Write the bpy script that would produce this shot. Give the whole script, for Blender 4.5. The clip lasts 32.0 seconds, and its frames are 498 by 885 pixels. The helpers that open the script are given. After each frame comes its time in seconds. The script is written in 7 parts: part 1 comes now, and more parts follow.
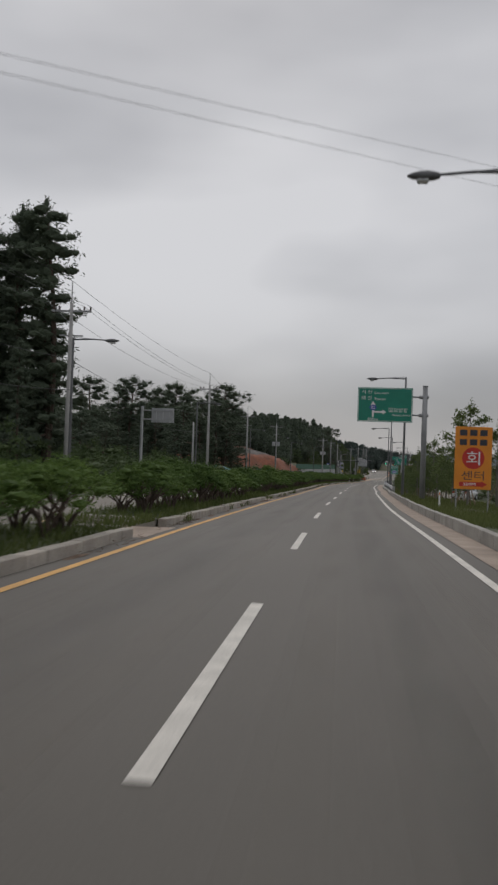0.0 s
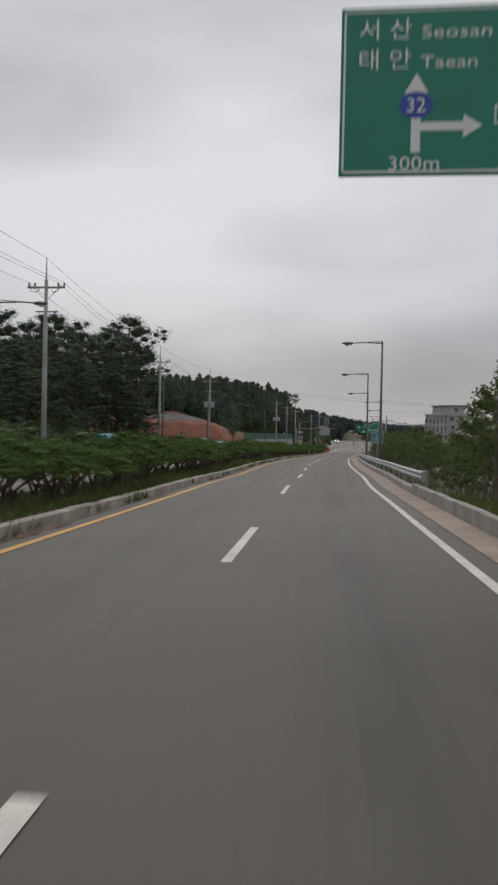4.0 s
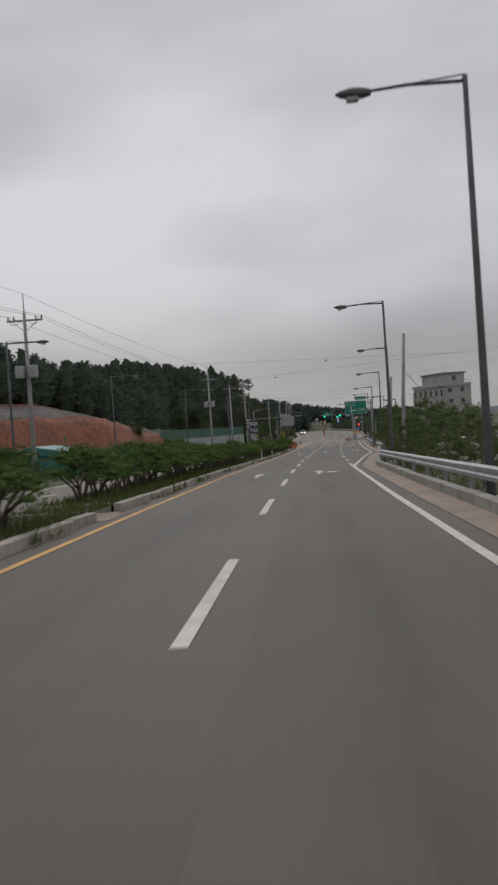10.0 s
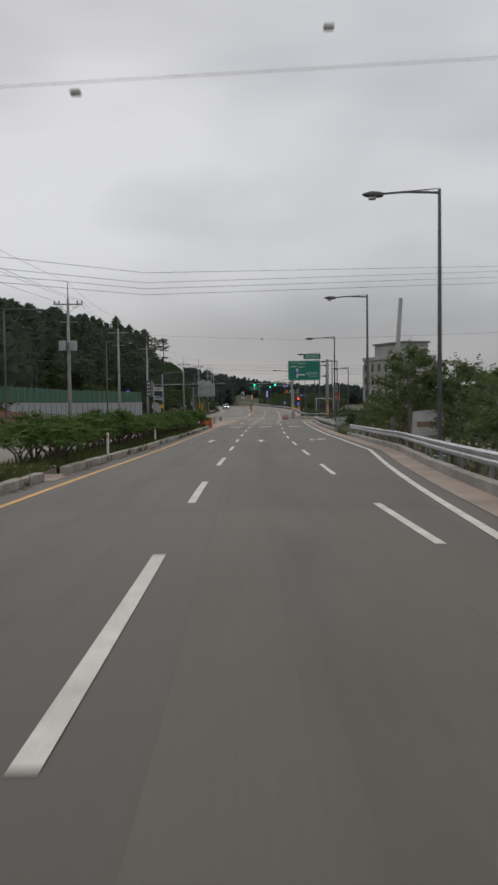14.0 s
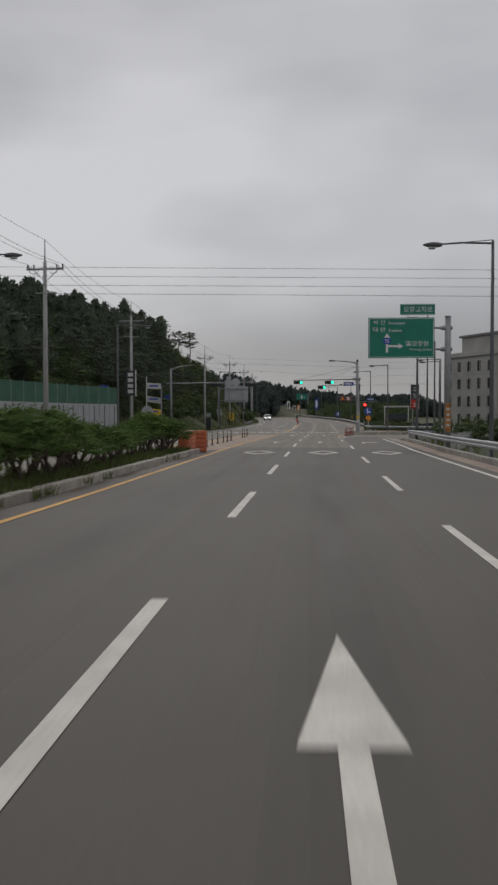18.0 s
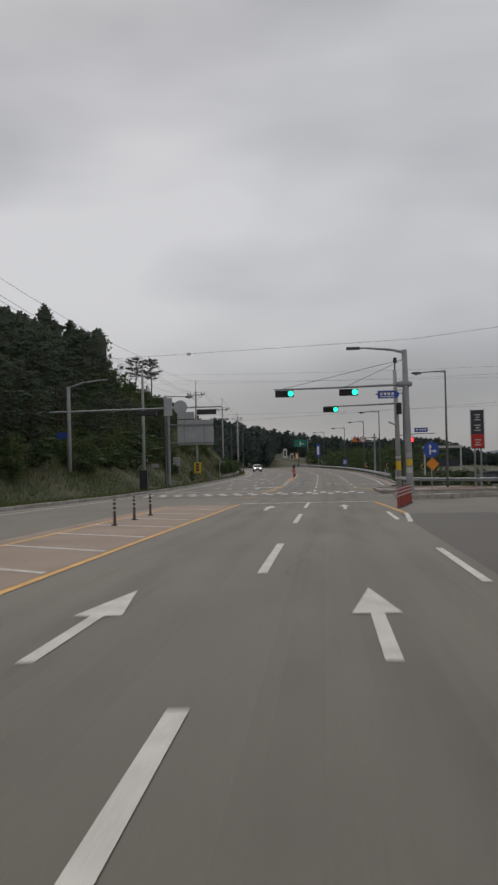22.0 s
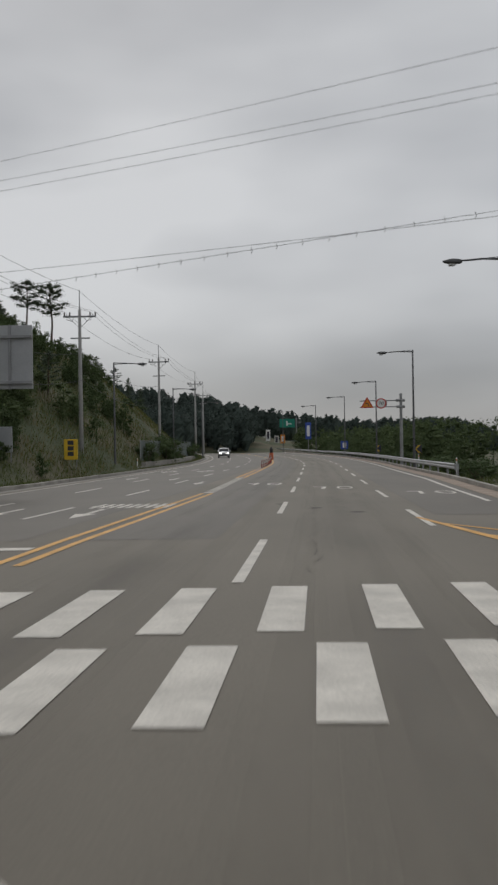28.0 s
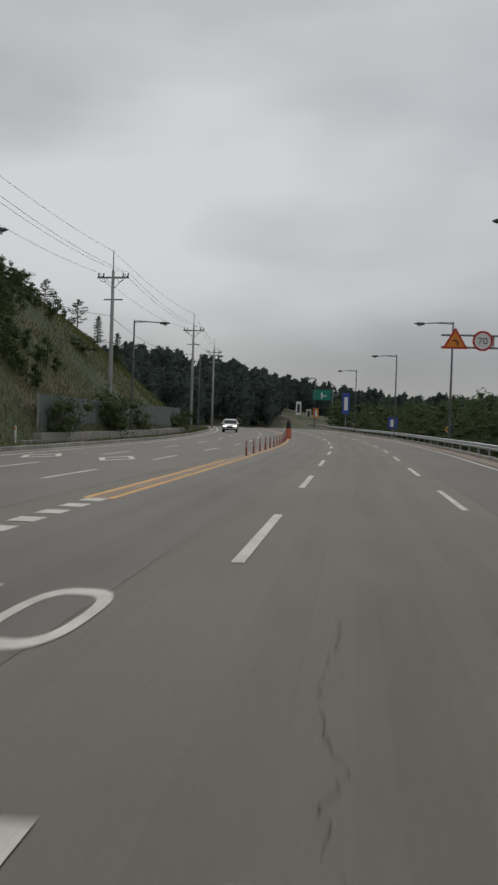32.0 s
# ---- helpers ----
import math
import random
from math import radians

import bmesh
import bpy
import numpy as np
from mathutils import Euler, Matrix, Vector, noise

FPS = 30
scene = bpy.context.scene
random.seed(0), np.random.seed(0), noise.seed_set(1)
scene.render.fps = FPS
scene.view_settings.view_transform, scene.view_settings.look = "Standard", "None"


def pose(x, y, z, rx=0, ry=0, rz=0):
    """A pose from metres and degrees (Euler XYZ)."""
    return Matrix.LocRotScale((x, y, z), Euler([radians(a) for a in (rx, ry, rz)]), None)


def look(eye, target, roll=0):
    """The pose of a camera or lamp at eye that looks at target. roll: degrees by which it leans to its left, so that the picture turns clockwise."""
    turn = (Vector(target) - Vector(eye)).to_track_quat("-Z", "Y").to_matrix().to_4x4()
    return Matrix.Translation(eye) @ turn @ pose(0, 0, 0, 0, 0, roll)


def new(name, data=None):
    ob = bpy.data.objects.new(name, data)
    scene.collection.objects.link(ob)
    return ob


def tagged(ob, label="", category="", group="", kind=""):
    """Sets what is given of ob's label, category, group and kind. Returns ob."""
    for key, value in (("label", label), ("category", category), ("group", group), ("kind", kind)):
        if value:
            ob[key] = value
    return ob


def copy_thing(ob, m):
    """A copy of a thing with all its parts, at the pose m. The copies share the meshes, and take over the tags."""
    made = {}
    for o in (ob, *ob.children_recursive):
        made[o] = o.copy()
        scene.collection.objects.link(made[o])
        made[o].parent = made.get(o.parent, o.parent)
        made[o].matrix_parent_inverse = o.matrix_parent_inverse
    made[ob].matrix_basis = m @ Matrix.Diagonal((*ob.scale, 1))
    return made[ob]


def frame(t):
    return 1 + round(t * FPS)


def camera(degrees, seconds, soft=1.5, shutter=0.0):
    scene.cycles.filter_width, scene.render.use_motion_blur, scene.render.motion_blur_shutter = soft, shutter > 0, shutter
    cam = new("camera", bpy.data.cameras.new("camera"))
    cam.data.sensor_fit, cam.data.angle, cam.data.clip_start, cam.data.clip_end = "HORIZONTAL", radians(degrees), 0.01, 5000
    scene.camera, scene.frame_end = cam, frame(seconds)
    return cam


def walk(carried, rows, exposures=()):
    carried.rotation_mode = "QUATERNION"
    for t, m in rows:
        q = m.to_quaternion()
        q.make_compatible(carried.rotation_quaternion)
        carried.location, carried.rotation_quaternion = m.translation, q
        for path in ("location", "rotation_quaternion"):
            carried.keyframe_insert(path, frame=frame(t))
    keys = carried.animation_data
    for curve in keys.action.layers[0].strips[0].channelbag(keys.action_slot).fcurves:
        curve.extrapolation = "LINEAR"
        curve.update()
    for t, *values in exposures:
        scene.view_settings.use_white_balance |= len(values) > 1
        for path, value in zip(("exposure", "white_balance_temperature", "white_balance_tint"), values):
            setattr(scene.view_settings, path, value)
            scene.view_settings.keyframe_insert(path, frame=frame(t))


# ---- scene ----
import itertools

cam = camera(30.0, 32.0, soft=2.5, shutter=0.4)
# seconds, eye x, y, z, yaw, pitch, roll
PATH = [
    (0.0, 3.07, 0.04, 1.08, 10.11, 0.74, -1.98),
    (0.5, 2.59, 6.21, 0.94, 10.31, 0.74, -1.02),
    (1.0, 2.09, 12.34, 0.82, 10.34, 0.70, -0.77),
    (1.5, 1.59, 18.54, 0.71, 10.35, 0.38, -0.57),
    (2.0, 1.13, 24.92, 0.61, 9.79, -0.51, -0.53),
    (2.5, 0.67, 31.42, 0.48, 8.74, -1.16, -0.47),
    (3.0, 0.30, 38.01, 0.33, 7.64, -1.19, -1.39),
    (3.5, 0.01, 44.51, 0.19, 7.72, -1.05, -1.82),
    (5.5, -1.56, 70.96, -0.34, 7.47, -0.51, 1.91),
    (6.0, -1.97, 77.55, -0.48, 7.80, -0.42, -0.22),
    (6.5, -2.32, 83.98, -0.59, 7.78, -0.57, -0.77),
    (7.0, -2.68, 90.23, -0.71, 7.61, -1.00, -0.76),
    (7.5, -3.01, 96.45, -0.80, 7.19, -1.74, -0.12),
    (8.0, -3.37, 102.88, -0.86, 5.78, -1.64, -0.24),
    (8.5, -3.67, 109.49, -0.95, 5.67, -1.48, -0.45),
    (9.0, -3.95, 116.04, -1.06, 5.69, -1.46, 1.37),
    (9.5, -4.18, 122.48, -1.18, 5.45, -1.24, 3.03),
    (10.0, -4.40, 128.98, -1.31, 5.41, -1.04, 3.93),
    (10.5, -4.64, 135.74, -1.45, 5.08, -0.85, 1.72),
    (11.0, -4.86, 142.58, -1.58, 4.94, -0.55, -0.13),
    (11.5, -5.10, 149.35, -1.71, 4.79, -0.89, -0.53),
    (12.0, -5.33, 156.02, -1.82, 4.24, -2.73, 0.23),
    (12.5, -5.52, 162.58, -1.94, 1.77, -2.84, 2.09),
    (13.0, -5.71, 169.26, -2.07, 0.32, -2.95, 0.74),
    (13.5, -5.85, 175.89, -2.23, 0.10, -3.18, -0.20),
    (14.0, -5.94, 182.49, -2.40, 0.79, -2.80, 0.67),
    (14.5, -6.00, 189.09, -2.57, 0.84, -2.02, 1.41),
    (15.0, -6.05, 195.75, -2.72, 0.55, -0.20, 0.76),
    (15.5, -6.09, 202.44, -2.87, 3.25, -0.02, 0.91),
    (17.5, -6.22, 229.20, -3.40, 4.06, -2.24, 0.65),
    (18.0, -6.22, 235.92, -3.53, 3.72, -1.98, 0.01),
    (18.5, -6.20, 242.69, -3.63, 3.37, -0.90, 0.44),
    (19.0, -6.18, 249.47, -3.73, 3.16, -1.03, -0.15),
    (19.5, -6.16, 256.17, -3.83, 2.92, -0.74, -0.51),
    (20.0, -6.14, 262.80, -3.91, 3.16, 0.79, 1.31),
    (20.5, -6.14, 269.41, -3.97, 3.65, 2.33, 1.97),
    (21.0, -6.19, 276.08, -4.02, 3.56, 1.49, 1.23),
    (21.5, -6.21, 282.87, -4.06, 3.64, 1.36, 0.83),
    (22.0, -6.18, 289.73, -4.08, 3.75, 1.19, 1.20),
    (22.5, -6.13, 296.40, -4.11, 4.16, 1.13, 1.94),
    (23.0, -6.05, 302.70, -4.16, 4.14, 1.19, 2.67),
    (23.5, -5.97, 308.51, -4.25, 3.82, 1.11, 2.90),
    (24.0, -5.89, 313.93, -4.33, 3.70, 1.28, 3.30),
    (24.5, -5.79, 318.96, -4.39, 3.60, 1.39, 3.85),
    (25.0, -5.70, 323.63, -4.45, 3.45, 1.28, 3.34),
    (25.5, -5.60, 327.99, -4.49, 3.18, 0.09, 3.24),
    (26.0, -5.50, 332.20, -4.53, 1.24, -0.33, -0.86),
    (26.5, -5.37, 336.33, -4.60, 0.30, -0.20, -2.13),
    (28.5, -4.95, 352.97, -4.84, 3.88, 0.39, 1.43),
    (29.0, -4.83, 357.36, -4.89, 3.85, -1.22, 0.19),
    (29.5, -4.73, 362.14, -4.91, 3.78, -2.02, -0.06),
    (30.0, -4.62, 367.12, -4.94, 3.57, -1.88, -0.94),
    (30.5, -4.50, 372.37, -4.97, 4.13, -1.84, 0.69),
    (31.0, -4.40, 377.67, -5.00, 4.14, -1.21, 0.62),
    (31.5, -4.33, 383.00, -5.03, 4.41, -1.20, -0.40),
    (32.0, -4.27, 388.40, -5.07, 5.76, -1.25, -1.90),
]
walk(cam, [(t, pose(x, y, z, 90 + pitch, roll, yaw)) for t, x, y, z, yaw, pitch, roll in PATH], exposures=[(t, e, 6530 if t < 20 else 6590 if t < 28 else 6500, 11.6 if t < 28 else 8.8) for t, e in ((0, -0.32), (1, -0.37), (2, -0.22), (3, -0.15), (6, -0.16), (7, -0.40), (8, -0.14), (9, -0.32), (10, -0.30), (11, -0.25), (12, -0.30), (13, -0.21), (14, -0.2), (15, -0.45), (17, -0.45), (19, -0.40), (26, -0.36), (29, -0.36), (30, -0.18), (31, -0.38), (32, -0.34))])

# ---- sky and light ----
world = bpy.data.worlds.new("overcast")
scene.world = world
world.use_nodes = True
wn, wl = world.node_tree.nodes, world.node_tree.links
wn.clear()


def wnode(kind, **kw):
    n = wn.new(kind)
    for k, v in kw.items():
        n.inputs[k].default_value = v
    return n


w_co = wnode("ShaderNodeTexCoord")
w_sky = wnode("ShaderNodeTexSky")
w_sky.sky_type, w_sky.sun_disc = "NISHITA", False
w_sky.sun_elevation, w_sky.sun_rotation = radians(38), radians(-14)
w_map = wnode("ShaderNodeMapping", Scale=(1.0, 1.0, 2.6))
w_n1 = wnode("ShaderNodeTexNoise", Scale=1.9, Detail=3.0, Roughness=0.42, Distortion=0.0)
w_n2 = wnode("ShaderNodeTexNoise", Scale=4.2, Detail=3.0, Roughness=0.45)
w_add = wn.new("ShaderNodeMath")
w_add.operation = "MULTIPLY_ADD"
w_add.inputs[1].default_value = 0.34
w_ramp = wn.new("ShaderNodeValToRGB")
w_ramp.color_ramp.elements[0].position, w_ramp.color_ramp.elements[0].color = 0.43, (0.425, 0.438, 0.465, 1)
w_ramp.color_ramp.elements[1].position, w_ramp.color_ramp.elements[1].color = 0.80, (0.765, 0.777, 0.797, 1)
w_gain = wn.new("ShaderNodeVectorMath")
w_gain.operation = "SCALE"
w_gain.inputs["Scale"].default_value = 0.1
w_mix = wn.new("ShaderNodeMix")
w_mix.data_type = "RGBA"
w_mix.inputs["Factor"].default_value = 0.94
w_bg = wnode("ShaderNodeBackground", Strength=1.0)
w_out = wn.new("ShaderNodeOutputWorld")
wl.new(w_co.outputs["Generated"], w_map.inputs["Vector"])
wl.new(w_map.outputs[0], w_n1.inputs["Vector"])
wl.new(w_map.outputs[0], w_n2.inputs["Vector"])
wl.new(w_n2.outputs[0], w_add.inputs[0])
wl.new(w_n1.outputs[0], w_add.inputs[2])
wl.new(w_add.outputs[0], w_ramp.inputs[0])
wl.new(w_sky.outputs[0], w_gain.inputs[0])
wl.new(w_gain.outputs[0], w_mix.inputs["A"])
w_sep = wn.new("ShaderNodeSeparateXYZ")
wl.new(w_co.outputs["Generated"], w_sep.inputs[0])
w_low = wn.new("ShaderNodeMath")
w_low.operation = "MULTIPLY_ADD"
w_low.inputs[1].default_value = 0.22
wl.new(w_n1.outputs[0], w_low.inputs[0])
wl.new(w_sep.outputs["Z"], w_low.inputs[2])
w_rise = wn.new("ShaderNodeMapRange")
w_rise.interpolation_type = "SMOOTHSTEP"
for k, v in (("From Min", 0.08), ("From Max", 0.36), ("To Min", 0.66), ("To Max", 1.03)):
    w_rise.inputs[k].default_value = v
wl.new(w_low.outputs[0], w_rise.inputs["Value"])
w_dim = wn.new("ShaderNodeVectorMath")
w_dim.operation = "SCALE"
wl.new(w_ramp.outputs[0], w_dim.inputs[0])
wl.new(w_rise.outputs["Result"], w_dim.inputs["Scale"])
wl.new(w_dim.outputs[0], w_mix.inputs["B"])
wl.new(w_mix.outputs["Result"], w_bg.inputs["Color"])
wl.new(w_bg.outputs[0], w_out.inputs[0])

sun = new("sun", bpy.data.lights.new("sun", "SUN"))
sun.data.energy, sun.data.angle, sun.data.color = 0.95, radians(25), (1.0, 0.97, 0.93)
sun.matrix_world = look((0, 0, 60), (10, -48, 15))

# ---- materials ----


def mat(name, colour, rough=0.8, metal=0.0, tone=0.15, size=1.0, fine=0.1, fine_size=25.0, bump=0.1, spread=0.0, second=None, emit=None, spec=0.5, stretch=(1, 1, 1)):
    """Base colour with slow blotches and fine grain, a little relief, and a shift from piece to piece."""
    m = bpy.data.materials.new(name)
    m.use_nodes = True
    n, l = m.node_tree.nodes, m.node_tree.links
    b = n["Principled BSDF"]
    b.inputs["Roughness"].default_value, b.inputs["Metallic"].default_value = rough, metal
    b.inputs["Specular IOR Level"].default_value = spec
    co = n.new("ShaderNodeTexCoord")
    geo = n.new("ShaderNodeNewGeometry")
    mp = n.new("ShaderNodeMapping")
    mp.inputs["Scale"].default_value = stretch
    l.new(geo.outputs["Position"], mp.inputs["Vector"])
    n1, n2 = n.new("ShaderNodeTexNoise"), n.new("ShaderNodeTexNoise")
    n1.inputs["Scale"].default_value, n1.inputs["Detail"].default_value = size, 5
    n2.inputs["Scale"].default_value, n2.inputs["Detail"].default_value = fine_size, 3
    l.new(mp.outputs[0], n1.inputs["Vector"])
    l.new(mp.outputs[0], n2.inputs["Vector"])
    r1, r2 = n.new("ShaderNodeMapRange"), n.new("ShaderNodeMapRange")
    for r, a in ((r1, tone), (r2, fine)):
        r.inputs["From Min"].default_value, r.inputs["From Max"].default_value = 0.3, 0.7
        r.inputs["To Min"].default_value, r.inputs["To Max"].default_value = 1 - a, 1 + a
    l.new(n1.outputs[0], r1.inputs[0])
    l.new(n2.outputs[0], r2.inputs[0])
    mul = n.new("ShaderNodeMath")
    mul.operation = "MULTIPLY"
    l.new(r1.outputs[0], mul.inputs[0])
    l.new(r2.outputs[0], mul.inputs[1])
    last = mul.outputs[0]
    if spread:
        info = n.new("ShaderNodeObjectInfo")
        r3 = n.new("ShaderNodeMapRange")
        r3.inputs["To Min"].default_value, r3.inputs["To Max"].default_value = 1 - spread, 1 + spread
        l.new(info.outputs["Random"], r3.inputs[0])
        mul2 = n.new("ShaderNodeMath")
        mul2.operation = "MULTIPLY"
        l.new(last, mul2.inputs[0])
        l.new(r3.outputs[0], mul2.inputs[1])
        last = mul2.outputs[0]
    sc = n.new("ShaderNodeVectorMath")
    sc.operation = "SCALE"
    if second:
        mx = n.new("ShaderNodeMix")
        mx.data_type = "RGBA"
        mx.inputs["A"].default_value, mx.inputs["B"].default_value = (*colour, 1), (*second, 1)
        rr = n.new("ShaderNodeMapRange")
        rr.inputs["From Min"].default_value, rr.inputs["From Max"].default_value = 0.42, 0.60
        l.new(n1.outputs[0], rr.inputs[0])
        l.new(rr.outputs[0], mx.inputs["Factor"])
        l.new(mx.outputs["Result"], sc.inputs[0])
    else:
        sc.inputs[0].default_value = colour
    l.new(last, sc.inputs["Scale"])
    l.new(sc.outputs[0], b.inputs["Base Color"])
    if bump:
        bp = n.new("ShaderNodeBump")
        bp.inputs["Strength"].default_value, bp.inputs["Distance"].default_value = bump, 0.02
        l.new(n2.outputs[0], bp.inputs["Height"])
        l.new(bp.outputs[0], b.inputs["Normal"])
    if emit:
        b.inputs["Emission Color"].default_value, b.inputs["Emission Strength"].default_value = (*emit[0], 1), emit[1]
    return m


def leaf_mat(name, a, b2, trans=0.25):
    m = bpy.data.materials.new(name)
    m.use_nodes = True
    n, l = m.node_tree.nodes, m.node_tree.links
    b = n["Principled BSDF"]
    geo, info = n.new("ShaderNodeNewGeometry"), n.new("ShaderNodeObjectInfo")
    add = n.new("ShaderNodeMath")
    add.operation = "MULTIPLY_ADD"
    add.inputs[1].default_value = 0.55
    half = n.new("ShaderNodeMath")
    half.operation = "MULTIPLY"
    half.inputs[1].default_value = 0.45
    l.new(info.outputs["Random"], half.inputs[0])
    l.new(geo.outputs["Random Per Island"], add.inputs[0])
    l.new(half.outputs[0], add.inputs[2])
    mx = n.new("ShaderNodeMix")
    mx.data_type = "RGBA"
    mx.inputs["A"].default_value, mx.inputs["B"].default_value = (*a, 1), (*b2, 1)
    l.new(add.outputs[0], mx.inputs["Factor"])
    l.new(mx.outputs["Result"], b.inputs["Base Color"])
    b.inputs["Roughness"].default_value = 0.7
    b.inputs["Specular IOR Level"].default_value = 0.08
    tr = n.new("ShaderNodeBsdfTranslucent")
    l.new(mx.outputs["Result"], tr.inputs[0])
    ms = n.new("ShaderNodeMixShader")
    ms.inputs[0].default_value = trans
    out = n["Material Output"]
    l.new(b.outputs[0], ms.inputs[1])
    l.new(tr.outputs[0], ms.inputs[2])
    l.new(ms.outputs[0], out.inputs[0])
    return m


ASPHALT = mat("asphalt", (0.0839, 0.0742, 0.0615), 0.75, tone=0.13, size=0.22, fine=0.07, fine_size=42, bump=0.07, stretch=(1, 0.42, 1))
ASPHALT_WORN = mat("asphalt_worn", (0.0967, 0.0849, 0.0684), 0.78, tone=0.13, size=0.3, fine=0.07, fine_size=42, bump=0.07, stretch=(1, 0.42, 1))
ASPHALT_MID = mat("asphalt_mid", (0.0725, 0.0639, 0.0520), 0.74, tone=0.13, size=0.3, fine=0.07, fine_size=42, bump=0.07, stretch=(1, 0.42, 1))
ASPHALT_OLD = mat("asphalt_old", (0.1590, 0.1414, 0.1131), 0.8, tone=0.13, size=0.35, fine=0.07, fine_size=42, bump=0.07, stretch=(1, 0.42, 1))
ASPHALT_NEW = mat("asphalt_new", (0.1159, 0.1030, 0.0856), 0.72, tone=0.13, size=0.3, fine=0.07, fine_size=42, bump=0.07, stretch=(1, 0.42, 1))
TAN_ROAD = mat("tan_asphalt", (0.30, 0.225, 0.17), 0.85, tone=0.15, size=0.5, fine=0.15, fine_size=50, bump=0.2)
KERB_STONE = mat("kerb_concrete", (0.37, 0.335, 0.29), 0.9, tone=0.24, size=1.6, fine=0.16, fine_size=30, bump=0.25, spread=0.14)
GUTTER = mat("gutter_concrete", (0.31, 0.245, 0.195), 0.9, tone=0.22, size=0.8, fine=0.14, fine_size=40, bump=0.2)
CONCRETE = mat("concrete", (0.30, 0.283, 0.255), 0.9, tone=0.22, size=1.3, fine=0.14, fine_size=35, bump=0.25, spread=0.12)
CONCRETE_DARK = mat("concrete_pole", (0.34, 0.335, 0.325), 0.85, tone=0.14, size=0.8, fine=0.1, fine_size=40, bump=0.12)
PAINT_W = mat("white_road_paint", (0.60, 0.57, 0.515), 0.78, tone=0.17, size=1.9, fine=0.14, fine_size=40, bump=0.05)
PAINT_Y = mat("yellow_road_paint", (0.62, 0.33, 0.075), 0.7, tone=0.18, size=1.2, fine=0.12, fine_size=28, bump=0.06)
STEEL = mat("galvanised_steel", (0.42, 0.43, 0.44), 0.45, 0.75, tone=0.14, size=2.0, fine=0.08, fine_size=30, bump=0.03)
STEEL_DULL = mat("dull_steel", (0.30, 0.305, 0.31), 0.6, 0.35, tone=0.14, size=1.5, fine=0.1, fine_size=25, bump=0.04)
POLE_GREY = mat("weathered_pole_paint", (0.11, 0.112, 0.115), 0.6, 0.2, tone=0.2, size=1.5, fine=0.1, fine_size=20, bump=0.04)
BLACK = mat("black_plastic", (0.025, 0.025, 0.028), 0.5, tone=0.15, size=3, bump=0.03)
RUBBER = mat("rubber", (0.03, 0.03, 0.03), 0.85, tone=0.2, size=6, bump=0.05)
WHITE = mat("white_paint", (0.75, 0.75, 0.74), 0.5, tone=0.06, size=2.0, fine=0.04, bump=0.02)
DIRTY_WHITE = mat("dirty_white", (0.52, 0.52, 0.50), 0.7, tone=0.15, size=1.6, fine=0.06, bump=0.04)
SIGN_GREEN = mat("sign_green", (0.006, 0.205, 0.140), 0.4, tone=0.08, size=1.5, fine=0.03, bump=0.0)
SIGN_BLUE = mat("sign_blue", (0.03, 0.075, 0.36), 0.4, tone=0.08, size=1.5, fine=0.03, bump=0.0)
SIGN_RED = mat("sign_red", (0.5, 0.03, 0.02), 0.45, tone=0.08, size=2, fine=0.03, bump=0.0)
SIGN_ORANGE = mat("sign_orange", (0.72, 0.25, 0.02), 0.5, tone=0.08, size=1.5, fine=0.03, bump=0.0)
BANNER_FADED = mat("faded_orange_cloth", (0.46, 0.20, 0.06), 0.85, tone=0.3, size=2.5, fine=0.1, bump=0.05)
SIGN_YELLOW = mat("sign_yellow", (0.72, 0.47, 0.03), 0.5, tone=0.1, size=1.5, fine=0.03, bump=0.0)
SIGN_DARK = mat("sign_dark", (0.035, 0.037, 0.05), 0.5, tone=0.1, size=1.5, fine=0.03, bump=0.0)
SIGN_BACK = mat("sign_back_aluminium", (0.40, 0.41, 0.42), 0.55, 0.3, tone=0.1, size=1.2, fine=0.05, bump=0.02)
ORANGE_PLASTIC = mat("orange_plastic", (0.55, 0.15, 0.07), 0.55, tone=0.16, size=2.0, fine=0.06, bump=0.03, spread=0.1)
RED_PLASTIC = mat("red_brown_plastic", (0.30, 0.055, 0.04), 0.55, tone=0.16, size=3.0, bump=0.03, spread=0.12)
BARK = mat("bark", (0.085, 0.062, 0.048), 0.95, tone=0.3, size=3.0, fine=0.3, fine_size=18, bump=0.5, stretch=(1, 1, 0.3))
BARK_GREY = mat("grey_bark", (0.17, 0.155, 0.135), 0.95, tone=0.25, size=3.0, fine=0.2, fine_size=18, bump=0.4, stretch=(1, 1, 0.3))
STAKE = mat("stake_wood", (0.24, 0.17, 0.11), 0.9, tone=0.2, size=3.0, bump=0.2, spread=0.15)
PINE = leaf_mat("pine_needles", (0.068, 0.088, 0.064), (0.122, 0.150, 0.102), 0.24)
# needles of distant woods: blue-grey cast of haze mixed into the leaf colour
HAZED_PINE = leaf_mat("far_woods", (0.052, 0.070, 0.062), (0.082, 0.104, 0.090), 0.15)
HEDGE = leaf_mat("hedge_leaves", (0.050, 0.090, 0.028), (0.135, 0.205, 0.056), 0.32)
STREET_LEAF = leaf_mat("street_tree_leaves", (0.080, 0.115, 0.046), (0.172, 0.210, 0.088), 0.4)
SHRUB = leaf_mat("shrub_leaves", (0.046, 0.072, 0.034), (0.105, 0.140, 0.060), 0.28)
BROAD = leaf_mat("broad_leaves", (0.070, 0.100, 0.046), (0.148, 0.185, 0.084), 0.34)
GRASS = leaf_mat("grass_blades", (0.062, 0.088, 0.028), (0.150, 0.168, 0.062), 0.33)
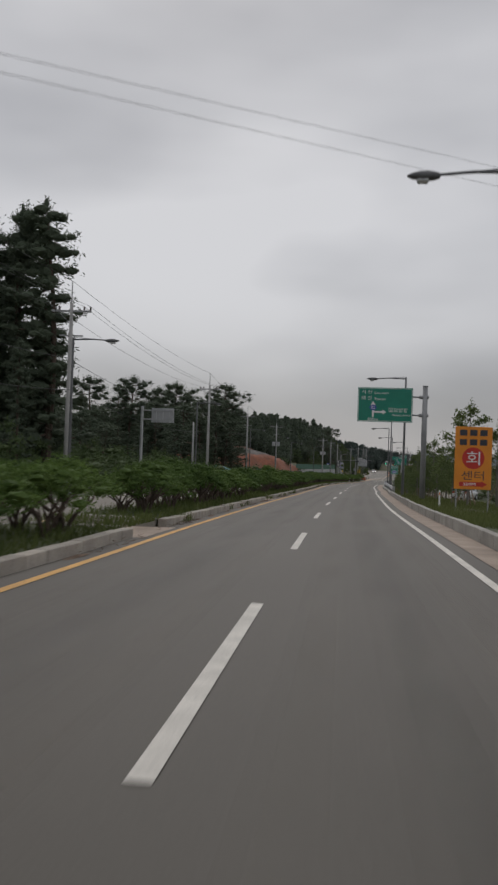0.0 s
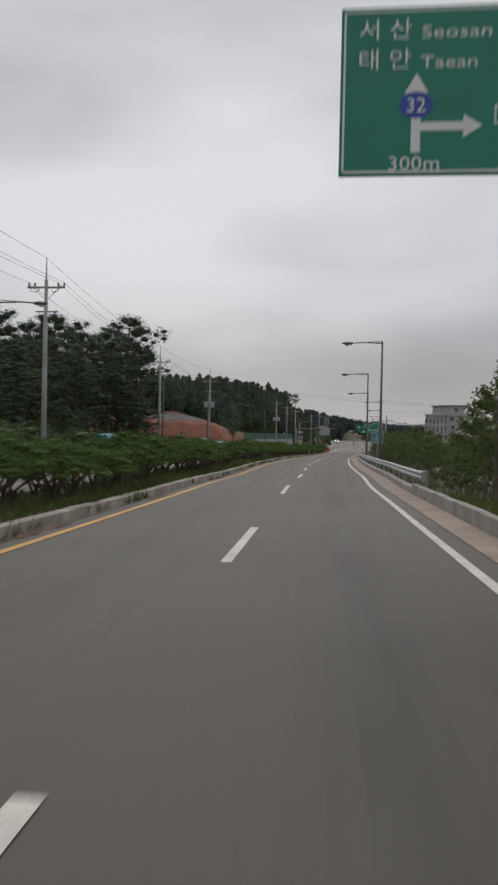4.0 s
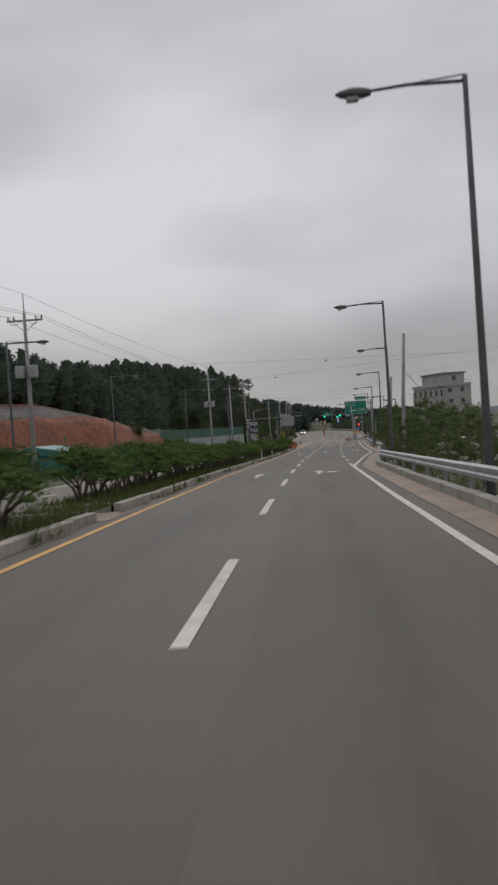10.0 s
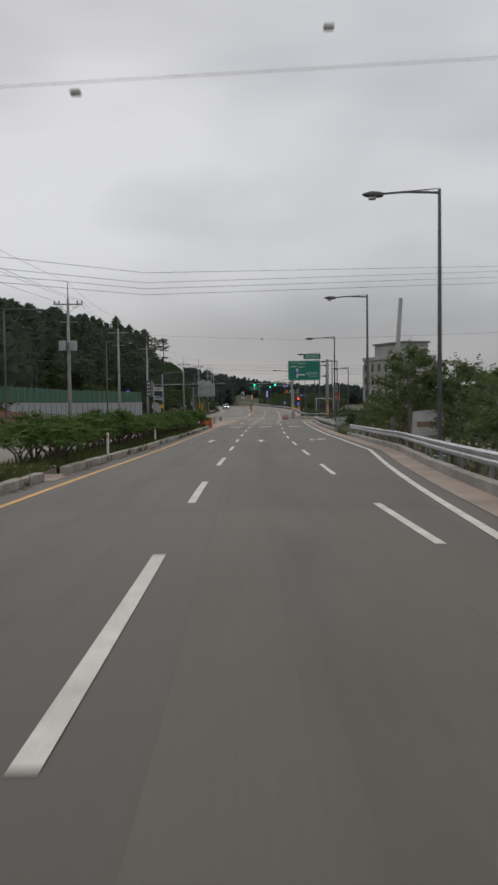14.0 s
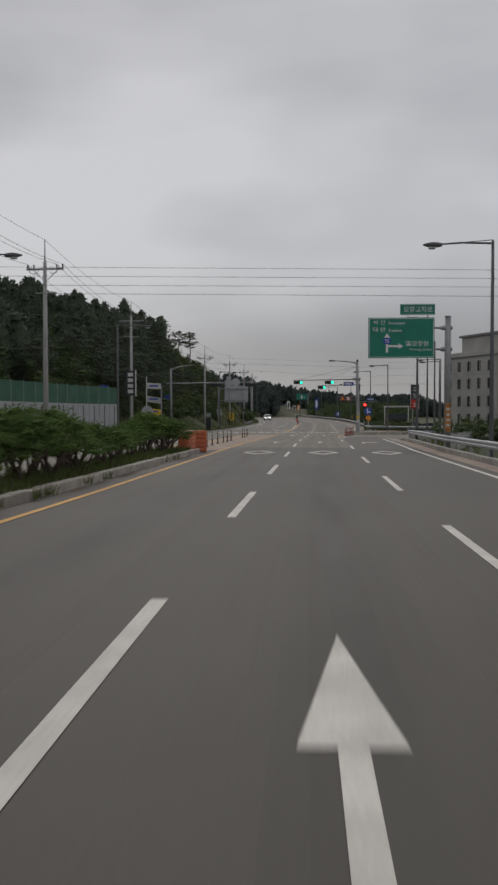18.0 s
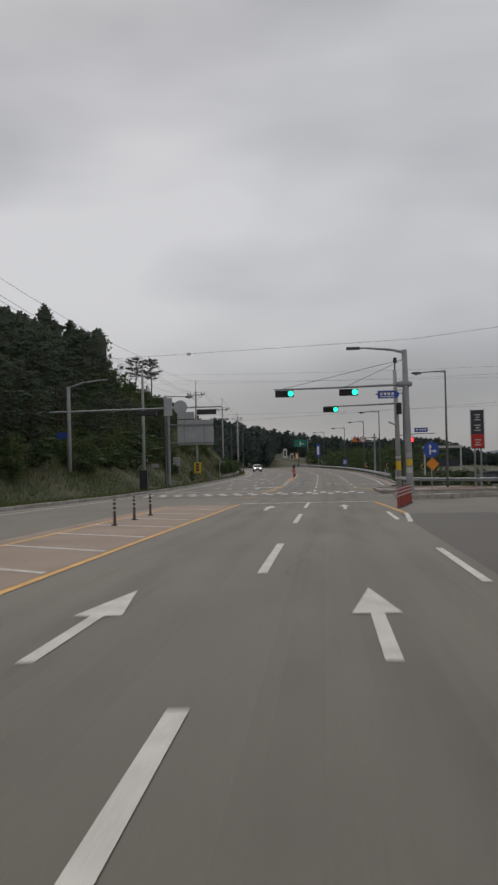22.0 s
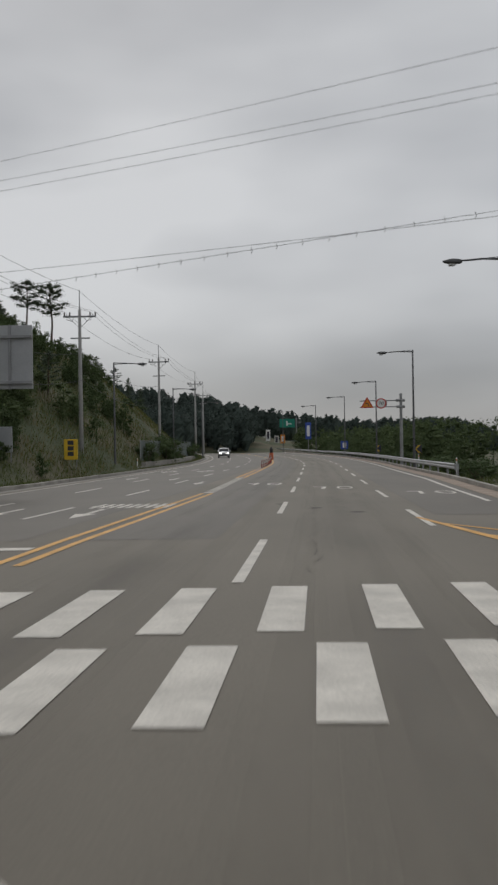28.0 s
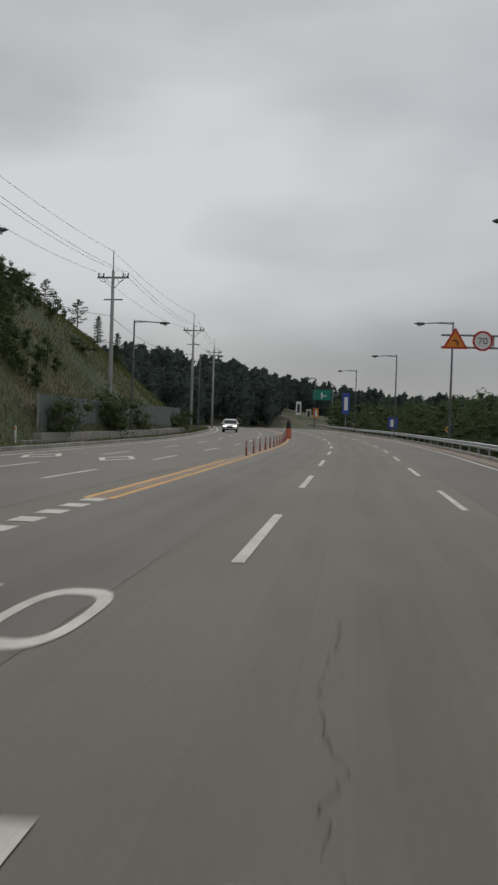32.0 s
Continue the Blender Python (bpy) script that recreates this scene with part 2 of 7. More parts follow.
DRY_GRASS = leaf_mat("dry_grass", (0.105, 0.092, 0.038), (0.205, 0.175, 0.078), 0.28)
GROUND = mat("ground", (0.055, 0.072, 0.026), 0.95, tone=0.3, size=0.12, fine=0.3, fine_size=6, bump=0.6, second=(0.075, 0.066, 0.036))
# distance haze is put into this base colour: pale grey-blue instead of hill green
HAZED_HILL = mat("hazed_far_hills", (0.30, 0.34, 0.37), 0.95, tone=0.12, size=0.01, fine=0.05, fine_size=0.05, bump=0.0)
DIRT = mat("brown_soil", (0.13, 0.085, 0.058), 0.95, tone=0.3, size=2.0, fine=0.25, fine_size=20, bump=0.5)
RED_EARTH = mat("red_earth", (0.27, 0.092, 0.048), 0.95, tone=0.35, size=0.32, fine=0.35, fine_size=2.2, bump=0.9, second=(0.15, 0.062, 0.038))
GRAVEL = mat("grey_gravel", (0.14, 0.126, 0.116), 0.95, tone=0.28, size=0.2, fine=0.25, fine_size=3, bump=0.7)
RENDERED = mat("grey_render", (0.38, 0.37, 0.35), 0.85, tone=0.12, size=0.3, fine=0.06, fine_size=8, bump=0.08)
ROOF_GREY = mat("roof_grey", (0.20, 0.20, 0.205), 0.7, tone=0.12, size=0.5, bump=0.06)
TEAL = mat("teal_sheet", (0.03, 0.21, 0.20), 0.5, tone=0.1, size=1.0, bump=0.04)
BLUE_ROOF = mat("blue_sheet", (0.03, 0.22, 0.30), 0.5, tone=0.1, size=1.0, bump=0.04)
FENCE_MESH = mat("grey_green_mesh", (0.115, 0.138, 0.128), 0.8, tone=0.2, size=0.8, bump=0.05)
GREEN_NET = mat("green_net", (0.045, 0.13, 0.085), 0.8, tone=0.15, size=1.0, bump=0.05)
BRICK_PAVE = mat("red_paver", (0.20, 0.115, 0.078), 0.9, tone=0.25, size=1.2, fine=0.15, fine_size=20, bump=0.2, spread=0.15)
CABLE = mat("cable", (0.035, 0.035, 0.038), 0.7, tone=0.1, size=2, bump=0.0)
PORCELAIN = mat("insulator_brown", (0.06, 0.04, 0.035), 0.4, tone=0.1, size=5, bump=0.0)
CAR_WHITE = mat("car_white", (0.72, 0.72, 0.72), 0.25, tone=0.03, size=2, fine=0.02, bump=0.0)
CAR_DARK = mat("car_dark", (0.03, 0.033, 0.04), 0.25, tone=0.05, size=2, fine=0.02, bump=0.0)
GLASS_DARK = mat("tinted_glass", (0.015, 0.018, 0.02), 0.08, tone=0.05, size=2, fine=0.02, bump=0.0, spec=0.8)
LAMP_LENS = mat("lamp_lens", (0.45, 0.46, 0.46), 0.3, tone=0.05, size=4, bump=0.0)
LENS_OFF = mat("signal_lens_off", (0.03, 0.022, 0.018), 0.35, tone=0.1, size=8, bump=0.0)
LENS_GREEN = mat("signal_lens_green", (0.02, 0.4, 0.25), 0.4, tone=0.05, size=8, bump=0.0, emit=((0.01, 0.9, 0.45), 3.6))
LENS_RED = mat("signal_lens_red", (0.5, 0.02, 0.02), 0.4, tone=0.05, size=8, bump=0.0, emit=((1.0, 0.03, 0.03), 6.0))
HEADLIGHT = mat("headlight", (0.8, 0.8, 0.75), 0.3, tone=0.02, size=8, bump=0.0, emit=((1.0, 0.97, 0.9), 5.0))
CRACK = mat("crack", (0.028, 0.026, 0.024), 0.95, tone=0.3, size=6, bump=0.2)
TYRE_MARK = mat("tyre_rubber_trace", (0.118, 0.110, 0.098), 0.8, tone=0.25, size=1.5, fine=0.15, fine_size=30, bump=0.05)
BOLLARD_DARK = mat("bollard_brown", (0.075, 0.045, 0.04), 0.6, tone=0.2, size=3, bump=0.03)
TAR = mat("tar_patch", (0.06, 0.058, 0.056), 0.7, tone=0.2, size=3, bump=0.2)
MANHOLE = mat("manhole_iron", (0.055, 0.05, 0.047), 0.7, 0.4, tone=0.2, size=6, bump=0.3)
TWIG = mat("dead_twigs", (0.12, 0.075, 0.05), 0.95, tone=0.25, size=5, bump=0.2)


def film_mat(name, colour, alpha):
    """Thin stain that lets the surface below show through, patchy."""
    m = mat(name, colour, 0.7, tone=0.2, size=1.0, bump=0.0)
    n, l = m.node_tree.nodes, m.node_tree.links
    geo, tex, rng, mp = n.new("ShaderNodeNewGeometry"), n.new("ShaderNodeTexNoise"), n.new("ShaderNodeMapRange"), n.new("ShaderNodeMapping")
    mp.inputs["Scale"].default_value = (1.2, 0.16, 1)
    tex.inputs["Scale"].default_value, tex.inputs["Detail"].default_value = 1.3, 5
    rng.inputs["From Min"].default_value, rng.inputs["From Max"].default_value = 0.32, 0.68
    rng.inputs["To Min"].default_value, rng.inputs["To Max"].default_value = 0.15 * alpha, 1.6 * alpha
    l.new(geo.outputs["Position"], mp.inputs["Vector"])
    l.new(mp.outputs[0], tex.inputs["Vector"])
    l.new(tex.outputs[0], rng.inputs["Value"])
    l.new(rng.outputs["Result"], n["Principled BSDF"].inputs["Alpha"])
    return m


OIL = film_mat("oil_stain", (0.045, 0.041, 0.035), 0.03)
POLISHED = film_mat("polished_track", (0.22, 0.197, 0.16), 0.045)
TAR_FILM = film_mat("tar_stain", (0.035, 0.033, 0.03), 0.17)

# ---- mesh helpers ----


class Build:
    """Collects faces for one mesh."""

    def __init__(self):
        self.v, self.f = [], []

    def add(self, verts, faces):
        k = len(self.v)
        self.v.extend([tuple(p) for p in verts])
        self.f.extend([tuple(i + k for i in q) for q in faces])
        return self

    def box(self, x0, y0, z0, x1, y1, z1, c=0.0):
        """A box with its edges cut back by c."""
        if c <= 0:
            v = [(x, y, z) for z in (z0, z1) for y in (y0, y1) for x in (x0, x1)]
            return self.add(v, [(0, 2, 3, 1), (4, 5, 7, 6), (0, 1, 5, 4), (2, 6, 7, 3), (0, 4, 6, 2), (1, 3, 7, 5)])
        rings = []
        for z, s in ((z0, c), (z0 + c, 0), (z1 - c, 0), (z1, c)):
            a, b, e, d = x0 + s, y0 + s, x1 - s, y1 - s
            t = c if s == 0 else c * 0.5
            rings.append([(a + t, b, z), (e - t, b, z), (e, b + t, z), (e, d - t, z), (e - t, d, z), (a + t, d, z), (a, d - t, z), (a, b + t, z)])
        return self.rings(rings)

    def rings(self, rings, cap=True):
        n = len(rings[0])
        v = [p for r in rings for p in r]
        f = []
        for i in range(len(rings) - 1):
            for j in range(n):
                a, b = i * n + j, i * n + (j + 1) % n
                f.append((a, b, b + n, a + n))
        if cap:
            f.append(tuple(range(n))[::-1])
            f.append(tuple(range((len(rings) - 1) * n, len(rings) * n)))
        return self.add(v, f)

    def tube(self, pts, radii, n=10, cap=True):
        pts = [Vector(p) for p in pts]
        if not hasattr(radii, "__len__"):
            radii = [radii] * len(pts)
        rings = []
        side = None
        for i, p in enumerate(pts):
            d = (pts[min(i + 1, len(pts) - 1)] - pts[max(i - 1, 0)]).normalized()
            if side is None:
                side = d.cross(Vector((0, 0, 1)) if abs(d.z) < 0.9 else Vector((1, 0, 0))).normalized()
            side = (side - d * side.dot(d)).normalized()
            up = d.cross(side)
            rings.append([p + (side * math.cos(2 * math.pi * k / n) + up * math.sin(2 * math.pi * k / n)) * radii[i] for k in range(n)])
        return self.rings(rings, cap)

    def disc(self, c, normal, r, depth, n=20):
        a = Vector(normal).normalized()
        return self.tube([Vector(c) - a * depth / 2, Vector(c) + a * depth / 2], r, n)

    def poly(self, pts, thick, up=(0, 0, 1)):
        u = Vector(up) * thick
        n = len(pts)
        v = [Vector(p) for p in pts] + [Vector(p) + u for p in pts]
        f = [tuple(range(n))[::-1], tuple(range(n, 2 * n))] + [(i, (i + 1) % n, n + (i + 1) % n, n + i) for i in range(n)]
        return self.add(v, f)

    def mesh(self, name, m, smooth=False):
        me = bpy.data.meshes.new(name)
        me.from_pydata(self.v, [], self.f)
        me.materials.append(m)
        if smooth:
            me.polygons.foreach_set("use_smooth", [True] * len(me.polygons))
        me.update()
        return me


def thing(name, label, category, m=None, group="", kind=""):
    ob = new(name)
    ob.empty_display_size = 0.2
    if m is not None:
        ob.matrix_basis = m
    return tagged(ob, label, category, group, kind)


def part(name, b, material, parent, label="", smooth=False):
    ob = new(name, b.mesh(name, material, smooth) if isinstance(b, Build) else b)
    ob.parent = parent
    if label:
        ob["label"] = label
    return ob


def solid(name, b, material, label, category, group="", kind="", smooth=False):
    return tagged(new(name, b.mesh(name, material, smooth)), label, category, group, kind)


def letters(text, height, width=None, depth=0.004):
    """Mesh of flat letters, centred, standing in the x-z plane and facing -y."""
    cu = bpy.data.curves.new("letters", "FONT")
    cu.body, cu.size, cu.extrude, cu.resolution_u = text, 1.0, 0.0, 2
    ob = bpy.data.objects.new("letters", cu)
    me = bpy.data.meshes.new_from_object(ob)
    bpy.data.objects.remove(ob)
    n = len(me.vertices)
    if not n:
        return me
    co = np.empty(n * 3)
    me.vertices.foreach_get("co", co)
    co = co.reshape(-1, 3)
    lo, hi = co.min(0), co.max(0)
    s = height / max(hi[1] - lo[1], 1e-4)
    sx = s if width is None else width / max(hi[0] - lo[0], 1e-4)
    out = np.zeros_like(co)
    out[:, 0] = (co[:, 0] - (lo[0] + hi[0]) / 2) * sx
    out[:, 2] = (co[:, 1] - (lo[1] + hi[1]) / 2) * s
    me.vertices.foreach_set("co", out.ravel())
    me.update()
    return me


def lettering(text, height, x, z, y, material, parent, width=None, name="lettering"):
    me = letters(text, height, width)
    me.materials.clear()
    me.materials.append(material)
    ob = part(name, me, material, parent)
    ob.location = (x, y, z)
    return ob


# ---- the road's line and height ----
YS = np.arange(-140, 900, 1.0)
D_KNOTS = [(-139.7, 13.23), (0.0, 2.12), (11.0, 1.28), (24.4, 0.28), (37.6, -0.68), (49.9, -1.50), (54.9, -1.77), (68, -2.5), (81, -3.22), (87.5, -3.64), (96, -3.92), (102, -4.16), (109.5, -4.64), (114, -4.82), (122.8, -5.30), (129, -5.52),
           (141, -5.9), (154, -6.3), (167, -6.6), (180, -6.9), (193, -7.12), (200, -7.28), (206, -7.36), (218, -7.4), (231, -7.46), (244, -7.53), (257, -7.48), (270, -7.36), (282, -7.22),
           (295, -7.08), (308, -6.86), (323, -6.54), (336, -6.26), (366, -5.79), (392, -5.45), (418, -5.15), (440, -4.95)]
Z_KNOTS = [(-140, 1.6), (0, -0.47), (12, -0.72), (25, -0.95), (44, -1.36), (71, -1.89), (96, -2.33), (122, -2.74), (149, -3.26), (176, -3.80), (202, -4.40), (229, -4.95),
           (256, -5.37), (283, -5.61), (296, -5.67), (319, -5.94), (332, -6.09), (353, -6.39), (367, -6.49), (388, -6.62), (420, -6.66), (460, -6.62), (520, -6.35),
           (600, -5.6), (900, -3.5)]
_d = np.interp(YS, *zip(*D_KNOTS))
_far = YS > 440
_d[_far] = -4.95 + 0.008 * (YS[_far] - 440) - (YS[_far] - 440) ** 2 / 1150.0
_k = np.hanning(15)
_k /= _k.sum()


def _soft(a):
    p = np.concatenate([a[0] + (np.arange(-14, 0)) * (a[1] - a[0]), a, a[-1] + np.arange(1, 15) * (a[-1] - a[-2])])
    return np.convolve(p, _k, "same")[14:-14]


D_TAB, Z_TAB = _soft(_d), _soft(np.interp(YS, *zip(*Z_KNOTS)))


def D(y):
    return float(np.interp(y, YS, D_TAB))


def Z(y):
    return float(np.interp(y, YS, Z_TAB))


def curve_of(*knots):
    ks, vs = zip(*knots)
    return lambda y: float(np.interp(y, ks, vs))


YELLOW = curve_of((-140, -3.2), (90, -3.15), (190, -3.4), (265, -3.55), (284, -3.6), (302, -3.3), (334, -3.3), (366, -3.6), (385, -3.4), (406, -3.65), (440, -3.75), (700, -3.75))
KERB_L = curve_of((-140, -3.7), (90, -3.65), (130, -3.8), (216, -4.2), (280, -4.3))
EDGE_R = curve_of((-140, 3.3), (90, 3.25), (178, 3.2), (182, 3.4), (212, 5.4), (225, 6.4), (244, 6.6), (284, 6.4), (310, 6.5), (356, 5.6), (380, 6.4), (400, 7.0), (900, 7.1))
OPP_IN, OPP_OUT = -6.7, -12.4


def bank_line(y):
    """Foot, crest (both beyond the far kerb) and height of the cut bank."""
    crest = 12 + 0.37 * max(0, 262 - y) + 0.12 * max(0, y - 262)
    high = (4.6 + 3.2 * min(1, max(0, 262 - y) / 22)) * min(1, max(0, y - 188) / 12, max(0, 318 - y) / 16)
    return max(8.0, crest - 12), crest, high


def ground_side(u, y):
    """Height over the road of the land u metres beyond the far kerb."""
    knots = [(-140, (0.12, 5, 12)), (60, (0.12, 5, 12)), (110, (0.02, 4, 6)), (180, (0.015, 12, 5)), (230, (0.015, 14, 9)), (300, (0.03, 14, 9)), (322, (0.30, 5, 15)),
             (350, (0.50, 3.0, 17)), (400, (0.66, 2.0, 18)), (415, (0.86, 1.6, 18)), (450, (1.05, 1.9, 17)), (474, (1.05, 2.0, 16)), (490, (1.0, 2.4, 13.5)), (506, (0.9, 2.8, 11)), (530, (0.72, 3.2, 8.5)), (550, (0.45, 4, 6.5)), (575, (0.15, 8, 5)), (900, (0.05, 10, 10))]
    ks = [k for k, _ in knots]
    slope, flat, top = (np.interp(y, ks, [v[i] for _, v in knots]) for i in range(3))
    h = 0.0
    if 190 < y < 318:
        toe, crest, high = bank_line(y)
        f = (u - toe) / (crest - toe)
        step = min(1, max(0, f / 0.42)) * 0.76 + min(1, max(0, (f - 0.42) / 0.58)) * 0.24
        h = high * step + 0.04 * max(0, u - crest)
    rise = slope * max(0, u - flat)
    return max(h, rise / (1 + (rise / top) ** 5) ** 0.2)


def G(x, y):
    """Height of the land."""
    o = x - D(y)
    z = Z(y) - 0.12
    r = EDGE_R(y) + 1.2
    if o < OPP_OUT - 0.6:
        u = OPP_OUT - 0.6 - o
        z += 0.1 + ground_side(u, y)
    elif o > r:
        u = o - r
        flat = min(1.0, max(0.0, (300 - y) / 10, (y - 362) / 12))
        z += (0.25 if y < 80 else 0.0) * max(0, 1 - u / 6) - flat * 0.75 * min(1, u / 2.5) * (0 if y < 76 else min(1, (y - 76) / 10)) - 0.01 * u
        if y > 362:
            z += 0.25 * min(1, (y - 362) / 12) * min(u, 4) * 0.3 - 0.006 * max(0, u - 20)
    if y > 560:
        z += 10.5 * math.exp(-(((x + 62) / 48) ** 2)) * min(1, (y - 560) / 60) + 1.5 * math.exp(-(((x - 32) / 16) ** 2)) * min(1, (y - 560) / 60)
    return z


def P(off, y, h=0.0):
    """A place by its distance from the lane line, the way along the road, and the height over it."""
    return (D(y) + off, y, Z(y) + h)


# ---- ground and road ----
xs = sorted(set([-420, -330, -260, -200, -160, -130, -110, -95] + list(range(-85, -22, 3)) + list(np.arange(-22, 18, 1.0)) + list(range(18, 60, 4)) + [70, 85, 105, 130, 160, 200, 260, 340, 420]))
ys = sorted(set([-138, -120, -100, -80] + list(range(-60, 560, 4)) + list(range(560, 720, 10)) + [740, 770, 800, 840, 890]))
gb = Build()
gv = []
for y in ys:
    for x in xs:
        xx = x + (D(y) if y < 520 else D(520) + (D(y) - D(520)) * 0.4)
        o = xx - D(y)
        rough = 0.0 if OPP_OUT - 2 < o < EDGE_R(y) + 3 else 0.35 * noise.noise((xx * 0.15, y * 0.15, 0)) + (0.8 * noise.noise((xx * 0.04, y * 0.04, 5)) if o < -24 else 0)
        gv.append((xx, y, G(xx, y) + rough))
nx = len(xs)
gb.add(gv, [(j * nx + i, j * nx + i + 1, (j + 1) * nx + i + 1, (j + 1) * nx + i) for j in range(len(ys) - 1) for i in range(nx - 1)])
# the sheet runs on to the horizon
for x0, y0, x1, y1 in ((-4500, -4500, 4500, -138), (-4500, 890, 4500, 4500), (-4500, -138, -400, 890), (400, -138, 4500, 890)):
    gb.add([(x0, y0, -9), (x1, y0, -9), (x1, y1, -9), (x0, y1, -9)], [(0, 1, 2, 3)])
ground = solid("ground", gb, GROUND, "grassy ground with hillsides beside the road", "ground", kind="structure", smooth=True)


def strip(b, o0, o1, y0, y1, h, step=1.0, thick=0.0):
    """A ribbon between two offsets (numbers or functions) along the road, at height h."""
    f0 = o0 if callable(o0) else (lambda y: o0)
    f1 = o1 if callable(o1) else (lambda y: o1)
    n = max(1, int(round((y1 - y0) / step)))
    st = [y0] + [y for y in np.arange(math.ceil(y0 + 0.01), y1 - 0.01, step)] + [y1]
    v = []
    for y in st:
        v += [P(f0(y), y, h), P(f1(y), y, h)]
    b.add(v, [(2 * i, 2 * i + 1, 2 * i + 3, 2 * i + 2) for i in range(len(st) - 1)])
    if thick:
        k = len(st)
        w = [(p[0], p[1], p[2] - thick) for p in v]
        b.add(v + w, [(2 * i, 2 * i + 2, 2 * i + 2 + 2 * k, 2 * i + 2 * k) for i in range(k - 1)] + [(2 * i + 1, 2 * i + 1 + 2 * k, 2 * i + 3 + 2 * k, 2 * i + 3) for i in range(k - 1)])
    return b


road = thing("road", "grey asphalt dual carriageway with worn lane markings", "road", kind="structure")
part("carriageway", strip(Build(), lambda y: KERB_L(y) - 0.3, lambda y: EDGE_R(y) + 0.5, -138, 288.7, 0), ASPHALT, road, "dark grey asphalt")
part("carriageway", strip(Build(), OPP_OUT - 0.4, OPP_IN + 0.3, -138, 288.7, -0.004), ASPHALT_OLD, road, "lighter old asphalt of the other side")
part("carriageway", strip(Build(), OPP_OUT - 0.6, lambda y: EDGE_R(y) + 0.6, 288.7, 640, 0), ASPHALT_OLD, road, "pale old asphalt with cracks")
part("median_paving", strip(Build(), -6.9, lambda y: YELLOW(y) - 0.1, 284.5, 334, 0.005), TAN_ROAD, road, "tan hatched median paving")
part("resurfacing", strip(Build(), 0.55, lambda y: EDGE_R(y) - 0.25, 84, 198, 0.003), ASPHALT_WORN, road, "paler worn lane")
part("resurfacing", strip(Build(), lambda y: YELLOW(y) + 0.25, lambda y: EDGE_R(y) - 0.2, 198, 287, 0.003), ASPHALT_MID, road, "darker lanes")
part("resurfacing", strip(Build(), lambda y: YELLOW(y) + 0.2, -0.9, 366, 560, 0.005), ASPHALT_NEW, road, "darker resurfaced lane")
part("resurfacing", strip(Build(), 3.9, lambda y: EDGE_R(y) + 0.4, 372, 560, 0.005), ASPHALT_NEW, road, "darker resurfaced lane")
part("resurfacing", strip(Build(), OPP_OUT + 0.2, -4.6, 366, 560, 0.004), ASPHALT_NEW, road, "darker resurfaced lane")
part("resurfacing", strip(Build(), 3.4, lambda y: EDGE_R(y) + 0.3, 288.8, 322, 0.004), ASPHALT, road, "darker turning lane")
# side road to the harbour and its mouth
sb = Build()
sv = []
for i in range(41):
    o = 2.5 + 2.2 * i
    yc, hw = 331 - 0.12 * max(0, o - 14), 20 - 10 * min(1, max(0, o - 6) / 12)
    for j in range(9):
        y = yc + hw * (j - 4) / 4
        sv.append((D(331) + o, y, max(Z(y) - 0.003, G(D(331) + o, y) + 0.05) if o < 10 else G(D(331) + o, y) + min(0.28, 0.05 + 0.03 * (o - 10))))
sb.add(sv, [(i * 9 + j, (i + 1) * 9 + j, (i + 1) * 9 + j + 1, i * 9 + j + 1) for i in range(40) for j in range(8)])
part("side_road", sb, ASPHALT_OLD, road, "side road of worn grey asphalt")
sb = Build()
sv = []
for i in range(81):
    y = 92 + 2.1 * i
    for j in range(3):
        x = D(y) + EDGE_R(y) + 7.4 + 2.1 * j
        sv.append((x, y, G(x, y) + 0.22 + 0.04 * (j == 1)))
sb.add(sv, [(3 * i + j, 3 * i + j + 1, 3 * i + j + 4, 3 * i + j + 3) for i in range(80) for j in range(2)])
part("service_road", sb, ASPHALT_OLD, road, "narrow grey service road beyond the young trees")
part("shoulder", strip(Build(), lambda y: EDGE_R(y) + 0.45, lambda y: EDGE_R(y) + 1.15, -138, 312, 0.012), GUTTER, road, "tan concrete gutter strip")
part("shoulder", strip(Build(), lambda y: EDGE_R(y) + 0.5, lambda y: EDGE_R(y) + 1.3, 378, 600, 0.012), GUTTER, road, "tan concrete gutter strip")
part("opposite_gutter", strip(Build(), OPP_OUT - 0.9, OPP_OUT - 0.35, 290, 600, 0.01), CONCRETE, road)

# ---- lane markings ----
H = 0.009


def mark(o0, o1, y0, y1, material=PAINT_W, name="lane_marking", lift=0.0):
    return part(name, strip(Build(), o0, o1, y0, y1, H + lift), material, road)


def mark_poly(pts, material=PAINT_W, name="road_arrow", lift=0.0):
    """Painted shape from points (x from the lane line, y)."""
    b = Build()
    b.add([P(x, y, H + lift) for x, y in pts], [tuple(range(len(pts)))])
    return part(name, b, material, road)


for y0 in range(-130, 284, 12):
    mark(lambda y: YELLOW(y) - 0.075, lambda y: YELLOW(y) + 0.075, y0, min(y0 + 12, 284), PAINT_Y, "yellow_line")
mark(lambda y: YELLOW(y) - 0.075, lambda y: YELLOW(y) + 0.075, 284, 334.5, PAINT_Y, "yellow_line")
for y0 in range(-130, 180, 12):
    mark(lambda y: EDGE_R(y) - 0.08, lambda y: EDGE_R(y) + 0.08, y0, min(y0 + 12, 180), PAINT_W, "edge_line")
mark(3.12, 3.28, 180, 186, PAINT_W, "edge_line")
for y0 in range(180, 312, 12):
    mark(lambda y: EDGE_R(y) - 0.08, lambda y: EDGE_R(y) + 0.08, y0, min(y0 + 12, 312), PAINT_W, "edge_line")
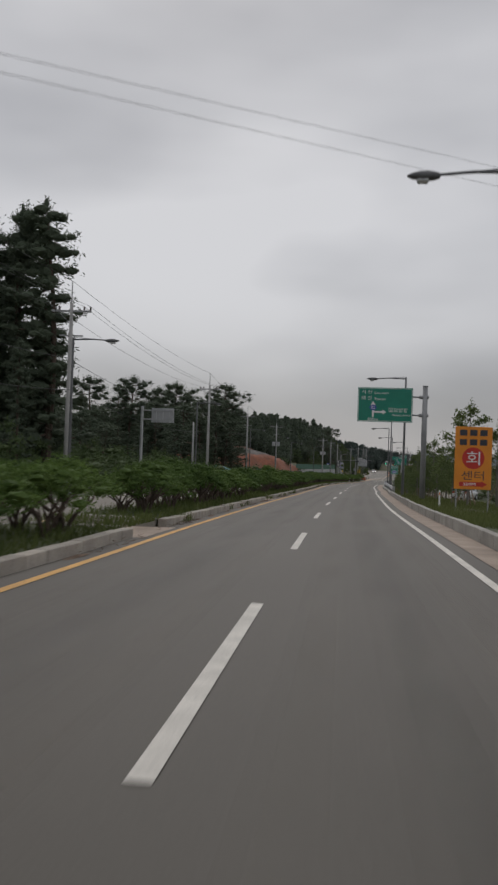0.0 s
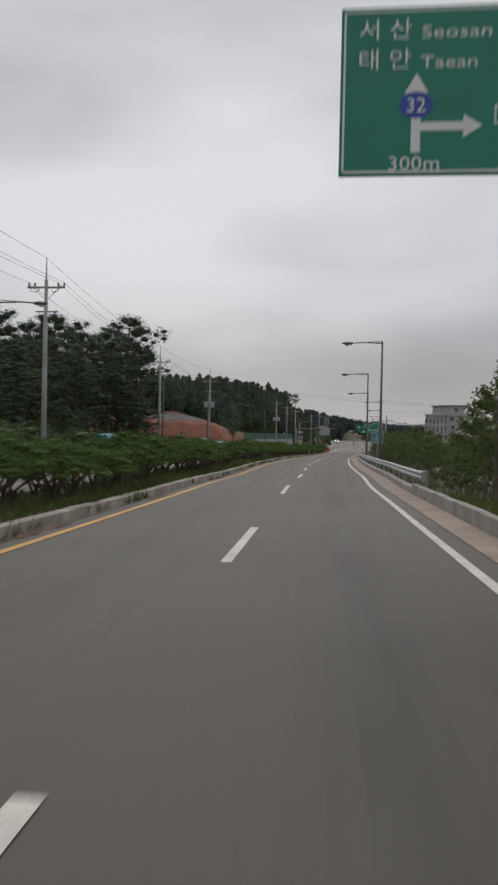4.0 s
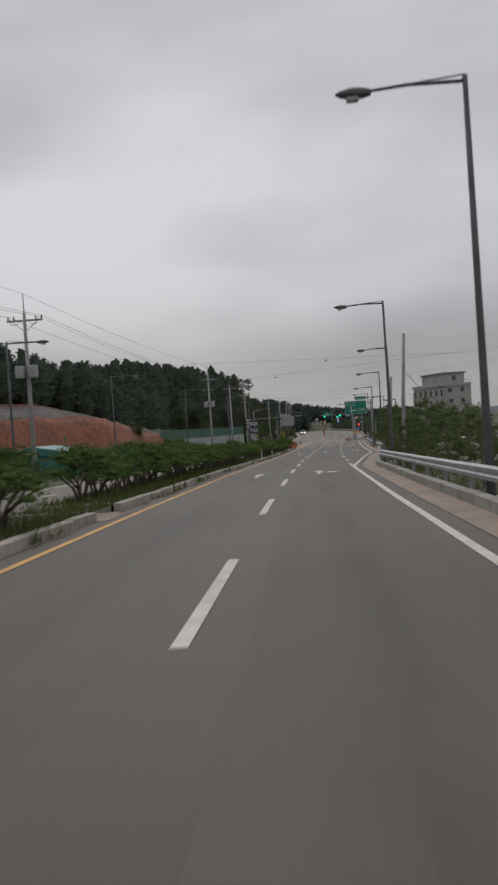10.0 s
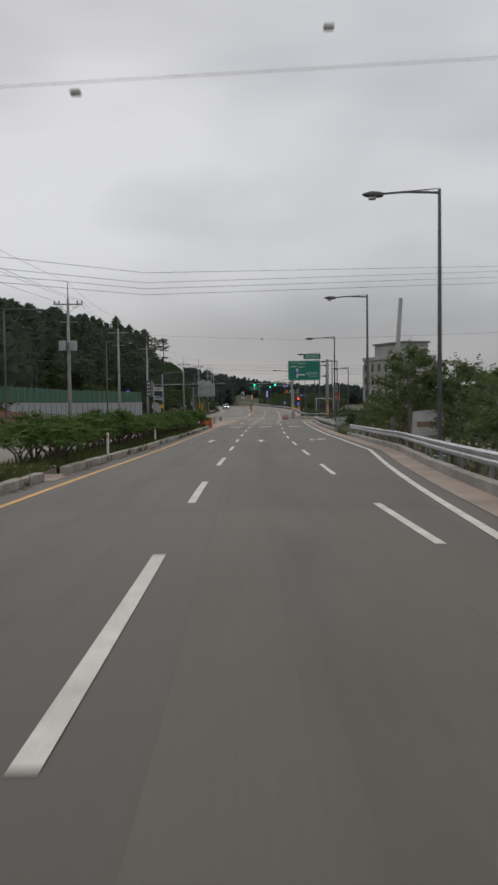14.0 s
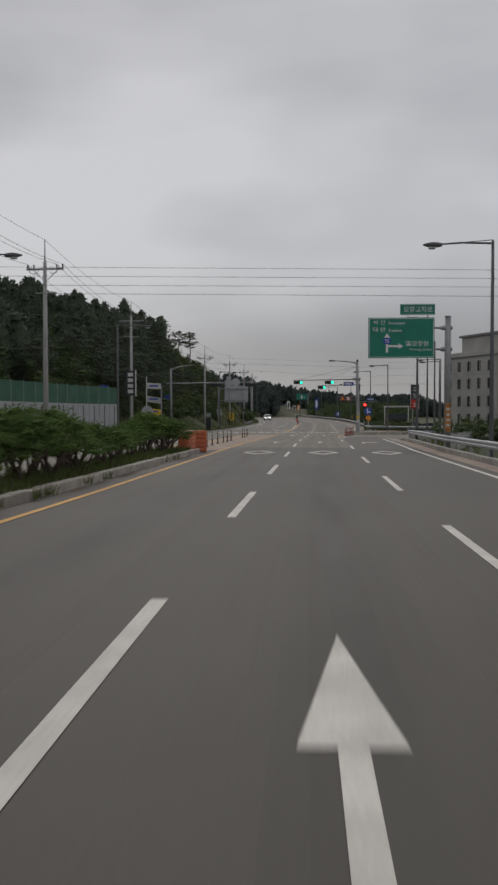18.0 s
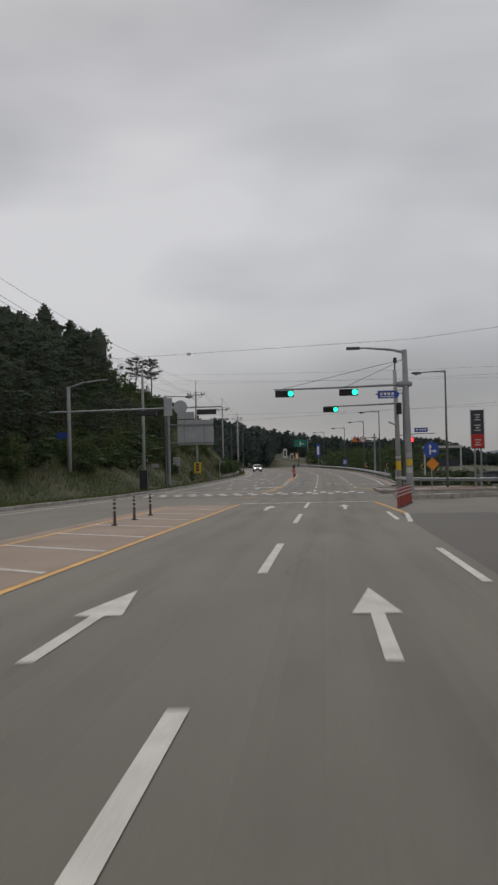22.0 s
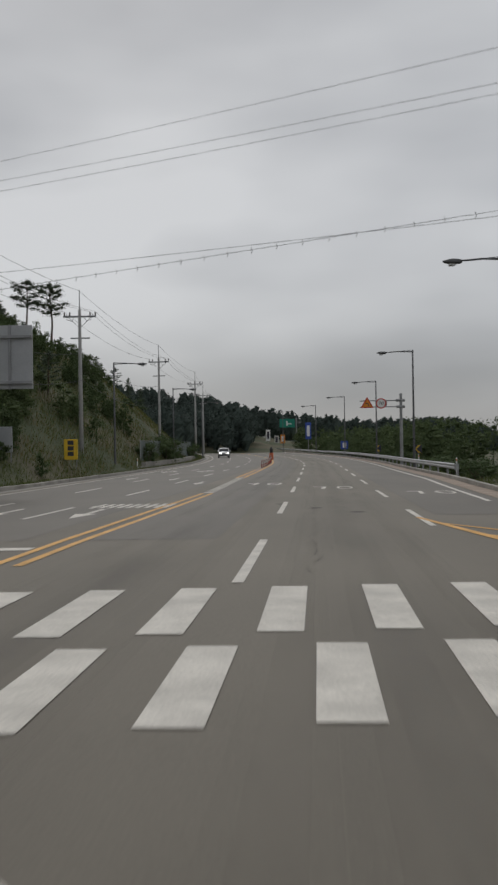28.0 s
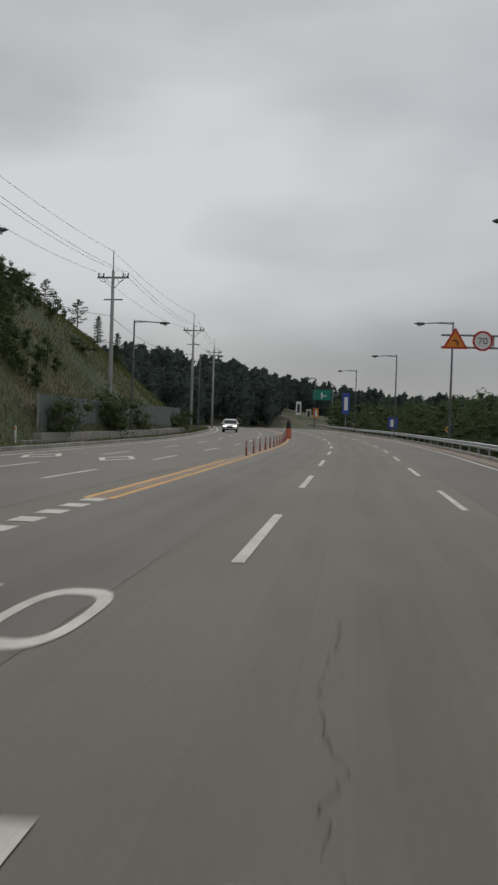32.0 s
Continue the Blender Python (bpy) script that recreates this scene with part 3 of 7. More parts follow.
for y0 in range(378, 590, 12):
    mark(lambda y: EDGE_R(y) - 0.08, lambda y: EDGE_R(y) + 0.08, y0, y0 + 12, PAINT_W, "edge_line")
ENDS = [-42, -28.5, -15.4, -2.2, 11, 24.5, 38.6, 54.9, 68.6, 87.5, 101.4, 114.8, 128.6, 141.5, 154.4, 167, 179.9, 193, 205.2, 218.2, 231.3, 243.9, 256.8, 269.2, 282.3, 295.7, 309.4, 322.9, 335.4,
        365.8, 378.8, 391.8, 404.3, 417, 429.6, 443, 456, 469, 482, 495, 508, 521, 534, 547]
for e in ENDS:
    mark(-0.075, 0.075, e - (6.5 if e in (11, 87.5, 193) else 5.2 if e == 167 else 6.9 if e == 335.4 else 5.4 if e < 160 else 5.7), e, PAINT_W, "lane_dash")
for c in (196.4, 210.2, 222.6, 235, 247.4, 260.1, 273.6, 289.4, 305, 321):
    o = 3.35 if c < 300 else 3.1
    mark(o - 0.07, o + 0.07, c - 2.7, c + 2.7, PAINT_W, "lane_dash")
for i in range(14):
    mark(3.36, 3.5, 368.6 + 12.7 * i, 374.2 + 12.7 * i, PAINT_W, "lane_dash")
for e in range(-20, 280, 13):
    mark(-9.7, -9.56, e, e + 5, PAINT_W, "lane_dash")
for e in range(372, 560, 13):
    mark(-6.55, -6.41, e, e + 5, PAINT_W, "lane_dash")
    mark(-9.4, -9.26, e + 3, e + 8, PAINT_W, "lane_dash")
for y0 in range(-20, 284, 24):
    mark(OPP_OUT + 0.35, OPP_OUT + 0.5, y0, y0 + 24, PAINT_W, "edge_line")
    mark(OPP_IN - 0.5, OPP_IN - 0.35, y0, y0 + 24, PAINT_Y, "yellow_line")
for y0 in range(364, 560, 24):
    mark(OPP_OUT + 0.2, OPP_OUT + 0.34, y0, y0 + 24, PAINT_W, "edge_line")
mark(OPP_OUT + 0.2, OPP_OUT + 0.34, 300, 352, PAINT_W, "edge_line")


def arrow_straight(x, y0, L=5.0, w=0.27):
    """Straight-ahead arrow with its foot at y0."""
    mark_poly([(x - 0.075, y0), (x + 0.075, y0), (x + 0.075, y0 + L * 0.56), (x - 0.075, y0 + L * 0.56)])
    mark_poly([(x - w, y0 + L * 0.53), (x + w, y0 + L * 0.53), (x, y0 + L)], lift=0.002)


def arrow_turn(x, y0, L=4.6):
    """Straight-and-right arrow."""
    arrow_straight(x, y0, L)
    mark_poly([(x + 0.06, y0 + 1.55), (x + 0.45, y0 + 1.75), (x + 0.45, y0 + 2.1), (x + 0.06, y0 + 1.95)], lift=0.001)
    mark_poly([(x + 0.42, y0 + 0.95), (x + 0.98, y0 + 1.55), (x + 0.42, y0 + 2.75)], lift=0.002)


def arrow_right(x, y0):
    mark_poly([(x - 0.4, y0), (x - 0.25, y0), (x - 0.25, y0 + 2.6), (x - 0.4, y0 + 2.6)])
    mark_poly([(x - 0.4, y0 + 2.1), (x + 0.25, y0 + 2.4), (x + 0.25, y0 + 2.9), (x - 0.4, y0 + 2.6)], lift=0.001)
    mark_poly([(x + 0.2, y0 + 1.6), (x + 0.75, y0 + 2.7), (x + 0.2, y0 + 3.6)], lift=0.002)


arrow_turn(1.34, 170.8, 4.7)
arrow_straight(-1.55, 170.8)
arrow_straight(1.5, 237.6)
arrow_straight(-1.6, 237.8)
arrow_right(5.0, 239.5)
arrow_straight(1.5, 297.2, 4.6)
arrow_straight(-1.5, 297.2, 4.6)
arrow_right(4.7, 296.5)
arrow_straight(1.65, 326.7)
arrow_straight(-1.55, 326.6)
for cx in (-1.45, 1.68, 4.75):
    for s in ((1, 1), (1, -1), (-1, -1), (-1, 1)):
        a, b = s
        mark_poly([(cx, 281.3 + 2.5 * b), (cx + 0.78 * a, 281.3), (cx + 0.55 * a, 281.3), (cx, 281.3 + 1.7 * b)][::a * b], name="diamond_marking", lift=0.001 * (a + 1))
# stop lines, dotted guide lines, crossing
mark(-3.25, 3.15, 335.13, 335.58, PAINT_W, "stop_line")
mark(OPP_OUT + 0.3, -3.9, 364.2, 364.65, PAINT_W, "stop_line")
for i in range(11):
    x0 = -11.75 + 1.25 * i
    y0, ang = 344.7 + 0.93 * (x0 + 4.33) - 0.07 * (x0 + 4.33) ** 2, math.atan(0.93 - 0.14 * (x0 + 4.33))
    c, s = 0.5 * math.cos(ang), 0.5 * math.sin(ang)
    q, o = 0.11, x0 - D(y0)
    mark_poly([(o - c + q * s, y0 - s - q * c), (o + c + q * s, y0 + s - q * c), (o + c - q * s, y0 + s + q * c), (o - c - q * s, y0 - s + q * c)], name="guide_dash")
for x0 in (-8.5, -7.3, -6.1, -4.75, -3.35, -1.9, -0.5):
    u = x0 + 4.75
    y0, ang = 350.6 - 0.85 * u + 0.09 * u * u, math.atan(-0.85 + 0.18 * u)
    c, s = 0.42 * math.cos(ang), 0.42 * math.sin(ang)
    q, o = 0.1, x0 - D(y0)
    mark_poly([(o - c + q * s, y0 - s - q * c), (o + c + q * s, y0 + s - q * c), (o + c - q * s, y0 + s + q * c), (o - c - q * s, y0 - s + q * c)], name="guide_dash")
for i in range(15):
    x = 3.3 - 1.06 * i
    mark(x - 0.21, x + 0.21, 354.4 - 0.12 * i, 356.7 - 0.12 * i, PAINT_W, "crossing_stripe")
    mark(x - 0.74, x - 0.32, 357.2 - 0.12 * i, 360.0 - 0.12 * i, PAINT_W, "crossing_stripe")
# hatching of the median before the crossing
mark(-6.3, -6.15, 285, 331, PAINT_Y, "yellow_line")
for y0 in range(288, 331, 4):
    mark_poly([(-6.2, y0 + 2.2), (-6.2, y0 + 2.0), (-3.45 if y0 < 320 else -3.6, y0), (-3.45 if y0 < 320 else -3.6, y0 + 0.22)], PAINT_W, "hatch_line", 0.002)
# yellow edging of the corner and of the traffic island
mark_poly([(3.1, 335), (3.25, 335.1), (3.75, 322.4), (3.6, 322.3)], PAINT_Y, "yellow_line")
mark_poly([(3.6, 322.3), (3.75, 322.4), (3.45, 317), (3.3, 317)], PAINT_W, "edge_line")
mark_poly([(4.4, 347.9), (4.4, 348.1), (12, 349.6), (12, 349.4)], PAINT_Y, "yellow_line")
mark_poly([(3.3, 371.2), (3.45, 371.2), (4.9, 361.8), (4.7, 361.5)], PAINT_Y, "yellow_line")
mark_poly([(3.5, 369.8), (3.6, 369.4), (4.9, 366.5), (4.9, 366.9)], PAINT_Y, "hatch_line")
mark_poly([(3.9, 367.0), (4.0, 366.6), (4.9, 364.6), (4.9, 365.0)], PAINT_Y, "hatch_line")
# double yellow, broken white and the narrow island further on
mark(lambda y: YELLOW(y) - 0.27, lambda y: YELLOW(y) - 0.12, 362, 386, PAINT_Y, "yellow_line")
mark(lambda y: YELLOW(y) + 0.12, lambda y: YELLOW(y) + 0.27, 362, 386, PAINT_Y, "yellow_line")
for i in range(16):
    y0 = 386.6 + 1.25 * i
    mark(lambda y: YELLOW(y) - 0.2, lambda y: YELLOW(y) + 0.22, y0, y0 + 0.65, PAINT_W, "broken_line")
mark(lambda y: YELLOW(y) - 0.32, lambda y: YELLOW(y) - 0.17, 406, 426, PAINT_Y, "yellow_line")
mark(lambda y: YELLOW(y) + 0.17, lambda y: YELLOW(y) + 0.32, 406, 560, PAINT_Y, "yellow_line")
mark(lambda y: YELLOW(y) - 0.16, lambda y: YELLOW(y) + 0.16, 406, 440, TAN_ROAD, "median_paving")
mark(lambda y: YELLOW(y) - 0.3, lambda y: YELLOW(y) + 0.14, 426, 480, TAN_ROAD, "median_paving", 0.002)


def digits70(x, y0, L=2.3):
    """A painted 70, drawn out along the road."""
    mark_poly([(x - 0.6, y0 + L), (x - 0.6, y0 + L - 0.28), (x, y0 + L - 0.28), (x, y0 + L)], name="speed_marking")
    mark_poly([(x - 0.15, y0 + L - 0.2), (x - 0.28, y0), (x - 0.1, y0), (x, y0 + L - 0.2)], name="speed_marking", lift=0.001)
    b = Build()
    n = 28
    v = []
    for i in range(n):
        a = 2 * math.pi * i / n
        ca, sa = math.cos(a), math.sin(a)
        r = (abs(ca) ** 3 + abs(sa) ** 3) ** (-1 / 3)
        v += [P(x + 0.8 + 0.36 * r * ca, y0 + L / 2 + L / 2 * r * sa, H), P(x + 0.8 + 0.25 * r * ca, y0 + L / 2 + (L / 2 - 0.3) * r * sa, H)]
    b.add(v, [(2 * i, 2 * ((i + 1) % n), 2 * ((i + 1) % n) + 1, 2 * i + 1) for i in range(n)])
    part("speed_marking", b, PAINT_W, road)


digits70(1.45, 389.1)
digits70(-1.9, 394.3)
digits70(5.1, 383.5)
for x, y0 in ((-7.6, 403), (-5.2, 396), (-10.6, 405), (-7.9, 372.5), (-5.3, 372)):
    mark_poly([(x - 0.08, y0 + 4), (x + 0.08, y0 + 4), (x + 0.08, y0 + 1.5), (x - 0.08, y0 + 1.5)])
    mark_poly([(x - 0.3, y0 + 1.8), (x + 0.3, y0 + 1.8), (x, y0)][::-1], lift=0.002)
for cx in (-10.9, -7.9):
    for s in ((1, 1), (1, -1), (-1, -1), (-1, 1)):
        a, b = s
        mark_poly([(cx, 424 + 2.5 * b), (cx + 0.75 * a, 424), (cx + 0.52 * a, 424), (cx, 424 + 1.7 * b)][::a * b], name="diamond_marking", lift=0.001 * (a + 1))
for i in range(9):
    mark(-5.9 + 0.28 * i, -5.75 + 0.28 * i, 376.4, 378.6, PAINT_W, "lettering_bar")
mark(-6.0, -3.5, 377.3, 377.6, PAINT_W, "lettering_bar", 0.002)

# cracks, patches, the manhole
rnd = random.Random(3)


def crack(x0, y0, y1, wide=0.03):
    """Thin broken crack with side branches, keeping near its line."""
    b = Build()

    def run(x, y, end, width, back):
        v = []
        while y < end:
            w = width * rnd.uniform(0.1, 0.42)
            v += [P(x - w / 2, y, 0.007), P(x + w / 2, y, 0.007)]
            y += rnd.uniform(0.03, 0.11)
            x += rnd.gauss(0, 0.03) - back * (x - x0)
        b.add(v, [(2 * i, 2 * i + 1, 2 * i + 3, 2 * i + 2) for i in range(len(v) // 2 - 1)])
        return x, y
    x, y = x0, y0
    while y < y1:
        if rnd.random() < 0.18:
            run(x, y, min(y1, y + rnd.uniform(0.3, 0.7)), wide * 0.5, -0.03)
        x, y = run(x, y, min(y1, y + rnd.uniform(0.4, 1.8)), wide, 0.06)
        y += rnd.uniform(0.0, 0.35)
        x += rnd.uniform(-0.04, 0.04)
    part("crack", b, CRACK, road)


for x, y0, y1, w in ((0.5, 303, 335, 0.034), (0.85, 317, 329, 0.02), (0.6, 336, 350, 0.036), (0.8, 338, 343, 0.022), (1.33, 339, 347, 0.024), (2.2, 337, 345, 0.02), (0.86, 361, 386, 0.034), (1.2, 364, 372, 0.018), (2.6, 363, 374, 0.032), (2.8, 368, 372, 0.02),
                    (3.1, 377, 384, 0.02), (1.1, 386, 396, 0.014), (3.0, 258, 269, 0.024), (-1.9, 300, 306, 0.012), (1.9, 326, 333, 0.016), (2.3, 312, 322, 0.016), (-1.6, 318, 327, 0.014), (0.62, 84, 96, 0.012)):
    crack(x, y0, y1, w)
for x, y, r, s in ((-0.12, 377.6, 0.14, 1.5), (0.96, 375.4, 0.16, 1.6), (2.09, 373.5, 0.18, 1.8), (0.35, 346.5, 0.2, 1.0), (1.9, 330, 0.16, 1), (1.7, 342.0, 0.2, 0.8)):
    for q, up in ((1.25, 0.0073), (1.0, 0.0077), (0.7, 0.0081)):
        b = Build()
        b.add([P(x + q * r * (1 + 0.55 * noise.noise((i * 0.8, x, y))) * math.cos(i * 0.2618), y + q * s * r * (1 + 0.4 * noise.noise((i, y, x))) * math.sin(i * 0.2618), up) for i in range(24)], [tuple(range(24))])
        part("tar_patch", b, TAR_FILM, road)
# oil line in the middle of each lane, polished wheel tracks beside it
for c in (-1.62, 1.65):
    for wd, up in ((0.55, 0.0061), (0.36, 0.0064), (0.18, 0.0067)):
        part("oil_streak", strip(Build(), c - wd, c + wd, -30, 560, up), OIL, road)
    for o in (-0.86, 0.86):
        for wd, up in ((0.3, 0.0062), (0.16, 0.0065)):
            part("wheel_track", strip(Build(), c + o - wd, c + o + wd, -30, 560, up), POLISHED, road)
mb = Build()
mb.disc(P(1.38, 336.9, 0.004), (0, 0, 1), 0.24, 0.012, 24)
for i in range(-2, 3):
    mb.box(*(np.array(P(1.38 + i * 0.09 - 0.02, 336.74, 0.008))), *(np.array(P(1.38 + i * 0.09 + 0.02, 337.06, 0.0125))))
part("manhole_cover", mb, MANHOLE, road, "dark cast-iron manhole cover")
for y0, dw, sl in ((349.6, 0.3, 0.05), (350.1, 0.75, 0.056)):
    tb = Build()
    tb.add([P(OPP_OUT + 0.6 * i, y0 + sl * i * 0.6 - 0.0012 * (i * 0.6) ** 2 + s * dw * (0.6 + 0.4 * math.sin(i * 0.9 + y0)), 0.006 + 0.0004 * (y0 - 347)) for i in range(30) for s in (0, 1)], [(2 * i, 2 * i + 2, 2 * i + 3, 2 * i + 1) for i in range(29)])
    part("tyre_mark", tb, TYRE_MARK, road, "dark tyre mark across the junction")
# yellow corner of the painted median nose across the junction
mark_poly([(-4.55, 348.35), (-4.45, 348.55), (-3.62, 347.85), (-3.62, 347.6)][::-1], PAINT_Y, "yellow_line")
mark_poly([(-3.62, 347.85), (-3.5, 347.75), (-4.1, 345.4), (-4.25, 345.45)][::-1], PAINT_Y, "yellow_line")
for o0, o1 in ((0.05, 0.75), (2.0, 2.7)):
    pass

# ---- street lamps ----


def lamp_proto(arm=2.5, h=9.0, name="street_lamp", label="tall grey steel street lamp with a single arm"):
    t = thing(name, label, "street lamp", group="street lamps")
    part("base_plate", Build().box(-0.22, -0.22, -1.2, 0.22, 0.22, 0.04, 0.015), STEEL_DULL, t)
    part("pole", Build().tube([(0, 0, -1.2), (0, 0, 0.6), (0, 0, h * 0.5), (0, 0, h)], [0.11, 0.10, 0.08, 0.06], 12), POLE_GREY, t, smooth=True)
    part("arm", Build().tube([(0.0, 0, h - 0.12), (-arm * 0.5, 0, h - 0.08), (-arm + 0.3, 0, h - 0.14)], [0.045, 0.04, 0.035], 8), POLE_GREY, t, smooth=True)
    part("brace", Build().tube([(0, 0, h + 0.02), (-arm * 0.45, 0, h - 0.06)], 0.018, 6), POLE_GREY, t)
    b = Build()
    for x, w, z0, z1 in ((0.4, 0.05, -0.05, 0.05),):
        pass
    rings = []
    for s, w, a, c in ((0.42, 0.06, -0.06, 0.06), (0.25, 0.13, -0.09, 0.09), (-0.05, 0.17, -0.10, 0.10), (-0.32, 0.13, -0.05, 0.06), (-0.45, 0.04, -0.01, 0.03)):
        x = -arm + 0.05 + s * 0.9
        rings.append([(x, -w, h - 0.16 + a * 0.3), (x, -w * 0.6, h - 0.16 + a), (x, w * 0.6, h - 0.16 + a), (x, w, h - 0.16 + a * 0.3), (x, w * 0.7, h - 0.16 + c), (x, -w * 0.7, h - 0.16 + c)])
    part("lamp_head", b.rings(rings), POLE_GREY, t, "cobra-head lantern", smooth=True)
    part("lens", Build().box(-arm - 0.12, -0.11, h - 0.33, -arm + 0.16, 0.11, h - 0.22, 0.03), LAMP_LENS, t)
    return t


proto = lamp_proto()
LAMPS = [(5.53, 22.7), (2.26, 69.2), (0.1, 117.3), (-1.1, 150), (-1.3, 183.6), (0.7, 217.3), (1.1, 244.5), (1.3, 275), (1.6, 304.3), (4.7, 323.3), (9.5, 349), (3.6, 387), (3.8, 423.5), (3.6, 458.5), (1.5, 494), (-2.5, 528), (-9.5, 560)]
for i, (x, y) in enumerate(LAMPS):
    m = pose(x, y, Z(y), 0, 0, 0 if y < 470 else (y - 470) * 0.12) @ Matrix.Diagonal((1, 1, 1 + (0.35 if 140 < y < 190 else 0.9 if 210 < y < 220 else 0.45 if 240 < y < 250 or y > 380 else 0.0) / 9, 1))
    if i == 0:
        proto.matrix_basis = m
    else:
        copy_thing(proto, m)
left = lamp_proto(2.4, 8.9, label="grey steel street lamp on the far kerb, arm over the road")
for i, (x, y) in enumerate([(-16.47, 50.8), (-20.4, 98.6), (-24.9, 157.7), (-24.6, 185.5), (-25.4, 215.6), (-23.2, 245), (-21.5, 276), (-21.2, 308), (-20.0, 378.5), (-20.4, 424), (-20.3, 458), (-20.8, 494)]):
    m = pose(x, y, max(Z(y), G(x, y)) + 0.05 if y < 300 else Z(y) + 0.1, 0, 0, 180)
    if i == 0:
        left.matrix_basis = m
    else:
        copy_thing(left, m)
corner_lamp = lamp_proto(2.2, 9.0)
corner_lamp.matrix_basis = pose(4.2, 361, Z(361), 0, 0, 0)
copy_thing(corner_lamp, pose(9.9, 353, Z(353), 0, 0, 0))
copy_thing(corner_lamp, pose(5.6, 325, Z(325), 0, 0, 0))

# ---- utility poles and their lines ----


def utility_proto():
    t = thing("utility_pole", "grey concrete utility pole with steel crossarms", "utility pole", group="utility poles")
    part("pole", Build().tube([(0, 0, -1.5), (0, 0, 5), (0, 0, 11.6)], [0.19, 0.16, 0.11], 12), CONCRETE_DARK, t, smooth=True)
    part("top_spike", Build().tube([(0, 0, 11.4), (0, 0, 13.0)], [0.05, 0.03], 6), STEEL_DULL, t)
    part("crossarm", Build().box(-1.25, -0.06, 11.05, 1.25, 0.06, 11.17, 0.01), STEEL_DULL, t)
    part("crossarm", Build().box(-0.75, 0.1, 9.55, 0.75, 0.2, 9.64, 0.01), STEEL_DULL, t)
    for x in (-1.15, -0.75, 0.8, 1.2):
        part("insulator", Build().tube([(x, 0, 11.17), (x, 0, 11.24), (x, 0, 11.28), (x, 0, 11.36), (x, 0, 11.42)], [0.03, 0.07, 0.04, 0.065, 0.03], 8), PORCELAIN, t)
    for s in (-1, 1):
        part("brace", Build().tube([(s * 0.12, 0.05, 10.4), (s * 0.85, 0.05, 11.06)], 0.02, 6), STEEL_DULL, t)
        part("jumper", Build().tube([(s * 1.0, -0.1, 11.25), (s * 0.9, -0.3, 10.85), (s * 0.55, -0.3, 10.75), (s * 0.4, -0.1, 11.0)], 0.02, 5), CABLE, t)
    return t


UP = [(-15.68, 9.6), (-18.28, 55.0), (-21.2, 108), (-26.0, 160.5), (-25.5, 192), (-22.6, 263), (-23.2, 295), (-23.6, 326), (-22.6, 381), (-21.9, 418.7), (-21.8, 457), (-22.3, 498), (-25, 535)]
up0 = utility_proto()
tops = []
for i, (x, y) in enumerate(UP):
    z = Z(y) + 0.1
    k = 14.0 / 13.0 if y > 400 else 1.0
    m = pose(x, y, z, 0, 0, 8 * math.sin(i * 1.7)) @ Matrix.Diagonal((1, 1, k, 1))
    if i == 0:
        up0.matrix_basis = m
    else:
        copy_thing(up0, m)
    tops.append((x, y, z + 12.0 * (k - 1)))
for (x, y), s in (((-22.6, 263), 1), ((-25.5, 192), -1)):
    t = thing("transformer", "pale grey pole-mounted transformer boxes", "transformer", pose(x, y - 0.35, Z(y) + 7.2))
    part("tank", Build().box(-0.75, -0.25, 0, -0.15, 0.25, 0.85, 0.04), SIGN_BACK, t)
    part("tank", Build().box(0.15, -0.25, 0, 0.75, 0.25, 0.85, 0.04), SIGN_BACK, t)
    part("bracket", Build().box(-0.8, 0.2, 0.3, 0.8, 0.3, 0.4), STEEL_DULL, t)


def cable(a, b, sag=0.6, r=0.02, label="black overhead power cable", name="power_cable", n=14):
    a, b = Vector(a), Vector(b)
    pts = [a.lerp(b, i / n) - Vector((0, 0, 4 * sag * (i / n) * (1 - i / n))) for i in range(n + 1)]
    return solid(name, Build().tube(pts, r, 5, cap=False), CABLE, label, "cable", group="overhead cables")


for (x0, y0, z0), (x1, y1, z1) in zip(tops, tops[1:]):
    for dx, h, s in ((-1.15, 11.42, 0.7), (0.8, 11.42, 0.75), (1.2, 11.42, 0.7), (0.0, 13.0, 0.5), (-0.2, 8.2, 0.9), (0.15, 6.2, 1.0)):
        cable((x0 + dx, y0, z0 + h), (x1 + dx, y1, z1 + h), s, 0.011 if h > 9 else 0.015)
def across(a, b, sag=0.25, r=0.0055):
    """A thin cable from pole to pole over the road."""
    return cable(a, b, sag, r, "thin dark cable strung across the road")


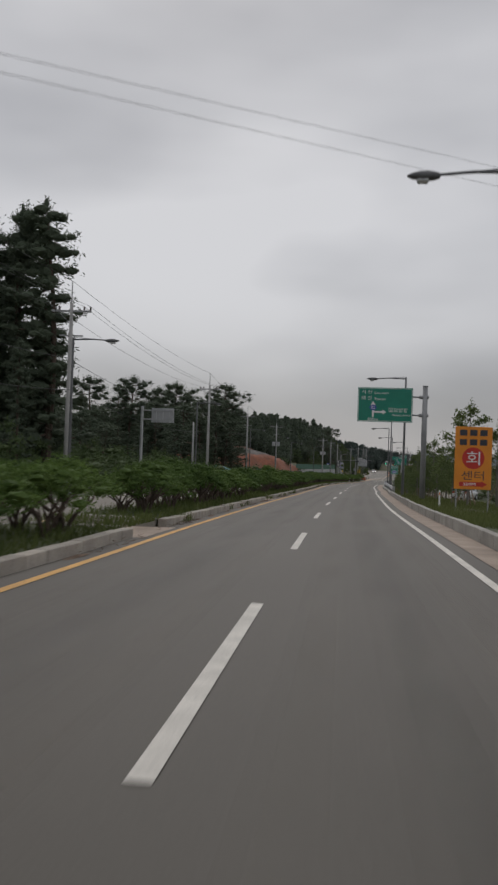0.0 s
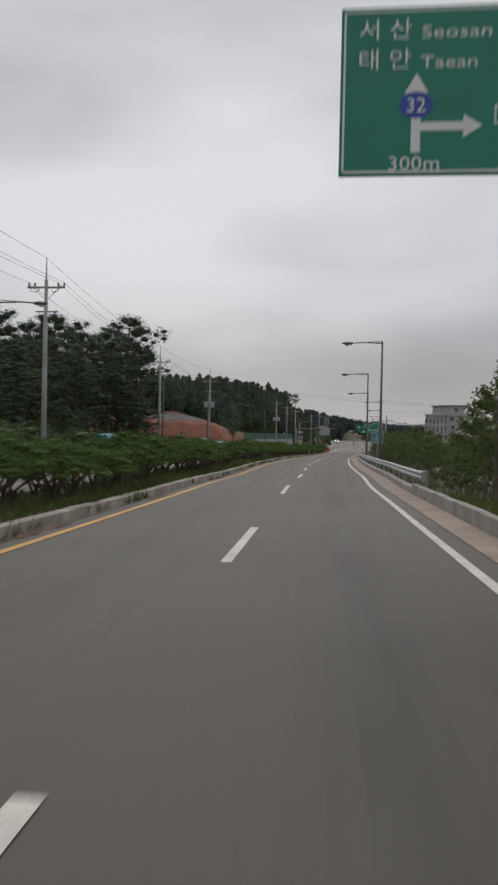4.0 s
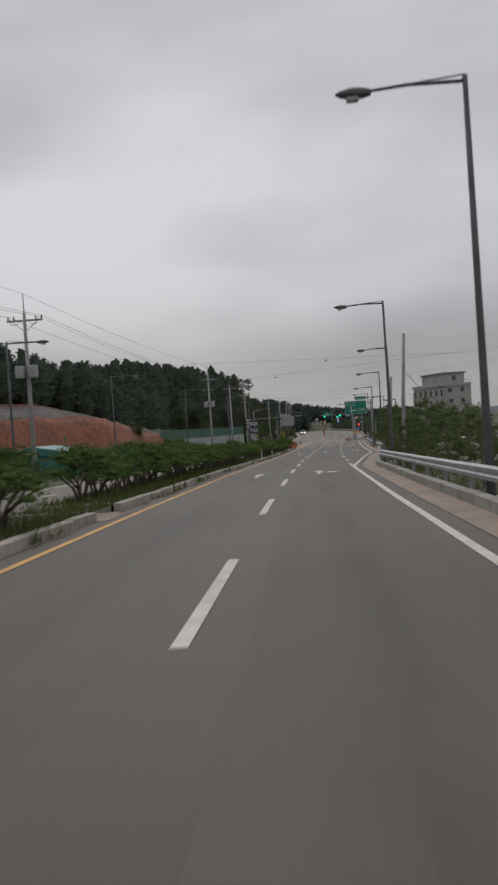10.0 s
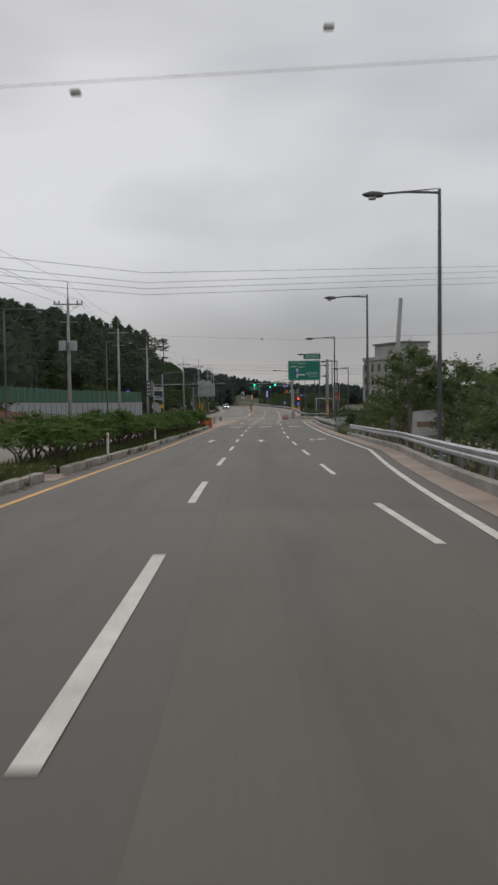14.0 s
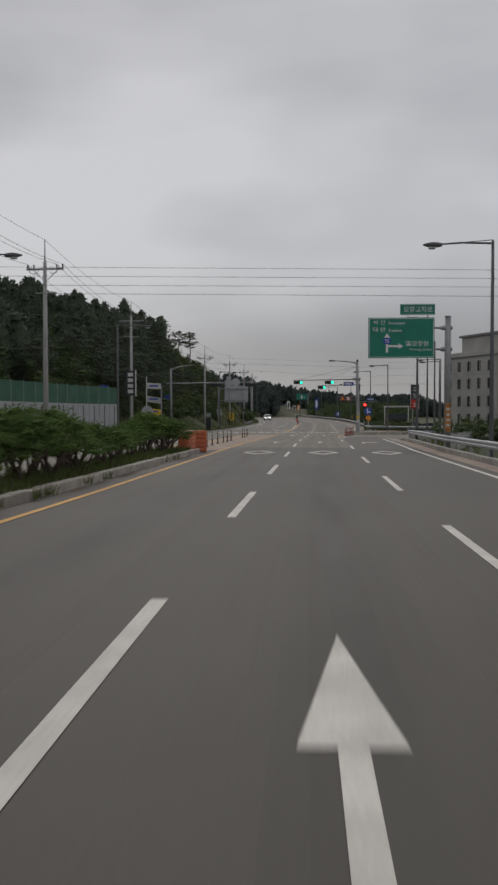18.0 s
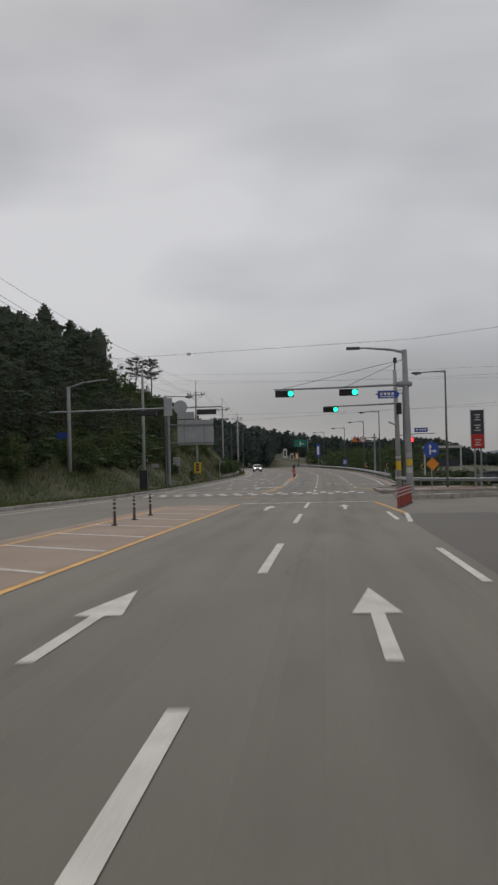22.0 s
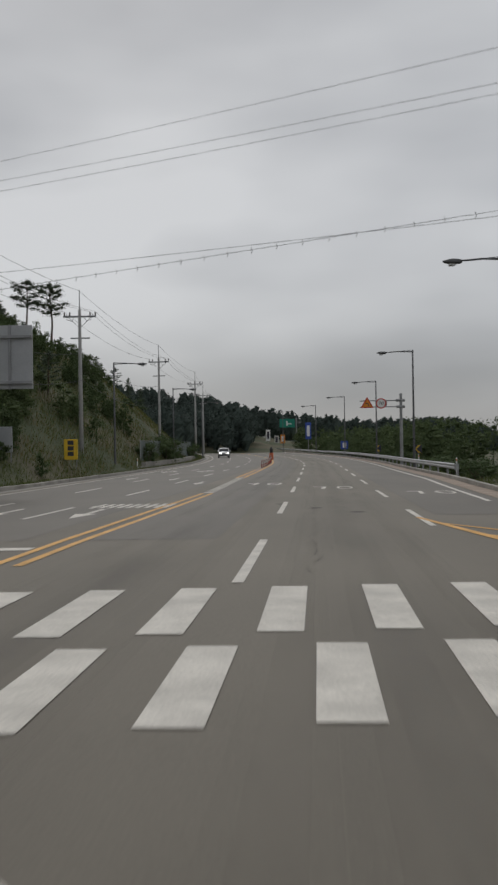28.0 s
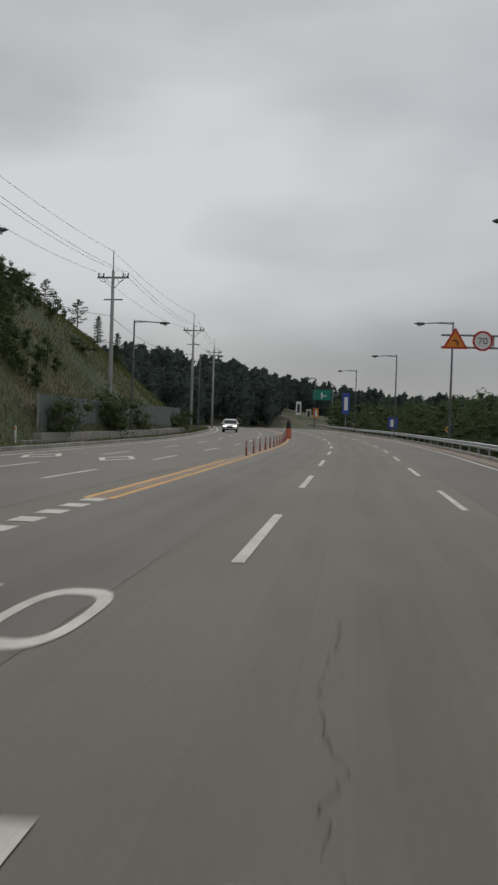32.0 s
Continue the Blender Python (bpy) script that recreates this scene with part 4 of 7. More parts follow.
for a, b in (((-2.69, 11.89, 6.2), (5.38, 30.11, 9.8)), ((-2.70, 11.89, 6.46), (5.36, 30.11, 10.4)), ((-12.9, 196, 1.95), (0.34, 196.6, 2.7)), ((-11, 190, 2.9), (0.2, 196.6, 3.0)),
             ((-8.85, 206, 0.75), (-1.0, 215, 2.0)), ((-8.85, 206, 0.5), (-1.0, 215, 1.78)), ((-8.85, 206, 0.35), (-1.0, 215, 1.58)), ((-8.85, 206, 0.2), (-1.0, 215, 1.38)),
             ((-13.3, 250, 2.1), (-3.74, 242, 1.2)), ((-10, 261, 0.32), (-3.8, 261, 0.22)), ((-10, 261, 0.08), (-3.8, 261, -0.01)), ((-10, 261, -0.16), (-3.8, 261, -0.24)), ((-10, 261, -0.39), (-3.8, 261, -0.48)),
             ((-14.6, 331, 0.69), (-3.1, 317, -0.6))):
    a, b = Vector(a), Vector(b)
    d = b - a
    p, q = a + d * ((-23 - a.x) / d.x), a + d * ((16 - a.x) / d.x)
    lim_p, lim_q = min(max(p.z, a.z - 0.2), a.z + 3.5), min(max(q.z, b.z - 0.5), b.z + 3.5)
    pts = [(p.x, p.y, lim_p), a, a.lerp(b, 0.33), a.lerp(b, 0.66), b, (q.x, q.y, lim_q)]
    solid("power_cable", Build().tube(pts, 0.005, 5, cap=False), CABLE, "thin dark cable strung across the road", "cable", group="overhead cables")
across((-21.3, 108.6, 3.76), (18, 124.5, 1.66), 0.45)
across((-21.3, 108.9, 3.63), (18, 124.8, 1.58), 0.5)
across((-22.5, 382.5, 4.3), (18, 355, 1.5))
across((-22.5, 382.6, 3.95), (18, 357, 2.1))
across((-22.5, 382.7, 4.9), (18, 355, 2.4))
across((-22.5, 378.9, 0.6), (18, 359.7, 0.0))
p, q = Vector((-22.5, 378.3, -0.52)), Vector((18, 358.2, 0.38))
across(p, q, 0.05)
for i in range(54):
    k = p.lerp(q, 0.2 + 0.0145 * i) - Vector((0, 0, 0.04))
    solid("cable_marker", Build().tube([k + Vector((0, 0, 0.04)), k + Vector((0.025, 0, -0.03)), k + Vector((0, 0, -0.08))], 0.008, 5), STEEL_DULL, "small grey marker clipped on a cable", "cable marker", group="cable markers")
for c in ((-8.6, 196.2, 2.05), (-4.9, 196.4, 3.0), (-5.9, 243.8, 1.4), (-10.9, 326.5, 0.27)):
    solid("cable_marker", Build().box(c[0] - 0.08, c[1] - 0.04, c[2] - 0.05, c[0] + 0.08, c[1] + 0.04, c[2] + 0.05, 0.02), DIRTY_WHITE, "small pale tag hanging on a cable", "cable marker")
t = thing("concrete_pole", "bare leaning concrete utility pole beside the guard rail", "utility pole", pose(0.35, 196.6, Z(196.6)))
part("pole", Build().tube([(-0.1, 0, -1), (0.08, 0, 4), (0.42, 0, 8.8)], [0.16, 0.14, 0.1], 14), CONCRETE_DARK, t, smooth=True)
part("band", Build().tube([(0.25, 0, 6.4), (0.26, 0, 6.5)], 0.14, 12), STEEL_DULL, t)
part("guy_wire", Build().tube([(0.2, 0, 6.3), (1.2, 0.5, 5.0), (3.2, 1.5, 3.4)], 0.015, 5), CABLE, t)
t = thing("concrete_pole", "slim leaning pole behind the young trees", "utility pole", pose(1.45, 236, Z(236)))
part("pole", Build().tube([(0, 0, -1), (0.6, 0, 8.2)], [0.17, 0.12], 12), CONCRETE_DARK, t, smooth=True)

# ---- direction signs ----


def sign_pole(t, x, h, r=0.16):
    part("post", Build().tube([(x, 0.25, -0.8), (x, 0.25, h * 0.6), (x, 0.25, h)], [r, r * 0.95, r * 0.85], 14), STEEL_DULL, t, smooth=True)
    part("post_cap", Build().disc((x, 0.25, h + 0.02), (0, 0, 1), r * 0.95, 0.05), STEEL_DULL, t)


def big_sign(x0, y, z0, w, h, px, distance=None, top_plate=False):
    base = Z(y)
    t = thing("direction_sign", "large green direction sign with white lettering on a steel post", "road sign", pose(x0, y, base))
    zc = z0 - base
    b = part("panel", Build().box(0, -0.03, zc, w, 0.03, zc + h, 0.012), SIGN_GREEN, t)
    for a in ((0.04, 0.04, w - 0.04, 0.07), (0.04, h - 0.07, w - 0.04, h - 0.04), (0.04, 0.04, 0.07, h - 0.04), (w - 0.07, 0.04, w - 0.04, h - 0.04)):
        part("border", Build().box(a[0], -0.036, zc + a[1], a[2], -0.031, zc + a[3]), WHITE, b)
    k = w / 3.75
    for s, x, z, hh, ww in (("서 산", 0.62, 2.05, 0.28, 0.72), ("태 안", 0.62, 1.63, 0.28, 0.72), ("Seosan", 1.6, 2.0, 0.17, 0.95), ("Taean", 1.5, 1.58, 0.17, 0.78), ("모항항", 2.95, 0.82, 0.3, 0.95), ("Mohang Harbor", 3.0, 0.47, 0.17, 1.25)):
        lettering(s, hh * k, x * k, zc + z * k, -0.036, WHITE, b, ww * k)
    part("arrow", Build().box(1.0 * k, -0.037, zc + 0.32 * k, 1.13 * k, -0.031, zc + 1.2 * k), WHITE, b)
    ah = Build()
    ah.poly([(0.9 * k, -0.031, zc + 1.15 * k), (1.23 * k, -0.031, zc + 1.15 * k), (1.065 * k, -0.031, zc + 1.42 * k)], 0.007, (0, -1, 0))
    part("arrow_head", ah, WHITE, b)
    part("arrow", Build().box(1.1 * k, -0.0375, zc + 0.62 * k, 1.75 * k, -0.031, zc + 0.74 * k), WHITE, b)
    ah = Build()
    ah.poly([(1.72 * k, -0.031, zc + 0.52 * k), (1.98 * k, -0.031, zc + 0.68 * k), (1.72 * k, -0.031, zc + 0.84 * k)], 0.007, (0, -1, 0))
    part("arrow_head", ah, WHITE, b)
    sh = Build()
    sh.add([((1.065 + 0.24 * math.cos(i * 0.3927)) * k, -0.039, zc + (0.98 + 0.19 * math.sin(i * 0.3927)) * k) for i in range(16)], [tuple(range(16))])
    part("route_shield", sh, SIGN_BLUE, b)
    lettering("32", 0.2 * k, 1.065 * k, zc + 0.98 * k, -0.043, WHITE, b, 0.26 * k)
    q = Build()
    for a in ((2.14, 0.70, 2.165, 0.96), (2.385, 0.70, 2.41, 0.96), (2.165, 0.70, 2.385, 0.725), (2.165, 0.935, 2.385, 0.96), (2.2, 0.75, 2.35, 0.79), (2.235, 0.8, 2.315, 0.84), (2.26, 0.84, 2.29, 0.91)):
        q.box(a[0] * k, -0.037, zc + a[1] * k, a[2] * k, -0.031, zc + a[3] * k)
    part("pictogram", q, WHITE, b, "white outlined harbour symbol")
    if distance:
        lettering(distance, 0.2 * k, 1.05 * k, zc + 0.17 * k, -0.036, WHITE, b, 0.7 * k)
    sign_pole(t, px, zc + h + (0.15 if not top_plate else 0.05), 0.2)
    for q in (0.22, 0.75):
        part("arm", Build().tube([(0.1, 0.12, zc + h * q), (w, 0.12, zc + h * q), (px - 0.2, 0.25, zc + h * q)], 0.06, 8), STEEL_DULL, t)
        part("bracket", Build().tube([(px - 0.42, 0.25, zc + h * q), (px - 0.34, 0.25, zc + h * q), (px + 0.2, 0.25, zc + h * q), (px + 0.26, 0.25, zc + h * q)], [0.07, 0.13, 0.13, 0.07], 10), STEEL_DULL, t)
    if top_plate:
        p = part("name_plate", Build().box(w * 0.48, -0.03, zc + h + 0.14, w + 0.02, 0.03, zc + h + 0.76, 0.01), SIGN_GREEN, t)
        part("border", Build().box(w * 0.49, -0.034, zc + h + 0.16, w + 0.01, -0.031, zc + h + 0.185), WHITE, p)
        part("border", Build().box(w * 0.49, -0.034, zc + h + 0.715, w + 0.01, -0.031, zc + h + 0.74), WHITE, p)
        lettering("모항교차로", 0.34, w * 0.75, zc + h + 0.45, -0.036, WHITE, p, 1.6)
        for q in (0.6, 0.9):
            part("strut", Build().box(w * q - 0.03, 0.03, zc + h * 0.8, w * q + 0.03, 0.08, zc + h + 0.2), STEEL_DULL, t)
    return t


big_sign(-0.91, 64.3, 3.63, 3.73, 2.35, 4.55, "300m")
big_sign(-2.92, 288.8, -0.59, 3.69, 2.27, 4.47, None, True)
t = thing("pole_banner", "faded orange advertising banner strapped to the sign post", "banner", pose(-2.92 + 4.47, 288.8, Z(288.8)))
part("cloth", Build().box(-0.15, -0.02, 0.9, 0.15, 0.02, 2.5, 0.01), BANNER_FADED, t)
for z in (1.2, 1.5, 1.8, 2.1):
    part("lettering_bar", Build().box(-0.09, -0.027, z, 0.09, -0.021, z + 0.14), DIRTY_WHITE, t)
part("strap", Build().box(-0.16, -0.024, 2.38, 0.16, 0.3, 2.42), BLACK, t)
part("strap", Build().box(-0.16, -0.024, 0.98, 0.16, 0.3, 1.02), BLACK, t)

t = thing("route_sign", "green route sign with a blue number oval on a post", "road sign", pose(-0.6, 146, Z(146)))
p = part("panel", Build().box(0, -0.025, 2.0, 1.2, 0.025, 3.3, 0.01), SIGN_GREEN, t)
for a in ((0.03, 2.03, 1.17, 2.06), (0.03, 3.24, 1.17, 3.27), (0.03, 2.03, 0.06, 3.27), (1.14, 2.03, 1.17, 3.27), (0.03, 2.92, 1.17, 2.94)):
    part("border", Build().box(a[0], -0.031, a[1], a[2], -0.026, a[3]), WHITE, p)
lettering("일반국도", 0.24, 0.6, 3.09, -0.03, WHITE, p, 0.98)
lettering("동 E", 0.16, 0.6, 2.78, -0.03, WHITE, p, 0.36)
for r0, m_, yy in ((1.0, WHITE, -0.029), (0.86, SIGN_BLUE, -0.034)):
    b = Build()
    b.add([(0.6 + 0.37 * r0 * math.cos(i * 0.3142), yy, 2.36 + 0.25 * r0 * math.sin(i * 0.3142)) for i in range(20)], [tuple(range(20))])
    part("route_shield", b, m_, p)
lettering("32", 0.25, 0.6, 2.36, -0.038, WHITE, p, 0.38)
part("post", Build().tube([(0.6, 0.08, -1.2), (0.6, 0.08, 3.2)], 0.05, 10), STEEL_DULL, t)

t = thing("billboard", "orange restaurant billboard with dark lettering on two thin posts", "billboard", pose(5.06, 48.1, Z(48), 0, 0, 1.5))
p = part("panel", Build().box(0, -0.04, 1.15, 1.82, 0.04, 4.3, 0.015), SIGN_ORANGE, t)
for i in range(2):
    for q in range(3):
        part("lettering_bar", Build().box(0.22 + q * 0.5, -0.047, 3.85 - 0.48 * i, 0.58 + q * 0.5, -0.041, 4.15 - 0.48 * i), SIGN_DARK, p)
part("disc", Build().disc((0.91, -0.045, 2.72), (0, 1, 0), 0.55, 0.012, 28), SIGN_RED, p)
lettering("회", 0.68, 0.91, 2.72, -0.058, WHITE, p, 0.66)
lettering("센터", 0.46, 0.91, 1.85, -0.046, SIGN_DARK, p, 1.1)
part("arrow", Build().box(0.25, -0.047, 1.3, 1.35, -0.041, 1.52), SIGN_RED, p)
b = Build()
b.poly([(1.33, -0.041, 1.24), (1.62, -0.041, 1.41), (1.33, -0.041, 1.58)], 0.006, (0, -1, 0))
part("arrow_head", b, SIGN_RED, p)
lettering("300M", 0.15, 0.75, 1.41, -0.05, WHITE, p, 0.6)
for x in (0.12, 1.7):
    part("post", Build().tube([(x, 0.08, -0.3), (x, 0.08, 4.2)], 0.035, 8), STEEL_DULL, t)

# ---- traffic signals ----


def signal_head(t, x, y, z, w=1.02, h=0.36, lit=2, name="signal_head"):
    """A horizontal three-lens head, hung below z, facing -y."""
    b = part(name, Build().box(x, y - 0.1, z - h, x + w, y + 0.12, z, 0.02), BLACK, t, "black three-lens signal head")
    for i in range(3):
        cx = x + w * (i + 0.5) / 3
        part("lens", Build().disc((cx, y - 0.12, z - h / 2), (0, 1, 0), 0.145, 0.03, 20), LENS_GREEN if lit == i else LENS_OFF, b, "lit green lens" if lit == i else "unlit lens")
        v = Build()
        n = 14
        vs = []
        for k in range(n + 1):
            a = math.pi * (-0.15 + 1.3 * k / n)
            vs += [(cx + 0.155 * math.cos(a), y - 0.1, z - h / 2 + 0.155 * math.sin(a)), (cx + 0.155 * math.cos(a), y - 0.3, z - h / 2 + 0.155 * math.sin(a))]
        v.add(vs, [(2 * k, 2 * k + 1, 2 * k + 3, 2 * k + 2) for k in range(n)])
        part("visor", v, BLACK, b)
    return b


g = Z(341)
t = thing("traffic_signal", "grey signal mast with lamp arm and two green-lit heads", "traffic signal", pose(0, 0, 0))
part("pole", Build().tube([(-0.74, 341, g - 0.1), (-0.74, 341, g + 0.35), (-0.75, 341, g + 0.7), (-0.82, 341, g + 4), (-0.9, 341, g + 8.1)], [0.36, 0.25, 0.2, 0.18, 0.15], 16), STEEL_DULL, t, smooth=True)
part("base", Build().box(-1.15, 340.6, g - 0.1, -0.33, 341.4, g + 0.25, 0.04), CONCRETE, t)
part("lamp_arm", Build().tube([(-0.9, 341, g + 7.95), (-1.6, 341, g + 8.12), (-3.0, 341, g + 8.25), (-3.4, 341, g + 8.25)], [0.08, 0.07, 0.05, 0.04], 8), STEEL_DULL, t)
b = Build()
b.rings([[(-3.3 - s, 341 + w * q, g + 8.25 + d) for q, d in ((-1, 0), (-0.5, -0.08), (0.5, -0.08), (1, 0), (0.6, 0.08), (-0.6, 0.08))] for s, w in ((0, 0.06), (0.3, 0.16), (0.65, 0.12), (0.75, 0.03))])
part("lamp_head", b, POLE_GREY, t)
part("signal_arm", Build().tube([(-0.85, 341, -0.02), (-4.0, 340.9, -0.10), (-8.05, 340.8, -0.16)], [0.075, 0.06, 0.045], 10), STEEL_DULL, t)
part("arm_bracket", Build().tube([(-1.4, 341, 0), (-1.25, 341, 0), (-0.75, 341, 0), (-0.5, 341, 0)], [0.08, 0.17, 0.2, 0.1], 12), STEEL_DULL, t)
for x in (-8.0, -4.5):
    signal_head(t, x, 340.75, -0.22)
for x in (-7.6, -4.2):
    part("stay_wire", Build().tube([(-0.88, 341, g + 7.6), (x, 340.8, -0.12)], 0.012, 5), CABLE, t)
b = Build()
b.poly([(-2.4, 340.76, -0.78), (-1.42, 340.76, -0.78), (-1.3, 340.76, -0.72), (-1.24, 340.76, -0.58), (-1.3, 340.76, -0.44), (-1.42, 340.76, -0.38), (-2.4, 340.76, -0.38)], 0.05, (0, -1, 0))
p = part("street_plate", b, SIGN_BLUE, t, "blue road name plate with a rounded end")
for i in range(4):
    part("lettering_bar", Build().box(-2.28 + i * 0.2, 340.69, -0.6, -2.14 + i * 0.2, 340.705, -0.46), WHITE, p)
part("lettering_bar", Build().box(-2.28, 340.69, -0.71, -1.5, 340.705, -0.66), WHITE, p)
part("plate_arm", Build().tube([(-0.86, 341, -0.3), (-1.6, 340.85, -0.36), (-2.45, 340.8, -0.36)], 0.025, 6), STEEL_DULL, t)
for k, h_, m_ in ((1.35, 0.3, DIRTY_WHITE), (1.75, 0.35, SIGN_YELLOW), (2.2, 0.28, SIGN_BACK)):
    q = Build()
    q.add([(-0.765 + 0.206 * math.sin(u * 0.3 - 1.0), 341 - 0.206 * math.cos(u * 0.3 - 1.0), g + k + d) for u in range(7) for d in (0, h_)], [(2 * u, 2 * u + 2, 2 * u + 3, 2 * u + 1) for u in range(6)])
    part("poster", q, m_, t, "weathered notice pasted round the pole")

g = Z(354)
t = thing("traffic_signal", "grey signal mast with one head, camera and walk signal", "traffic signal", pose(0, 0, 0))
part("pole", Build().tube([(-0.1, 354, g - 0.1), (-0.16, 354, g + 4.5), (-0.24, 354, g + 8.4)], [0.19, 0.16, 0.13], 16), CONCRETE_DARK, t, smooth=True)
part("base_cone", Build().tube([(-0.1, 354, g + 0.0), (-0.1, 354, g + 0.45)], [0.42, 0.2], 16), CONCRETE, t)
part("footing", Build().box(-0.95, 353.2, g - 0.1, 0.75, 354.8, g + 0.22, 0.05), CONCRETE, t)
part("signal_arm", Build().tube([(-0.2, 354, -0.28), (-2.5, 353.8, -0.36), (-5.15, 353.6, -0.42)], [0.07, 0.055, 0.04], 10), STEEL_DULL, t)
signal_head(t, -5.2, 353.5, -0.45)
part("top_camera", Build().tube([(-0.24, 354, g + 8.4), (-0.2, 354, g + 8.9)], 0.05, 8).tube([(-0.2, 354, g + 8.9), (-0.2, 354, g + 9.25)], [0.14, 0.12], 10), BLACK, t)
h_ = part("side_head", Build().box(-0.2, 353.6, -1.05, 0.15, 353.85, -0.25, 0.03).box(-0.15, 353.4, -0.55, 0.1, 353.6, -0.3, 0.02), BLACK, t)
part("camera", Build().tube([(-0.75, 353.8, -1.55), (-0.25, 353.9, -1.75)], 0.07, 8), DIRTY_WHITE, t)
part("sticker", Build().tube([(-0.12, 354, g + 1.55), (-0.13, 354, g + 2.15)], [0.185, 0.183], 16, cap=False), SIGN_YELLOW, t)
for k in (0.95, 2.35):
    part("band", Build().tube([(-0.11 - 0.012 * k, 354, g + k), (-0.11 - 0.012 * k, 354, g + k + 0.12)], 0.2, 16, cap=False), DIRTY_WHITE, t)
wk = part("walk_signal", Build().box(0.55, 353.75, g + 3.0, 0.95, 354.05, g + 3.8, 0.02), BLACK, t, "walk signal with its red lens lit")
part("lens", Build().box(0.62, 353.73, g + 3.45, 0.88, 353.75, g + 3.72, 0.005), LENS_RED, wk)
part("lens", Build().box(0.62, 353.73, g + 3.07, 0.88, 353.75, g + 3.34, 0.005), LENS_OFF, wk)
part("bracket", Build().tube([(-0.16, 354, g + 3.9), (1.2, 354, g + 4.0), (2.4, 354, g + 4.0)], 0.03, 6), STEEL_DULL, t)
p = part("street_plate", Build().box(1.0, 353.85, g + 4.1, 1.9, 353.9, g + 4.4, 0.01), SIGN_BLUE, t)
for i in range(4):
    part("lettering_bar", Build().box(1.1 + i * 0.19, 353.84, g + 4.2, 1.22 + i * 0.19, 353.848, g + 4.32), WHITE, p)

# mast on the far side of the other carriageway
g = Z(362)
t = thing("traffic_signal", "grey signal mast from behind with dark heads and sign backs", "traffic signal", pose(0, 0, 0))
X = -25.1
part("pole", Build().tube([(X, 362, g - 0.2), (X, 362, g + 4), (X, 362, g + 8.6)], [0.2, 0.17, 0.13], 14), STEEL_DULL, t, smooth=True)
part("lamp_arm", Build().tube([(X, 362, g + 8.5), (X + 1.2, 362, g + 8.9), (X + 3.2, 362, g + 9.1)], [0.07, 0.06, 0.04], 8), STEEL_DULL, t)
part("signal_arm", Build().tube([(X - 3, 362, g + 6.6), (X, 362, g + 6.6), (-13.0, 362, g + 6.75)], [0.05, 0.09, 0.05], 8), STEEL_DULL, t)
for x in (-14.9, -19.6):
    part("signal_head", Build().box(x, 361.8, g + 6.15, x + 1.5, 362.15, g + 6.55, 0.03), BLACK, t, "back of a dark signal head")
part("sign_back", Build().disc((-16.2, 361.9, g + 6.75), (0, 1, 0), 0.55, 0.03, 24), SIGN_BACK, t)
part("sign_back", Build().box(-17.5, 361.87, g + 6.1, -16.85, 361.9, g + 7.5), SIGN_BACK, t)
part("street_plate", Build().box(X - 1.0, 361.9, g + 4.5, X - 0.15, 361.95, g + 5.0), SIGN_BLUE, t)
part("control_box", Build().box(X - 0.75, 361.6, g + 0.5, X - 0.25, 362.0, g + 1.8, 0.03), DIRTY_WHITE, t)
t = thing("cabinet", "dark tall utility cabinet by the kerb", "cabinet", pose(-21.0, 372, Z(372)))
part("body", Build().box(-0.35, -0.3, 0, 0.35, 0.3, 1.9, 0.03), BLACK, t)

# back of a gantry sign for the other direction
g = Z(387)
t = thing("direction_sign", "grey aluminium back of a direction sign on a post", "road sign", pose(0, 0, 0))
part("post", Build().tube([(-21.0, 387, g - 0.3), (-21.0, 387, 0.9)], 0.17, 12), STEEL_DULL, t)
part("panel", Build().box(-20.0, 386.7, -2.2, -16.2, 386.76, 0.45, 0.01), SIGN_BACK, t)
part("name_plate", Build().box(-20.0, 386.7, 0.55, -18.2, 386.76, 1.3, 0.01), SIGN_BACK, t)
for z in (-2.0, -0.1):
    part("arm", Build().box(-21.0, 386.55, z, -16.2, 386.7, z + 0.13, 0.01), STEEL_DULL, t)
for x in (-19.3, -17.2):
    part("rib", Build().box(x, 386.6, -2.2, x + 0.1, 386.7, 0.45), STEEL_DULL, t)
t = thing("direction_sign", "grey back of a direction sign on a slim post", "road sign", pose(1.32, -0.5, 0))
part("post", Build().tube([(-18.25, 67, Z(67) - 0.3), (-18.25, 67, 4.4)], [0.12, 0.1], 10), STEEL, t)
part("panel", Build().box(-17.45, 66.7, 3.2, -15.75, 66.76, 4.25, 0.01), SIGN_BACK, t)
for z in (3.4, 4.05):
    part("arm", Build().box(-18.25, 66.62, z, -15.8, 66.7, z + 0.08), STEEL, t)
for x in (-17.1, -16.6, -16.1):
    part("rib", Build().box(x, 66.66, 3.2, x + 0.05, 66.7, 4.25), STEEL, t)
t = thing("concrete_pole", "slim bare concrete pole beside the far lane", "utility pole", pose(-26.4, 122, Z(122)))
part("pole", Build().tube([(0, 0, -1), (0, 0, 3), (0, 0, 5.2 - Z(122))], [0.17, 0.14, 0.11], 10), CONCRETE_DARK, t, smooth=True)

# ---- kerbs ----
rk = random.Random(11)


def kerb_mesh(L, w, h, m, name="kerb_stone"):
    return Build().box(-w / 2, 0.006, -0.12, w / 2, L - 0.006, h, 0.018).mesh(name, m)


